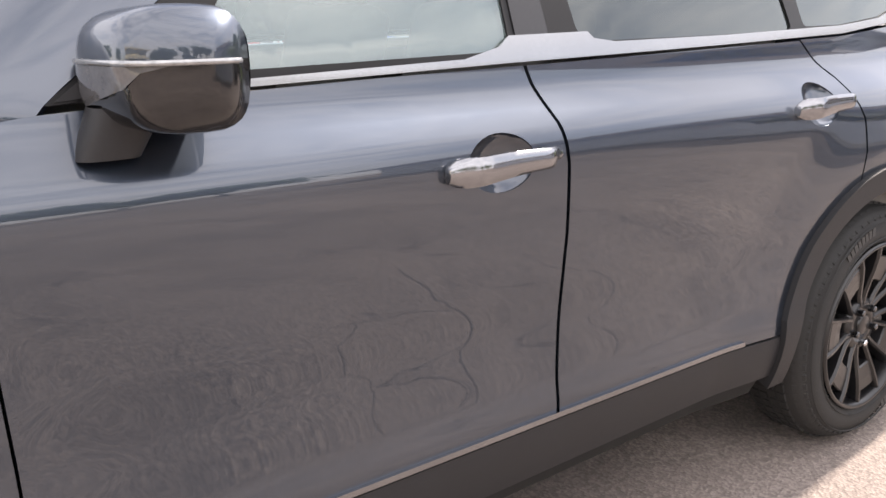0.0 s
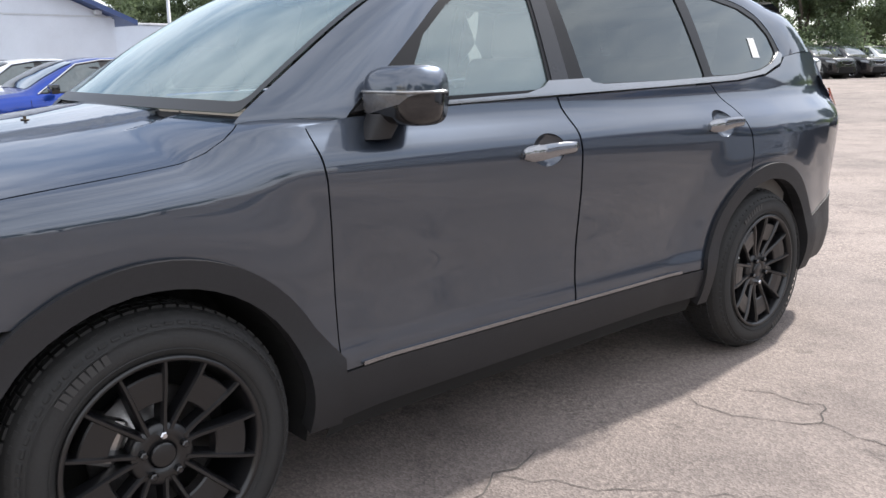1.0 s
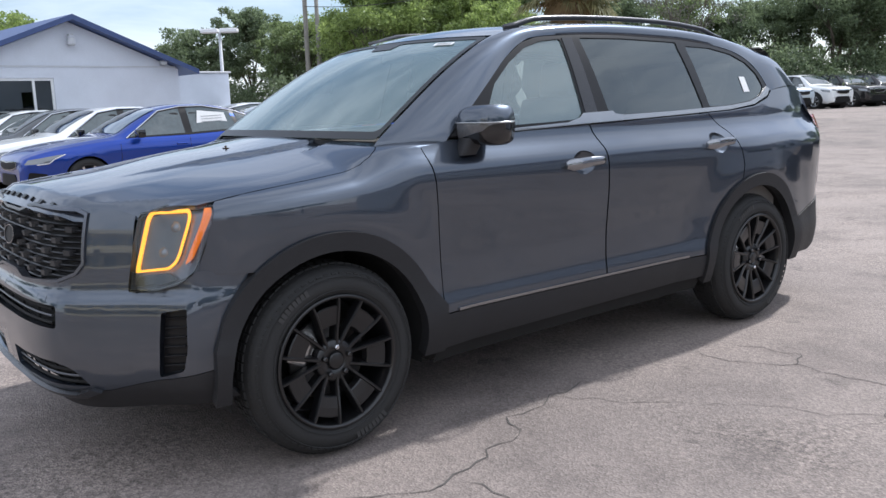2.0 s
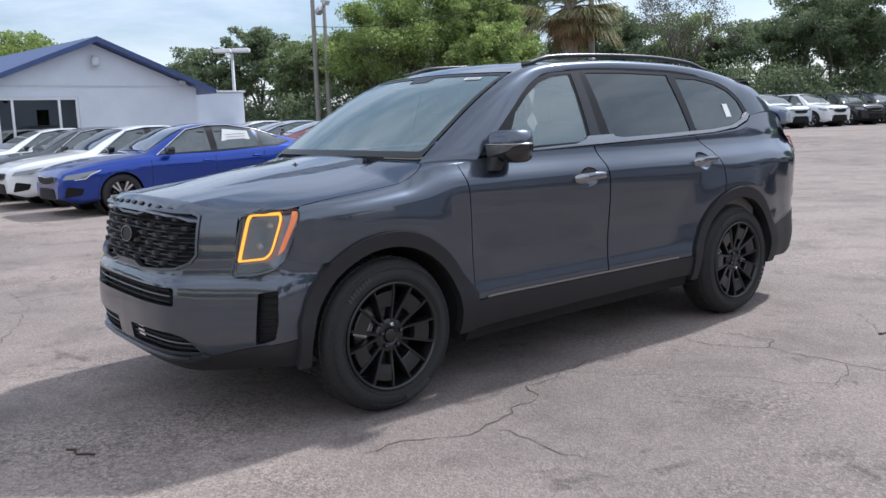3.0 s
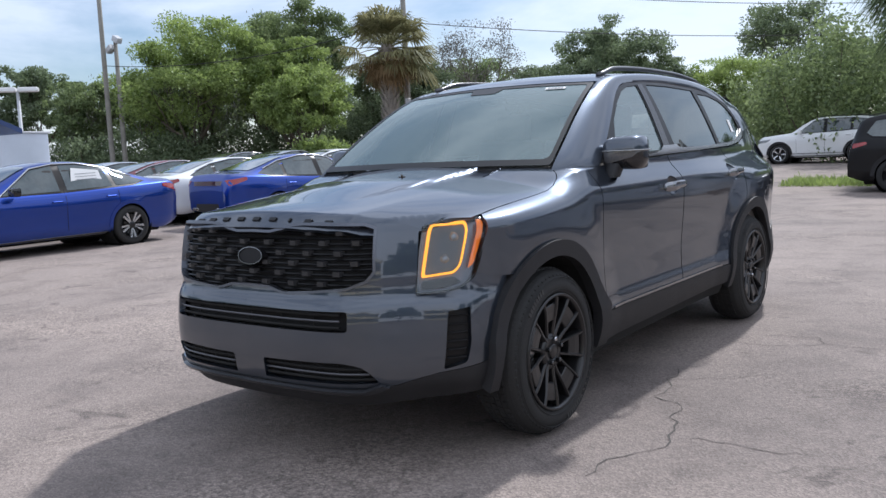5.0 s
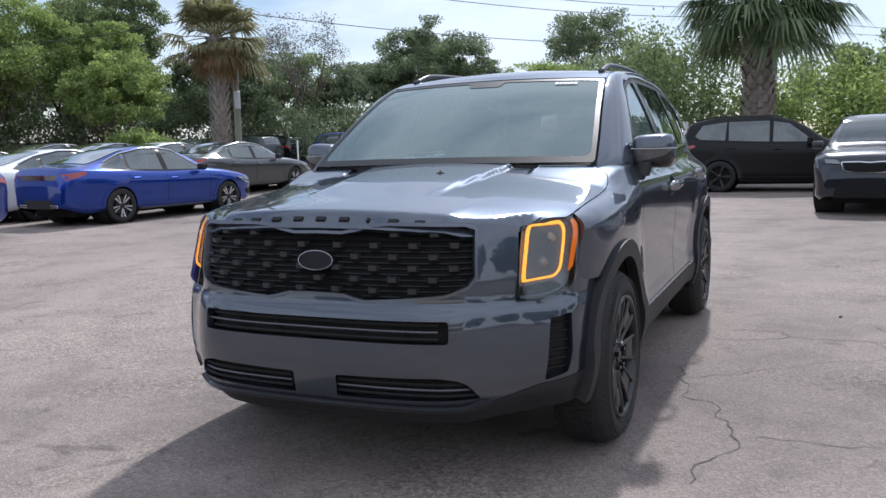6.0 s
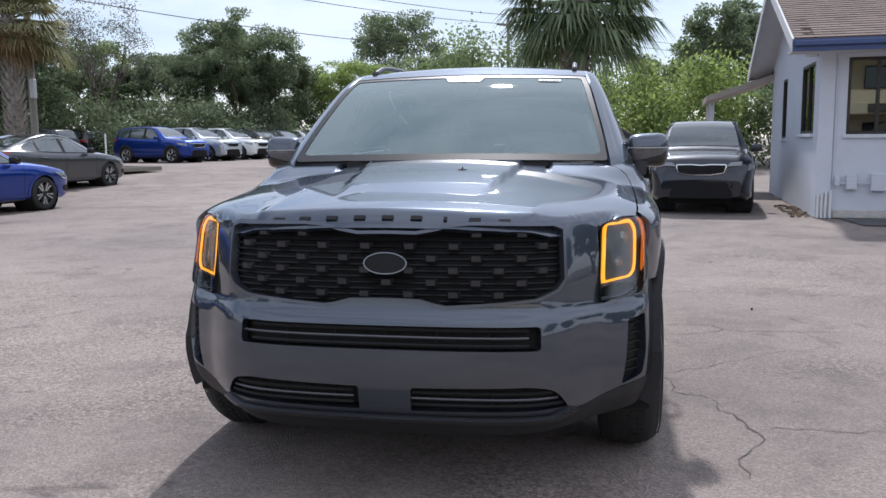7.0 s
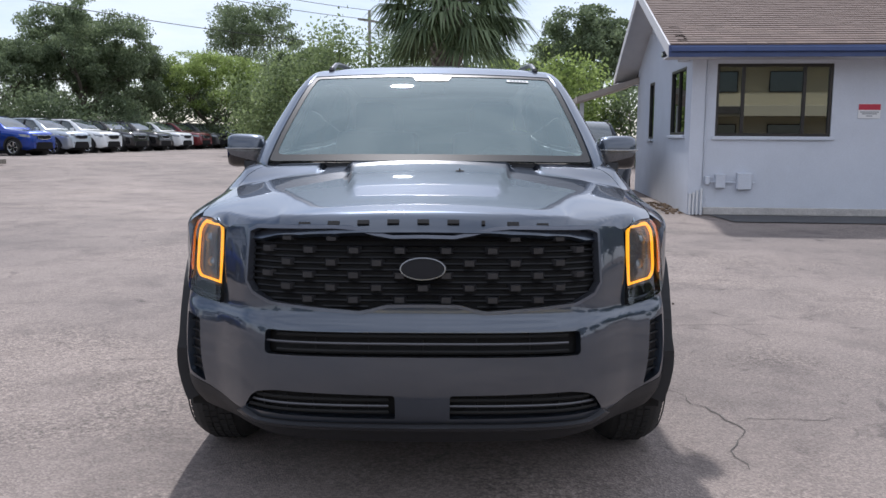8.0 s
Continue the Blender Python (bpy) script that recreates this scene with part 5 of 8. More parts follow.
        part("roof_rail", bm, mat("dark_satin_rail", (0.09, 0.09, 0.095), 0.28, metal=0.8), car, "dark satin roof rail", smooth=True, angle=60)
        # ---- headlamp
        headlamp(car, sx)
        # ---- corner vent
        o = vent_outline(sx)
        v = sheet("corner_vent", inset(o, -0.004), lambda a, z: tuple(Vector(face(a, z)) + Vector((-sx * 0.018, 0.026, 0))), FRAMEBLK, car, du=0.03, dv=0.03, flange=0.0, label="black upright corner vent", step=0.02)
        for i in range(6):
            z = 0.455 + 0.034 * i
            a, b = Vector(face(sx * s_of_x(lerp(0.822, 0.836, i / 5)), z)), Vector(face(sx * s_of_x(lerp(0.882, 0.892, i / 5)), z + 0.004))
            bm = bmesh.new()
            add_box(bm, (0, -0.007, -0.0035), ((b - a).length, 0.007, 0.0035), Matrix.Translation(a + Vector((-sx * 0.014, 0.021, 0))) @ (b - a).to_track_quat("X", "Z").to_matrix().to_4x4(), 0.002)
            part("slat", bm, FRAMEBLK, v)
        # ---- wheels
        for ay in (AX_F, AX_R):
            wl = empty("wheel", Matrix.Translation((sx * 0.858, ay, 0.368)) @ (Matrix.Rotation(0.0 if ay == 0 else math.pi, 4, "X") if sx > 0 else Matrix.Rotation(math.pi, 4, "Z")), "satin black alloy wheel")
            wl.parent = car
            if "wheel" not in WHEEL:
                build_wheel_parts(wl)
                WHEEL["wheel"] = wl
            else:
                pairs = {WHEEL["wheel"]: wl}
                for o in WHEEL["wheel"].children_recursive:
                    c = o.copy()
                    scene.collection.objects.link(c)
                    c.parent = pairs[o.parent]
                    pairs[o] = c
            # wheel house liner
            bm = bmesh.new()
            add_lathe(bm, [(sx * 0.52, 0.10), (sx * 0.52, 0.44), (sx * 0.925, 0.445)], 28, "x", Matrix.Translation((0, ay, HUB)), arc=(-0.25, math.pi + 0.25))
            part("wheel_house", bm, DARKVOID, car)
    build_nose(car)
    build_top(car)
    build_inside(car)
    return car


WHEEL = {}


def headlamp(car, sx):
    """Stacked headlamp: dark bowl, two projectors, square amber light bar, side reflector, clear lens."""
    h = empty("headlamp", None, "upright headlamp with square amber light bar lit")
    h.parent = car

    s0, s1 = s_of_x(0.738), s_of_x(0.914)

    def surf(u, v):
        # u runs back along the corner (0 at the grille side), v is height
        p = face(lerp(s0, s1, u), 0.90)
        drop = interp(v, [(0.94, 0.0), (0.97, 0.004), (1.0, 0.020), (1.02, 0.050), (1.032, 0.078)]) * smooth01(u / 0.6)
        return (p[0] - drop + 0.02 * (0.9 - v), p[1] + lerp(0.25, 0.40, u) * (v - 0.90), v)
    o = rounded([(0.0, 0.722), (0.45, 0.729), (0.74, 0.748), (0.93, 0.782), (0.985, 0.85), (0.985, 1.018), (0.70, 1.022), (0.35, 1.016), (0.0, 0.992), (-0.02, 0.90)], [0.03, 0.02, 0.03, 0.04, 0.04, 0.03, 0.02, 0.02, 0.02, 0])
    back = lambda d: (lambda u, v: tuple(Vector(surf(u, v)) - Vector((0.6, -0.8, 0)) * d))
    sheet("housing", o, back(0.036), LENSDARK, h, du=0.12, dv=0.03, flange=0.0, sx=sx, step=0.05)
    ob = sheet("lens", o, surf, GLASS_CLEAR, h, du=0.08, dv=0.02, flange=0.0, sx=sx, step=0.04, lift=0.003)
    ob.visible_shadow = False
    sheet("lamp_surround", o, surf, GLOSSBLK, h, holes=(inset(o, 0.007),), du=0.1, dv=0.03, flange=0.035, sx=sx, step=0.04, lift=0.0015)
    # upright light bar, narrower at its foot
    outer = rounded([(0.05, 0.786), (0.56, 0.800), (0.66, 0.828), (0.70, 1.004), (0.13, 0.996), (0.09, 0.975)], [0.03, 0.05, 0.04, 0.04, 0.03, 0.02])
    cx, cz = 0.44, 0.895
    inner = [(cx + (u - cx) * 0.87, cz + (v - cz) * 0.92) for u, v in outer]
    sheet("light_bar", outer, back(0.007), DRL, h, holes=(inner,), du=0.1, dv=0.04, flange=0.008, sx=sx, step=0.03, label="glowing amber light bar")
    # dark glossy field inside the bar, and the trim under it
    sheet("bar_field", inner, back(0.020), mat("lamp_field", (0.11, 0.125, 0.15), 0.12, vary=0.35, scale=40), h, du=0.1, dv=0.05, flange=0.0, sx=sx, step=0.04)
    sheet("lower_trim", rounded([(0.06, 0.738), (0.45, 0.745), (0.70, 0.764), (0.55, 0.786), (0.08, 0.772)], 0.02), back(0.016), GLOSSBLK, h, du=0.1, dv=0.03, flange=0.004, sx=sx, step=0.04)
    # side marker
    o2 = rounded([(0.77, 0.815), (0.86, 0.835), (0.955, 0.985), (0.95, 1.004), (0.86, 1.004)], 0.015)
    sheet("side_reflector", o2, back(0.003), AMBER, h, du=0.08, dv=0.03, flange=0.006, sx=sx, step=0.03, label="lit amber side lamp")
    for z, u in ((0.850, 0.38), (0.936, 0.48)):
        p = Vector(surf(u, z)) + Vector((-0.020, 0.024, 0))
        d = Vector((0.30, -0.95, 0)).normalized()
        bm = bmesh.new()
        m = Matrix.Translation((sx * p.x, p.y, p.z)) @ Vector((sx * d.x, d.y, 0)).to_track_quat("X", "Z").to_matrix().to_4x4()
        add_lathe(bm, [(-0.01, 0.025), (0.004, 0.025), (0.006, 0.021), (0.012, 0.015), (0.016, 0.006), (0.0165, 0.0003)], 20, "x", m)
        part("projector", bm, mat("projector_glass", (0.30, 0.33, 0.37), 0.08, metal=0.5, vary=0.1), h, "projector lamp", smooth=True, angle=40)


def vent_outline(sx):
    return rounded([(sx * s_of_x(x), z) for x, z in ((0.834, 0.650), (0.897, 0.664), (0.896, 0.52), (0.884, 0.440), (0.812, 0.414), (0.822, 0.50))], [0.008, 0.012, 0.02, 0.014, 0.012, 0.0])


def build_nose(car):
    sg = s_of_x
    # grille opening outline (mirrored), in (s, z)
    half = [(0.0, 0.990), (0.105, 0.988), (0.165, 0.998), (0.235, 1.014), (0.30, 1.019), (0.575, 1.014), (0.612, 0.998), (0.618, 0.82), (0.592, 0.782), (0.52, 0.752), (0.35, 0.737), (0.215, 0.728), (0.175, 0.735), (0.120, 0.750), (0.0, 0.752)]
    full = [(sg(x), z) for x, z in half] + [(-sg(x), z) for x, z in half[1:-1][::-1]]
    slot = rounded([(-sg(0.535), 0.590), (sg(0.535), 0.590), (sg(0.535), 0.672), (-sg(0.535), 0.672)], 0.018)
    lows = []
    for k in (1, -1):
        q = [(k * 0.092, 0.374), (k * 0.092, 0.458), (k * sg(0.50), 0.466), (k * sg(0.580), 0.450), (k * sg(0.630), 0.380)]
        lows.append(rounded(q, [0.006, 0.012, 0.02, 0.04, 0.012]))
    # upper cover, between bonnet and bumper
    right = [(sg(0.69), 1.004), (sg(0.729), 0.985), (sg(0.732), 0.90), (sg(0.733), 0.750), (sg(0.744), 0.716), (sg(0.80), 0.724), (sg(0.855), 0.742), (sg(0.885), 0.766), (sg(0.903), 0.789), (sg(0.912), 0.790), (sg(0.922), 0.776), (sg(0.940), 0.768)]
    side_e = [(sg(0.937), 0.70), (sg(0.935), 0.63), (sg(0.932), 0.53), (sg(0.930), 0.44)]
    low = [(sg(0.80), 0.404), (sg(0.68), 0.366), (sg(0.62), 0.358), (0.0, 0.358)]
    top = [(0.0, 1.004), (0.105, 1.002), (0.235, 1.020), (0.30, 1.024), (sg(0.56), 1.020)]
    R = top + right + side_e + low
    Lh = [(-s, z) for s, z in R[::-1] if s > 1e-6]
    outline = R + Lh
    vents = [vent_outline(sx) for sx in (1, -1)]
    sheet("front_bumper", outline, face, HERO, car, holes=(full, slot, *lows, *vents), du=0.035, dv=0.03, flange=0.03, step=0.025, centre=(0, 1.0, 0.7))
    # chin, matt black, with bright lip
    q = [(0.0, 0.355), (sg(0.62), 0.355), (sg(0.68), 0.363), (sg(0.80), 0.401), (sg(0.930), 0.436), (sg(0.932), 0.31), (sg(0.80), 0.285), (sg(0.5), 0.268), (0, 0.262)]
    sheet("chin_spoiler", q + [(-s, z) for s, z in q[1:-1][::-1]], face, CLAD, car, du=0.05, dv=0.03, flange=0.03, label="matt black chin", centre=(0, 1.0, 0.7))
    q = [(0.0, 0.353), (sg(0.58), 0.354), (sg(0.632), 0.374), (sg(0.656), 0.364), (sg(0.60), 0.341), (0, 0.342)]
    sheet("skid_lip", q + [(-s, z) for s, z in q[1:-1][::-1]], face, mat("dark_grey_lip", (0.035, 0.036, 0.040), 0.25, metal=0.3), car, du=0.05, dv=0.02, flange=0.03, lift=0.018, label="satin grey skid lip", centre=(0, 1.0, 0.7))
    # grille: frame, dark back, bars with raised tabs
    g = empty("grille", None, "black grille of staggered raised tabs in a dark frame")
    g.parent = car
    inner = inset(full, 0.011)
    sheet("surround", [(s, z) for s, z in full], face, mat("dark_chrome", (0.13, 0.14, 0.165), 0.30, metal=0.8), g, holes=(inner,), du=0.06, dv=0.05, flange=0.03, lift=0.009, centre=(0, 1.0, 0.7), step=0.03)
    sheet("back_panel", full, lambda s, z: tuple(Vector(face(s, z)) + Vector((0, 0.045, 0))), DARKVOID, g, du=0.1, dv=0.06, flange=0.0, centre=(0, 1.0, 0.7))
    rowsz = [0.995 - 0.0205 * i for i in range(13)]
    bars = []
    for i, z in enumerate(rowsz):
        pts = [(s, z) for s in [lerp(-0.62, 0.62, j / 40) for j in range(41)] if inside((s, z), inner)]
        run = []
        for s, zz in pts:
            run.append(Vector(face(s, zz)) + Vector((0, 0.022, 0)))
        # split where the outline cuts the bar
        seg = [run[0]] if run else []
        for a, c in zip(run, run[1:]):
            if (c - a).length > 0.08:
                bars.append(seg)
                seg = []
            seg.append(c)
        bars.append(seg)
    for seg in bars:
        if len(seg) > 1:
            bm = bmesh.new()
            add_tube(bm, seg, 0.0045, 4)
            part("bar", bm, FRAMEBLK, g)
    pitch = 0.158
    for i in range(6):
        z = 0.979 - 0.041 * i
        for j in range(-5, 6):
            s = (j + (0.5 if i % 2 else 0.0)) * pitch
            wide = 0.025
            if not (inside((s - 0.03, z), inner) and inside((s + 0.03, z), inner) and inside((s, z + 0.012), inner) and inside((s, z - 0.012), inner)):
                continue
            c, t1 = Vector(face(s, z)), Vector(face(s + 0.01, z)) - Vector(face(s - 0.01, z))
            t1.normalize()
            n = Vector((0, 0, 1)).cross(t1)
            if n.y > 0:
                n = -n
            bm = bmesh.new()
            q = []
            for du, dz, off in ((-wide, -0.013, 0.030), (wide, -0.013, 0.030), (wide, 0.013, 0.030), (-wide, 0.013, 0.030), (-wide * 0.62, -0.0095, 0.006), (wide * 0.62, -0.0095, 0.006), (wide * 0.62, 0.0095, 0.006), (-wide * 0.62, 0.0095, 0.006)):
                q.append(bm.verts.new(c + t1 * du + Vector((0, 0, dz)) - n * off))
            bm.faces.new((q[4], q[5], q[6], q[7]))
            for k in range(4):
                bm.faces.new((q[k], q[(k + 1) % 4], q[4 + (k + 1) % 4], q[4 + k]))
            bmesh.ops.recalc_face_normals(bm, faces=bm.faces)
            part("tab", bm, mat("satin_black_tab", (0.020, 0.020, 0.022), 0.42, vary=0.2, scale=20, rand=0.6), g)
    # oval badge: plain disc in a thin ring
    em = [(0.078 * math.cos(math.tau * i / 36), 0.880 + 0.0375 * math.sin(math.tau * i / 36)) for i in range(36)]
    emi = [(0.073 * math.cos(math.tau * i / 36), 0.880 + 0.0335 * math.sin(math.tau * i / 36)) for i in range(36)]
    sheet("badge", em, face, mat("badge_black", (0.010, 0.010, 0.012), 0.5, spec=0.25), g, du=0.05, dv=0.03, flange=0.03, lift=0.006, label="plain oval dark badge", step=0.02, centre=(0, 1, 0.7))
    sheet("badge_ring", em, face, mat("smoked_chrome", (0.20, 0.205, 0.215), 0.2, metal=1.0), g, holes=(emi,), du=0.05, dv=0.03, flange=0.006, lift=0.0105, step=0.02, centre=(0, 1, 0.7))
    # slot and low intakes: dark throats with fins
    for nm, hole, zs in (("upper_intake", slot, (0.605, 0.631, 0.657)), ("lower_intake", lows[0], (0.394, 0.416, 0.438)), ("lower_intake", lows[1], (0.394, 0.416, 0.438))):
        it = empty(nm, None, "dark slatted air intake")
        it.parent = car
        sheet("throat", inset(hole, -0.004), lambda s, z: tuple(Vector(face(s, z)) + Vector((0, 0.055, 0))), DARKVOID, it, du=0.1, dv=0.05, flange=0.0, centre=(0, 1, 0.7))
        lo, hi = min(p[0] for p in hole), max(p[0] for p in hole)
        for k, z in enumerate(zs):
            pts = [Vector(face(s, z)) + Vector((0, 0.018, 0)) for s in [lerp(lo, hi, j / 24) for j in range(25)] if inside((s, z), hole)]
            if len(pts) < 2:
                continue
            bm = bmesh.new()
            add_tube(bm, pts, 0.0045 if k == 1 else 0.006, 5)
            part("fin", bm, mat("grey_fin", (0.11, 0.11, 0.12), 0.4, metal=0.4) if k == 1 else DARKVOID, it)
        for j in range(1, 6):
            s = lerp(lo, hi, j / 6)
            pts = [Vector(face(s, z)) + Vector((0, 0.03, 0)) for z in (zs[0] - 0.012, zs[1], zs[2] + 0.012)]
            if all(inside((s, z), hole) for z in zs):
                bm = bmesh.new()
                add_tube(bm, pts, 0.004, 4)
                part("upright", bm, DARKVOID, it)
    # name on the bonnet lip, kept as plain dark bars
    for i in range(9):
        x = -0.405 + 0.81 * i / 8
        y0 = interp(abs(x), Y_LIP)
        c = Vector(bonnet(x, y0 + 0.032))
        t = Vector(bonnet(x, y0 + 0.040)) - Vector(bonnet(x, y0 + 0.024))
        bm = bmesh.new()
        tr = Matrix.Translation(c) @ Matrix((Vector((1, 0, 0)), t.normalized(), Vector((1, 0, 0)).cross(t.normalized()))).transposed().to_4x4()
        w = 0.020 if i != 6 else 0.006
        add_box(bm, (-w, -0.0095, -0.003), (w, 0.0095, 0.0065), tr, 0.001)
        part("lettering_bar", bm, FRAMEBLK, car)


def build_top(car):
    # bonnet
    edge = [(x, y) for y, x in BONNET_EDGE]
    rear = [(x, interp(x, Y_COWL)) for x in (0.70, 0.6, 0.45, 0.3, 0.15, 0.0)]
    front = [(x, interp(x, Y_LIP)) for x in (0.0, 0.15, 0.3, 0.42, 0.5, 0.56, 0.62, 0.68)]
    R = front + edge + rear
    poly = [(x - 0.002 if x > 0 else x, y) for x, y in R] + [(-x + 0.002, y) for x, y in R[::-1] if x > 1e-6]
    sheet("bonnet", inset(poly, 0.0025), bonnet, HERO, car, du=0.022, dv=0.014, flange=0.018, step=0.025)
    # a dry leaf lies on it
    for x in (0.135,):
        p = Vector(bonnet(x, -0.02))
        bm = bmesh.new()
        add_box(bm, (-0.018, -0.006, 0.0), (0.018, 0.006, 0.003), Matrix.Translation(p) @ Matrix.Rotation(0.2, 4, "Z"), 0.001)
        add_box(bm, (-0.003, -0.004, 0.003), (0.003, 0.004, 0.012), Matrix.Translation(p))
        tagged(part("fallen_leaf", bm, mat("dry_leaf", (0.07, 0.05, 0.03), 0.8)), "small dry leaf lying on the bonnet", "leaf")

    # windscreen and roof, on ruled surfaces between their edges
    def across(edge_pts, bow_y, bow_z):
        def f(u, v):
            n = len(edge_pts) - 1
            t = min(max(v, 0.0), 1.0) * n
            c = [interp(t, [(i, edge_pts[i][k]) for i in range(n + 1)]) for k in range(3)]
            q = 1 - u * u
            return (c[0] * u, c[1] + bow_y(v) * q, c[2] + bow_z(v) * q)
        return f

    ws = across(ROOF_E[:5], lambda v: lerp(-0.115, -0.075, v), lambda v: lerp(0.008, 0.014, v))
    o = [(-0.985, 0.012), (0.985, 0.012), (0.985, 0.985), (-0.985, 0.985)]
    o = rounded(o, 0.03)
    gl = sheet("windscreen", o, ws, GLASS_F, car, du=0.06, dv=0.05, flange=0.0, step=0.05, centre=(0, 1.5, 0.9))
    gl.visible_shadow = False
    hole = rounded([(-0.955, 0.065), (0.955, 0.065), (0.945, 0.945), (0.16, 0.945), (0.13, 0.86), (-0.13, 0.86), (-0.16, 0.945), (-0.945, 0.945)], [0.05, 0.05, 0.04, 0.01, 0.02, 0.02, 0.01, 0.04])
    sheet("screen_band", o, ws, mat("black_frit", (0.01, 0.01, 0.01), 0.4), gl, holes=(hole,), du=0.08, dv=0.06, flange=0.0, lift=0.003, step=0.05, centre=(0, 1.5, 0.9))
    rf = across(ROOF_E[4:13], lambda v: lerp(-0.075, 0.03, min(1, v * 3)), lambda v: interp(v, [(0, 0.014), (0.3, 0.034), (0.7, 0.034), (1, 0.03)]))
    sheet("roof", [(-0.995, 0.012), (0.995, 0.012), (0.995, 1.0), (-0.995, 1.0)], rf, HERO, car, du=0.08, dv=0.04, flange=0.015, step=0.05, centre=(0, 1.5, 0.9))
    # cowl, black, between bonnet and screen
    bm = bmesh.new()
    rows = []
    for i in range(25):
        u = lerp(-1, 1, i / 24)
        a = Vector(ws(u, 0.02)) + Vector((0, 0.01, -0.012))
        x = u * 0.77
        b = Vector((x, interp(abs(x), Y_COWL) - 0.02, bonnet(x, interp(abs(x), Y_COWL))[2] - 0.03))
        rows.append([a, a.lerp(b, 0.5) + Vector((0, 0, -0.012)), b])
    grid_faces(bm, rows)
    bmesh.ops.recalc_face_normals(bm, faces=bm.faces)
    part("cowl", bm, CLAD, car, smooth=True)
    # sticker at the top of the screen, print as bars
    st = sheet("stock_sticker", [(0.60, 0.865), (0.775, 0.865), (0.775, 0.905), (0.60, 0.905)], ws, WHITEPL, gl, du=0.2, dv=0.2, flange=0.0, lift=0.005, centre=(0, 1.5, 0.9), label="white stock sticker with printed digits")
    for i in range(5):
        u = 0.625 + 0.028 * i
        sheet("print_bar", [(u, 0.874), (u + 0.019, 0.874), (u + 0.019, 0.896), (u, 0.896)], ws, GREYINK, st, du=0.2, dv=0.2, flange=0.0, lift=0.0065, centre=(0, 1.5, 0.9))
    # paper tag in the quarter window
    sheet("paper_tag", [(3.03, 1.345), (3.10, 1.345), (3.085, 1.435), (3.02, 1.435)], side, WHITEPL, car, du=0.2, dv=0.2, flange=0.0, lift=-0.004, label="white paper tag inside the quarter window")
    # camera pod behind the screen
    bm = bmesh.new()
    add_box(bm, (-0.07, 0.98, 1.545), (0.07, 1.10, 1.60), None, 0.02, 2)
    part("sensor_pod", bm, GLOSSBLK, car)
    # tail: gate, glass, lamps
    bm = bmesh.new()
    rows = []
    for z, y, x in ((0.36, 4.00, 0.74), (0.62, 4.02, 0.745), (0.90, 4.005, 0.75), (1.15, 3.96, 0.74), (1.25, 3.90, 0.70)):
        rows.append([(x * u, y - 0.03 * u * u + (0.0 if abs(u) < 0.9 else -0.03), z) for u in [lerp(-1.02, 1.02, i / 16) for i in range(17)]])
    grid_faces(bm, rows, True)
    bmesh.ops.recalc_face_normals(bm, faces=bm.faces)
    part("tailgate", bm, HERO, car, smooth=True)
    bm = bmesh.new()
    rows = []
    for z, y, x in ((1.25, 3.90, 0.70), (1.40, 3.80, 0.645), (1.52, 3.70, 0.60), (1.60, 3.60, 0.59), (1.625, 3.53, 0.585)):
        rows.append([(x * u, y - 0.03 * u * u, z + 0.01 * (1 - u * u)) for u in [lerp(-1, 1, i / 12) for i in range(13)]])
    grid_faces(bm, rows, True)
    bmesh.ops.recalc_face_normals(bm, faces=bm.faces)
    part("rear_window", bm, GLASS_T, car, smooth=True)
    for sx in (1, -1):
        bm = bmesh.new()
        rows = []
        for z in (0.72, 0.90, 1.08, 1.18):
            rows.append([(sx * (side_x(y, z) + 0.006), y, z) for y in (3.90, 3.93, 3.95, 3.97)])
        grid_faces(bm, rows, sx < 0)
        part("tail_lamp", bm, REDLAMP, car, smooth=True)
    # underbody
    bm = bmesh.new()
    add_box(bm, (-0.60, -0.55, 0.22), (0.60, 3.85, 0.40), None, 0.04)
    add_box(bm, (-0.84, 0.52, 0.22), (0.84, 2.38, 0.42), None, 0.03)
    part("underbody", bm, DARKVOID, car)
    bm = bmesh.new()
    add_box(bm, (-0.62, -0.72, 0.36), (0.62, 0.30, 0.98), None, 0.05)
    part("engine_bay", bm, DARKVOID, car)


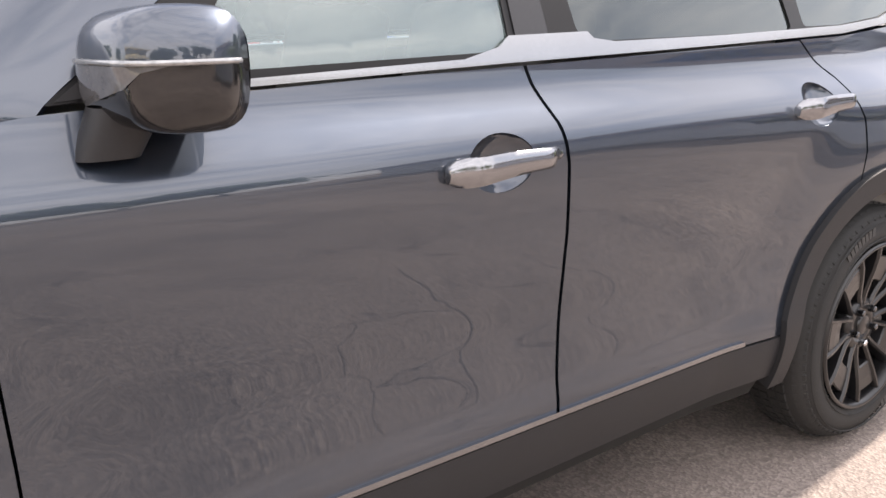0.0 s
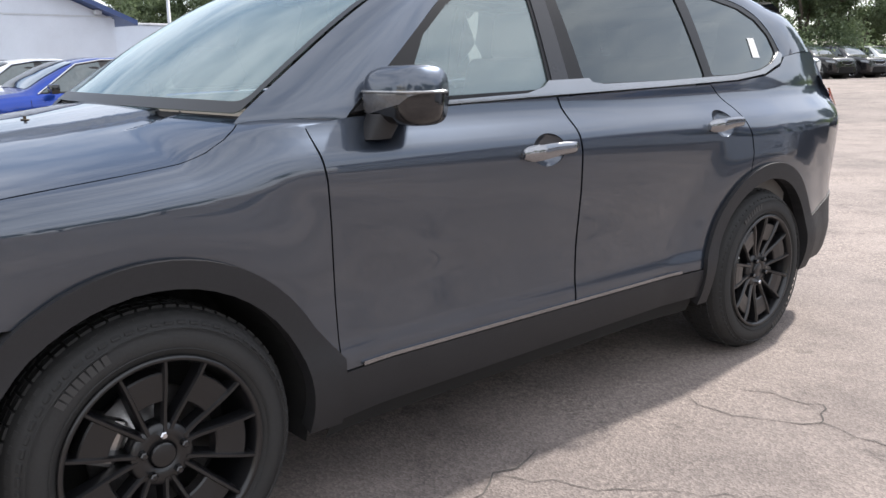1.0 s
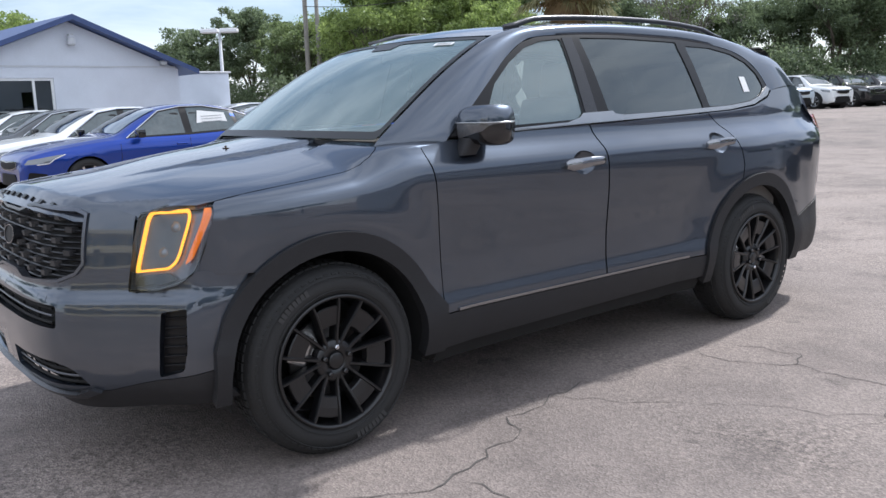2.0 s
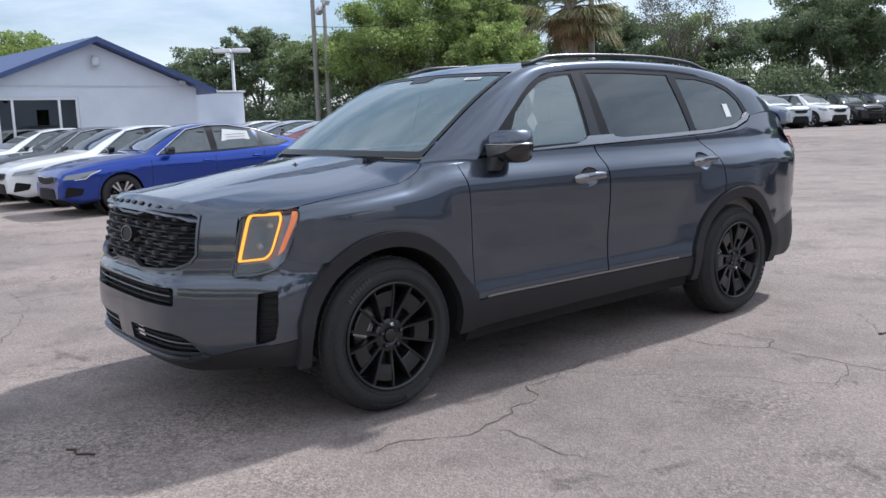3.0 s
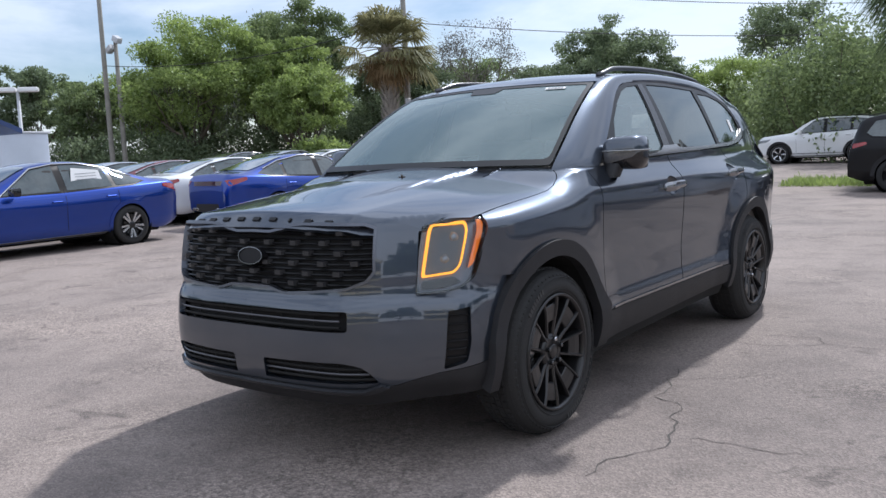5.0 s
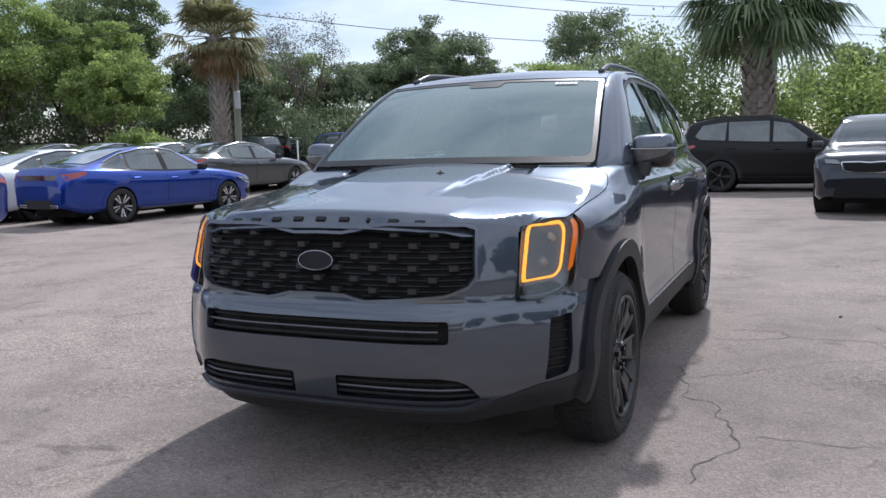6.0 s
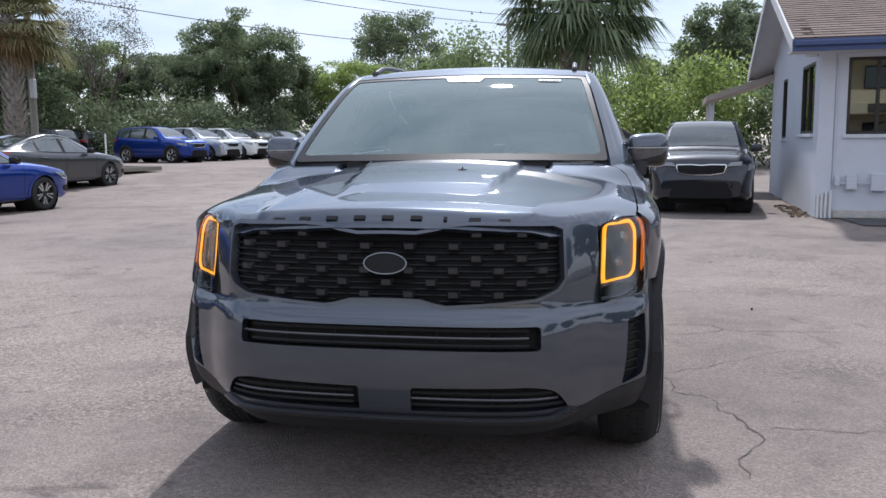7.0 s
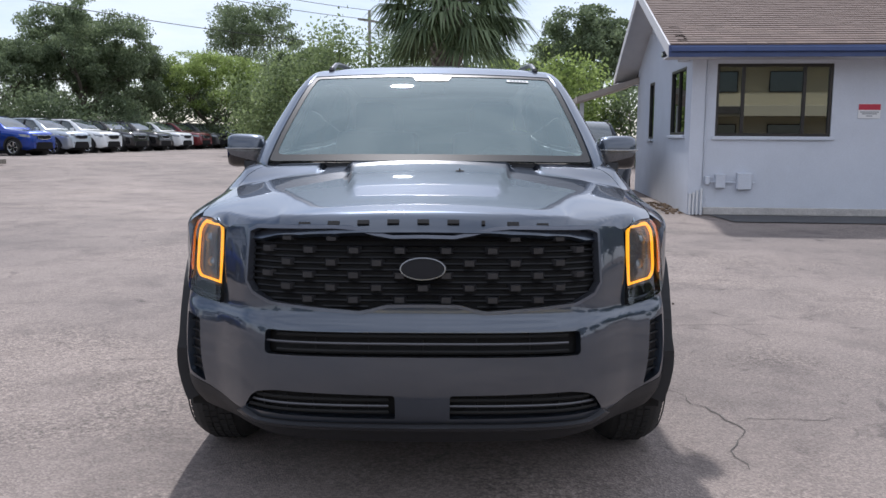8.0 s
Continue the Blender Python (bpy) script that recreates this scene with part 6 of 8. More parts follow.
def build_inside(car):
    """Cabin as it shows through the glass."""
    bm = bmesh.new()
    rows = [[(x, interp(abs(x), [(0, 0.40), (0.7, 0.50)]) + dy, z) for x in [lerp(-0.80, 0.80, i / 12) for i in range(13)]] for dy, z in ((0.0, 1.165), (0.20, 1.185), (0.42, 1.17), (0.50, 1.11), (0.52, 0.80))]
    grid_faces(bm, rows)
    bmesh.ops.recalc_face_normals(bm, faces=bm.faces)
    part("dashboard", bm, TRIM, car, smooth=True)
    bm = bmesh.new()
    rows = [[(x, y, z) for x in (-0.60, -0.3, 0, 0.3, 0.60)] for y, z in ((1.16, 1.60), (1.6, 1.655), (2.4, 1.665), (3.2, 1.62))]
    grid_faces(bm, rows)
    part("headliner", bm, mat("light_headlining", (0.45, 0.44, 0.42), 0.9), car)
    bm = bmesh.new()
    add_box(bm, (-0.84, 0.52, 0.42), (0.84, 3.5, 0.50))
    part("floor_pan", bm, DARKVOID, car)
    sw = Matrix.Translation((0.38, 0.94, 1.10)) @ Matrix.Rotation(radians(-62), 4, "X")
    bm = bmesh.new()
    ring = [sw @ Vector((0.185 * math.cos(math.tau * i / 28), 0.185 * math.sin(math.tau * i / 28), 0)) for i in range(29)]
    add_tube(bm, ring, 0.015, 8, cap=False)
    add_box(bm, (-0.17, -0.02, -0.02), (0.17, 0.05, 0.02), sw, 0.01)
    part("steering_wheel", bm, TRIM, car, smooth=True, angle=50)

    def seat(x, y):
        s = empty("seat", None, "grey leather seat")
        s.parent = car
        bm = bmesh.new()
        add_box(bm, (x - 0.25, y - 0.25, 0.62), (x + 0.25, y + 0.27, 0.80), None, 0.06, 3)
        part("cushion", bm, SEAT, s, smooth=True, angle=50)
        bm = bmesh.new()
        add_box(bm, (-0.25, -0.07, 0), (0.25, 0.07, 0.62), Matrix.Translation((x, y + 0.28, 0.74)) @ Matrix.Rotation(radians(-14), 4, "X"), 0.06, 3)
        part("backrest", bm, SEAT, s, smooth=True, angle=50)
        bm = bmesh.new()
        add_box(bm, (-0.13, -0.05, 0), (0.13, 0.05, 0.19), Matrix.Translation((x, y + 0.43, 1.34)) @ Matrix.Rotation(radians(-8), 4, "X"), 0.04, 3)
        part("headrest", bm, SEAT, s, smooth=True, angle=50)
    for x in (0.38, -0.38):
        seat(x, 1.42)
        seat(x, 2.36)
    for sx in (1, -1):
        bm = bmesh.new()
        rows = [[(sx * (side_x(y, z) - 0.07), y, z) for y in (0.62, 1.2, 1.8, 2.5, 3.2)] for z in (0.5, 0.9, 1.10, 1.19)]
        grid_faces(bm, rows, sx > 0)
        part("door_lining", bm, TRIM, car, smooth=True)


build_suv()

# ---------------------------------------------------------------- other cars on the lot
BG_GLASS = mat("dark_car_glass", (0.050, 0.068, 0.070), 0.03, vary=0.35, scale=3.0, fine=9.0, coat=1.0, spec=0.8)
NOSEBLK = mat("dull_black_mesh", (0.010, 0.010, 0.011), 0.6, vary=0.3, scale=60, spec=0.2)
RIM_SILVER = mat("machined_alloy", (0.55, 0.56, 0.57), 0.25, metal=0.9, vary=0.1)
SEAM = mat("panel_gap", (0.01, 0.01, 0.01), 0.9, vary=0.0)
CARS = {
    "sedan": dict(L=4.90, wb=2.85, fo=0.93, r=0.335, h=1.445,
                  top=[(0, 0.56), (0.03, 0.68), (0.10, 0.745), (0.25, 0.80), (0.6, 0.87), (1.15, 0.945), (1.42, 0.985), (1.75, 1.17), (2.15, 1.355), (2.55, 1.435), (2.95, 1.44), (3.5, 1.36), (4.05, 1.195), (4.45, 1.10), (4.70, 1.085), (4.79, 1.075), (4.83, 1.00), (4.87, 0.90), (4.90, 0.75)],
                  belt=[(0, 0.54), (0.03, 0.64), (0.10, 0.70), (0.25, 0.755), (0.8, 0.85), (1.42, 0.915), (2.6, 0.935), (4.0, 1.0), (4.6, 1.03), (4.79, 1.01), (4.84, 0.94), (4.90, 0.73)],
                  w=[(0, 0.58), (0.05, 0.70), (0.15, 0.785), (0.3, 0.845), (0.6, 0.895), (0.93, 0.922), (1.5, 0.915), (2.4, 0.912), (3.3, 0.925), (3.8, 0.930), (4.3, 0.905), (4.6, 0.865), (4.78, 0.80), (4.86, 0.74), (4.90, 0.66)],
                  wr=[(0, 0.50), (0.3, 0.66), (1.2, 0.76), (1.45, 0.74), (2.2, 0.585), (3.0, 0.575), (4.0, 0.60), (4.5, 0.68), (4.9, 0.58)],
                  ws=(1.46, 2.20), rw=(3.35, 4.28), side=[(1.62, 0.955), (2.22, 1.325), (2.6, 1.385), (3.0, 1.385), (3.55, 1.29), (4.12, 1.075), (3.9, 1.03), (2.6, 0.975)], pillars=(2.62, 3.52), clad=False, spokes=10),
    "crossover": dict(L=4.37, wb=2.63, fo=0.85, r=0.345, h=1.62,
                      top=[(0, 0.58), (0.03, 0.80), (0.10, 0.93), (0.5, 1.02), (1.1, 1.085), (1.28, 1.12), (1.62, 1.36), (1.98, 1.55), (2.4, 1.615), (3.2, 1.61), (3.8, 1.56), (4.12, 1.47), (4.24, 1.22), (4.33, 0.98), (4.37, 0.70)],
                      belt=[(0, 0.56), (0.04, 0.76), (0.12, 0.88), (0.6, 0.96), (1.28, 1.02), (2.6, 1.06), (4.0, 1.12), (4.2, 1.10), (4.33, 0.95), (4.37, 0.69)],
                      w=[(0, 0.66), (0.06, 0.76), (0.3, 0.86), (0.8, 0.895), (3.6, 0.90), (4.1, 0.86), (4.37, 0.74)],
                      wr=[(0, 0.56), (0.3, 0.70), (1.1, 0.76), (1.3, 0.74), (2.0, 0.62), (3.4, 0.61), (4.1, 0.60), (4.37, 0.62)],
                      ws=(1.32, 2.03), rw=(4.10, 4.28), side=[(1.52, 1.075), (2.02, 1.48), (2.4, 1.535), (3.3, 1.53), (3.85, 1.46), (4.02, 1.24), (3.85, 1.17), (2.6, 1.105)], pillars=(2.42, 3.30), clad=True, spokes=5),
    "offroader": dict(L=4.82, wb=2.915, fo=0.93, r=0.375, h=1.76,
                      top=[(0, 0.60), (0.03, 0.95), (0.15, 1.05), (0.7, 1.12), (1.4, 1.17), (1.55, 1.20), (1.95, 1.48), (2.3, 1.66), (2.75, 1.745), (3.6, 1.745), (4.3, 1.69), (4.55, 1.60), (4.68, 1.32), (4.77, 1.02), (4.82, 0.70)],
                      belt=[(0, 0.58), (0.04, 0.90), (0.2, 0.99), (1.5, 1.09), (3.0, 1.13), (4.4, 1.19), (4.65, 1.15), (4.77, 0.98), (4.82, 0.69)],
                      w=[(0, 0.72), (0.06, 0.82), (0.3, 0.92), (0.8, 0.96), (4.0, 0.965), (4.5, 0.92), (4.82, 0.80)],
                      wr=[(0, 0.60), (0.3, 0.76), (1.4, 0.80), (1.6, 0.78), (2.3, 0.67), (3.8, 0.66), (4.5, 0.64), (4.82, 0.66)],
                      ws=(1.60, 2.32), rw=(4.56, 4.72), side=[(1.78, 1.145), (2.32, 1.58), (2.75, 1.655), (3.7, 1.65), (4.25, 1.585), (4.42, 1.33), (4.30, 1.25), (3.0, 1.18)], pillars=(2.72, 3.68), clad=True, spokes=5),
}


def bg_wheel(parent, r, spokes, dark):
    bm = bmesh.new()
    add_lathe(bm, [(-0.10, r * 0.66), (-0.105, r * 0.80), (-0.09, r * 0.95), (-0.05, r), (0.06, r), (0.095, r * 0.95), (0.108, r * 0.82), (0.10, r * 0.70), (0.09, r * 0.67)], 36)
    part("tyre", bm, RUBBER, parent, smooth=True, angle=50)
    bm = bmesh.new()
    add_lathe(bm, [(0.105, r * 0.705), (0.11, r * 0.685), (0.10, r * 0.655), (0.03, r * 0.63)], 36)
    rim = part("rim", bm, SATBLK if dark or spokes == 10 else RIM_SILVER, parent, smooth=True, angle=40)
    bm = bmesh.new()
    add_lathe(bm, [(0.025, r * 0.66), (0.02, 0.02)], 24)
    part("barrel", bm, DARKVOID, rim)
    for k in range(spokes):
        a = math.tau * k / spokes + (0.10 if k % 2 else -0.10) * (spokes == 10) * 1.2
        bm = bmesh.new()
        rows = []
        for t in (0, 0.5, 1):
            rr = lerp(0.035, r * 0.67, t)
            hw = lerp(0.010, 0.019, t) * (1.6 if spokes == 5 else 1.0)
            d, n = Vector((0, math.cos(a), math.sin(a))), Vector((0, -math.sin(a), math.cos(a)))
            xf = lerp(0.085, 0.102, t)
            rows.append([d * rr - n * hw * 1.5 + Vector((xf - 0.03, 0, 0)), d * rr - n * hw + Vector((xf, 0, 0)), d * rr + n * hw + Vector((xf, 0, 0)), d * rr + n * hw * 1.5 + Vector((xf - 0.03, 0, 0))])
        grid_faces(bm, rows)
        part("spoke", bm, SATBLK if dark else RIM_SILVER, rim)
        if spokes == 10 and k % 2 == 0:
            c = math.tau * (k + 0.5) / spokes
            bm = bmesh.new()
            rows = [[Vector((xf, rr * math.cos(c + w), rr * math.sin(c + w))) for w in (-hw, hw)] for rr, hw, xf in ((r * 0.30, 0.10, 0.080), (r * 0.50, 0.13, 0.088), (r * 0.52, 0.13, 0.06))]
            grid_faces(bm, rows, True)
            part("spoke_web", bm, SATBLK, rim)
    bm = bmesh.new()
    add_lathe(bm, [(0.06, 0.065), (0.09, 0.06), (0.096, 0.03), (0.096, 0.0002)], 20)
    part("hub", bm, SATBLK, rim, smooth=True, angle=40)


def bg_car(kind, name, dark_wheels=False):
    """A parked car, nose to -y, standing over its own origin (middle of its length)."""
    c = CARS[kind]
    L, wb, fo, r = c["L"], c["wb"], c["fo"], c["r"]
    car = empty(name)
    y_off = -L / 2
    ys = sorted({round(L * (0.5 - 0.5 * math.cos(math.pi * i / 64)), 4) for i in range(65)})
    zb = [(0, 0.30), (0.3, 0.22), (L - 0.4, 0.24), (L, 0.36)]
    ra = r + 0.065

    def sec(y):
        w, wr, zt, be, lo = interp(y, c["w"]), interp(y, c["wr"]), interp(y, c["top"]), interp(y, c["belt"]), interp(y, zb)
        zt = max(zt, be + 0.02)
        wr = min(wr, w * 0.93)
        mid = lerp(lo, be, 0.45)
        return [(w * 0.88, lo), (w * 0.965, lerp(lo, be, 0.10)), (w * 0.968, lerp(lo, be, 0.28)), (w * 0.974, mid), (w, lerp(lo, be, 0.74)), (w * 0.994, lerp(lo, be, 0.82)), (w * 0.962, be - 0.012), (w * 0.935, be + 0.01),
                (lerp(w * 0.935, wr, 0.33), lerp(be, zt, 0.36)), (lerp(w * 0.935, wr, 0.70), lerp(be, zt, 0.72)), (wr, lerp(be, zt, 0.955)), (wr * 0.86, lerp(be, zt, 1.0)), (wr * 0.55, zt + 0.012), (0.0, zt + 0.02)]

    bm = bmesh.new()
    rows = []
    for y in ys:
        h = [(x, y + y_off, z) for x, z in sec(y)]
        rows.append(h + [(-x, yy, z) for x, yy, z in h[::-1][1:]])
    grid_faces(bm, rows, True)
    dead = []
    for f in bm.faces:
        p = f.calc_center_median()
        for wy in (fo, fo + wb):
            if abs(p.x) > 0.55 and math.hypot(p.y - (wy + y_off), p.z - r) < ra and p.z < r + ra:
                dead.append(f)
    bmesh.ops.delete(bm, geom=list(set(dead)), context="FACES")
    for v in {v for e in bm.edges if len(e.link_faces) == 1 for v in e.verts}:
        for wy in (fo, fo + wb):
            dy, dz = v.co.y - (wy + y_off), v.co.z - r
            q = math.hypot(dy, dz)
            if abs(v.co.x) > 0.5 and abs(q - ra) < 0.16 and dz > -0.16:
                v.co.y, v.co.z = wy + y_off + dy * ra / q, r + dz * ra / q
    bmesh.ops.recalc_face_normals(bm, faces=bm.faces)
    part("body", bm, SEAM, car, smooth=True, angle=64)["paint"] = 1

    def xs(y, z):
        pts = sec(y)
        for (x0, z0), (x1, z1) in zip(pts, pts[1:]):
            if z0 <= z <= z1 + 1e-6:
                return lerp(x0, x1, (z - z0) / max(1e-6, z1 - z0))
        return pts[-3][0]

    def flank(y, z):
        return (xs(y, z), y + y_off, z)

    def top(x, y):
        wr, zt, be = interp(y, c["wr"]), interp(y, c["top"]), interp(y, c["belt"])
        zt = max(zt, be + 0.02)
        return (x, y + y_off, zt + 0.02 * (1 - min(1, (abs(x) / max(0.1, wr * 0.9)) ** 2)))

    for sx in (1, -1):
        p0, p1 = c["pillars"]
        poly = c["side"]

        def cut(a, b):
            up = [(y, z) for y, z in dense(poly, 0.04) if a <= y <= b]
            if len(up) < 4:
                return None
            cy, cz = sum(p[0] for p in up) / len(up), sum(p[1] for p in up) / len(up)
            return sorted(up, key=lambda p: math.atan2(p[1] - cz, p[0] - cy))
        rim_line = inset(poly, -0.028)
        sheet("window_surround", rim_line, flank, FRAMEBLK, car, du=0.25, dv=0.12, flange=0.0, lift=0.003, sx=sx, centre=(0, 0, 0.8), step=0.06)
        if kind == "sedan":
            crest = dense(rim_line[:5] + [(3.98, 1.165)], 0.10, False)
            bm = bmesh.new()
            add_tube(bm, [Vector((sx * (xs(y, z) + 0.008), y + y_off, z)) for y, z in crest], 0.014, 6)
            part("window_moulding", bm, CHROME, car, "bright arched window moulding", smooth=True)
            q = rounded([(fo + ra + 0.10, 0.235), (fo + wb - ra - 0.10, 0.235), (fo + wb - ra - 0.04, 0.275), (fo + ra + 0.04, 0.255)], 0.01)
            sheet("sill_strip", q, flank, DKCHROME, car, du=0.5, dv=0.1, flange=0.012, lift=0.012, sx=sx, centre=(0, 0, 0.6), step=0.1)
        for a, b in ((-9, p0 - 0.025), (p0 + 0.025, p1 - 0.02), (p1 + 0.02, 99)):
            q = cut(a, b)
            if q:
                sheet("side_window", q, flank, BG_GLASS, car, du=0.25, dv=0.15, flange=0.0, lift=0.006, sx=sx, centre=(0, 0, 0.8), step=0.06)
        for wy in (fo, fo + wb):
            arc = circle_pts(wy, r, ra + (0.055 if c["clad"] else 0.030), -0.15, math.pi + 0.15, 18) + circle_pts(wy, r, ra - 0.035, math.pi + 0.15, -0.15, 18)
            lip = sheet("arch_lip", arc, flank, CLAD if c["clad"] else SEAM, car, du=0.3, dv=0.3, flange=0.03, lift=0.008, sx=sx, centre=(0, 0, 0.6), step=0.08)
            if not c["clad"]:
                lip["paint"] = 1
            bm = bmesh.new()
            add_lathe(bm, [(sx * 0.45, 0.05), (sx * 0.45, ra), (sx * (interp(wy, c["w"]) - 0.04), ra)], 16, "x", Matrix.Translation((0, wy + y_off, r)))
            part("wheel_house", bm, DARKVOID, car)
            wl = empty("wheel", Matrix.Translation((sx * (interp(wy, c["w"]) - 0.115), wy + y_off, r)) @ (Matrix() if sx > 0 else Matrix.Rotation(math.pi, 4, "Z")))
            wl.parent = car
            bg_wheel(wl, r, c["spokes"], dark_wheels)
        for y, lo, hi in ((p0, 0.34, 1.0), (p1 + 0.05, 0.55, 1.0), (1.45, 0.36, 0.86)):
            bm = bmesh.new()
            add_tube(bm, [Vector((sx * (xs(y, z) + 0.001), y + y_off, z)) for z in [lerp(lo, hi, i / 6) for i in range(7)]], 0.004, 4)
            part("door_gap", bm, SEAM, car)
        for y in (p0 - 0.16, p1 - 0.10):
            bm = bmesh.new()
            z = interp(y, c["belt"]) - 0.12
            add_box(bm, (-0.012, -0.09, -0.013), (0.03, 0.09, 0.013), Matrix.Translation((sx * (xs(y, z) + (0.0 if sx > 0 else 0.0)), y + y_off, z)) @ Matrix.Scale(sx, 4, (1, 0, 0)), 0.008)
            part("door_handle", bm, SEAM, car)["paint"] = 1
        ym = c["ws"][0] + 0.28
        bm = bmesh.new()
        add_box(bm, (0.0, -0.06, -0.01), (0.19, 0.07, 0.13), Matrix.Translation((sx * (xs(ym, interp(ym, c["belt"]) - 0.02) + 0.0), ym + y_off, interp(ym, c["belt"]) + 0.02)) @ Matrix.Scale(sx, 4, (1, 0, 0)), 0.035, 2)
        wm = part("door_mirror", bm, GLOSSBLK if kind == "sedan" else SEAM, car, smooth=True, angle=50)
        if kind != "sedan":
            wm["paint"] = 1
        # lamps wrap round the corners
        zf = interp(0.12, c["belt"])
        q = rounded([(0.05, zf - 0.10), (0.34, zf - 0.085), (0.60, zf + 0.035), (0.50, zf + 0.03), (0.10, zf - 0.03)] if kind == "sedan" else [(0.06, zf - 0.13), (0.42, zf - 0.08), (0.55, zf + 0.02), (0.10, zf - 0.02)], 0.02)
        if kind == "sedan":
            bm = bmesh.new()
            zz = [(0.20, zf - 0.105), (0.36, zf - 0.09), (0.44, zf - 0.03), (0.60, zf + 0.035)]
            add_tube(bm, [Vector((sx * (xs(y, z) + 0.012), y + y_off, z)) for y, z in dense(zz, 0.05, False)], 0.007, 5)
            part("lamp_strip", bm, WHITEPL, car)
            ql = rounded([(0.06, 0.32), (0.30, 0.36), (0.34, 0.46), (0.10, 0.50)], 0.03)
            sheet("corner_intake", ql, flank, NOSEBLK, car, du=0.1, dv=0.08, flange=0.01, lift=0.007, sx=sx, centre=(0, 0, 0.6), step=0.05)
        sheet("headlamp", q, flank, mat("grey_lamp_lens", (0.20, 0.215, 0.23), 0.08, metal=0.3, coat=1.0), car, du=0.1, dv=0.08, flange=0.01, lift=0.007, sx=sx, centre=(0, 0, 0.6), step=0.05)
        zr = interp(L - 0.15, c["belt"])
        q = rounded([(L - 0.42, zr - 0.06), (L - 0.05, zr - 0.17), (L - 0.05, zr - 0.05), (L - 0.40, zr + 0.0)], 0.03)
        sheet("tail_lamp", q, flank, REDLAMP, car, du=0.1, dv=0.08, flange=0.01, lift=0.008, sx=sx, centre=(0, 0, 0.6), step=0.05)
    for nm, (a, b), k in (("windscreen", c["ws"], 1), ("rear_window", c["rw"], -1)):
        wa, wb_ = interp(a, c["wr"]) * 0.88, interp(b, c["wr"]) * 0.88
        q = rounded([(-wa, a), (wa, a), (wb_, b), (-wb_, b)], 0.06)
        sheet(nm, q, top, BG_GLASS, car, du=0.2, dv=0.12, flange=0.0, lift=0.008, centre=(0, 0, 0.6), step=0.06)
    # front: closing face, grille, low intake
    for y, sgn in ((0, -1), (L, 1)):
        s = sec(y)
        bm = bmesh.new()
        ring = [(x, z) for x, z in s] + [(-x, z) for x, z in s[::-1][1:]]
        f = bm.faces.new([bm.verts.new((x, y + y_off, z)) for x, z in ring])
        part("front_panel" if sgn < 0 else "tail_panel", bm, SEAM, car)["paint"] = 1
    z0, z1, w0 = interp(0.02, c["belt"]), interp(0.0, zb), interp(0.0, c["w"])
    bm = bmesh.new()
    zc = (0.60 if kind == "sedan" else 0.80) if kind != "offroader" else 0.88
    wg, dg = (0.80, 0.04) if kind == "sedan" else (0.62, 0.085)
    q = rounded([(-w0 * wg * 0.90, zc - dg), (-0.16, zc - dg - 0.035), (0.16, zc - dg - 0.035), (w0 * wg * 0.90, zc - dg), (w0 * wg, zc + 0.045), (0.16, zc + 0.05), (0, zc + 0.035), (-0.16, zc + 0.05), (-w0 * wg, zc + 0.045)], 0.03)

    def nose(x, z):
        a = abs(x) / max(0.3, w0)
        yy = -0.018 + 0.05 * a**3 + (0.05 * smooth01((z - zc) / 0.2))
        return (x, yy + y_off, z)
    sheet("grille", q, nose, NOSEBLK, car, du=0.15, dv=0.1, flange=0.03, lift=0.004, centre=(0, 0, zc), step=0.05)
    sheet("grille_rim", inset(q, -0.012), nose, DKCHROME if kind == "sedan" else CHROME, car, holes=(inset(q, 0.006),), du=0.3, dv=0.2, flange=0.01, lift=0.008, centre=(0, 0, zc), step=0.05)
    if c["clad"]:
        for sx in (1, -1):
            q = rounded([(sx * x, z) for x, z in ((w0 * 0.62, zc + 0.02), (w0 * 0.98, zc + 0.035), (w0 * 1.0, zc + 0.10), (w0 * 0.72, zc + 0.085))], 0.015)
            sheet("front_lamp", q, nose, mat("grey_lamp_lens", (0.20, 0.215, 0.23), 0.08, metal=0.3, coat=1.0), car, du=0.1, dv=0.08, flange=0.02, lift=0.012, centre=(0, 0, zc), step=0.05)
            q = rounded([(sx * x, z) for x, z in ((w0 * 0.70, 0.46), (w0 * 0.95, 0.46), (w0 * 0.98, 0.64), (w0 * 0.80, 0.60))], 0.02)
            sheet("fog_lamp_pocket", q, nose, NOSEBLK, car, du=0.1, dv=0.08, flange=0.02, lift=0.006, centre=(0, 0, zc), step=0.05)
    hi = 0.46 if kind == "sedan" else 0.56
    q = rounded([(-w0 * 0.85, 0.28), (w0 * 0.85, 0.28), (w0 * 0.62, hi), (-w0 * 0.62, hi)], 0.04)
    sheet("low_intake", q, nose, NOSEBLK, car, du=0.2, dv=0.1, flange=0.03, lift=0.006, centre=(0, 0, zc), step=0.06)
    bm = bmesh.new()
    add_box(bm, (-0.55, y_off + 0.3, 0.17), (0.55, -y_off - 0.3, 0.40), None, 0.03)
    part("underbody", bm, DARKVOID, car)
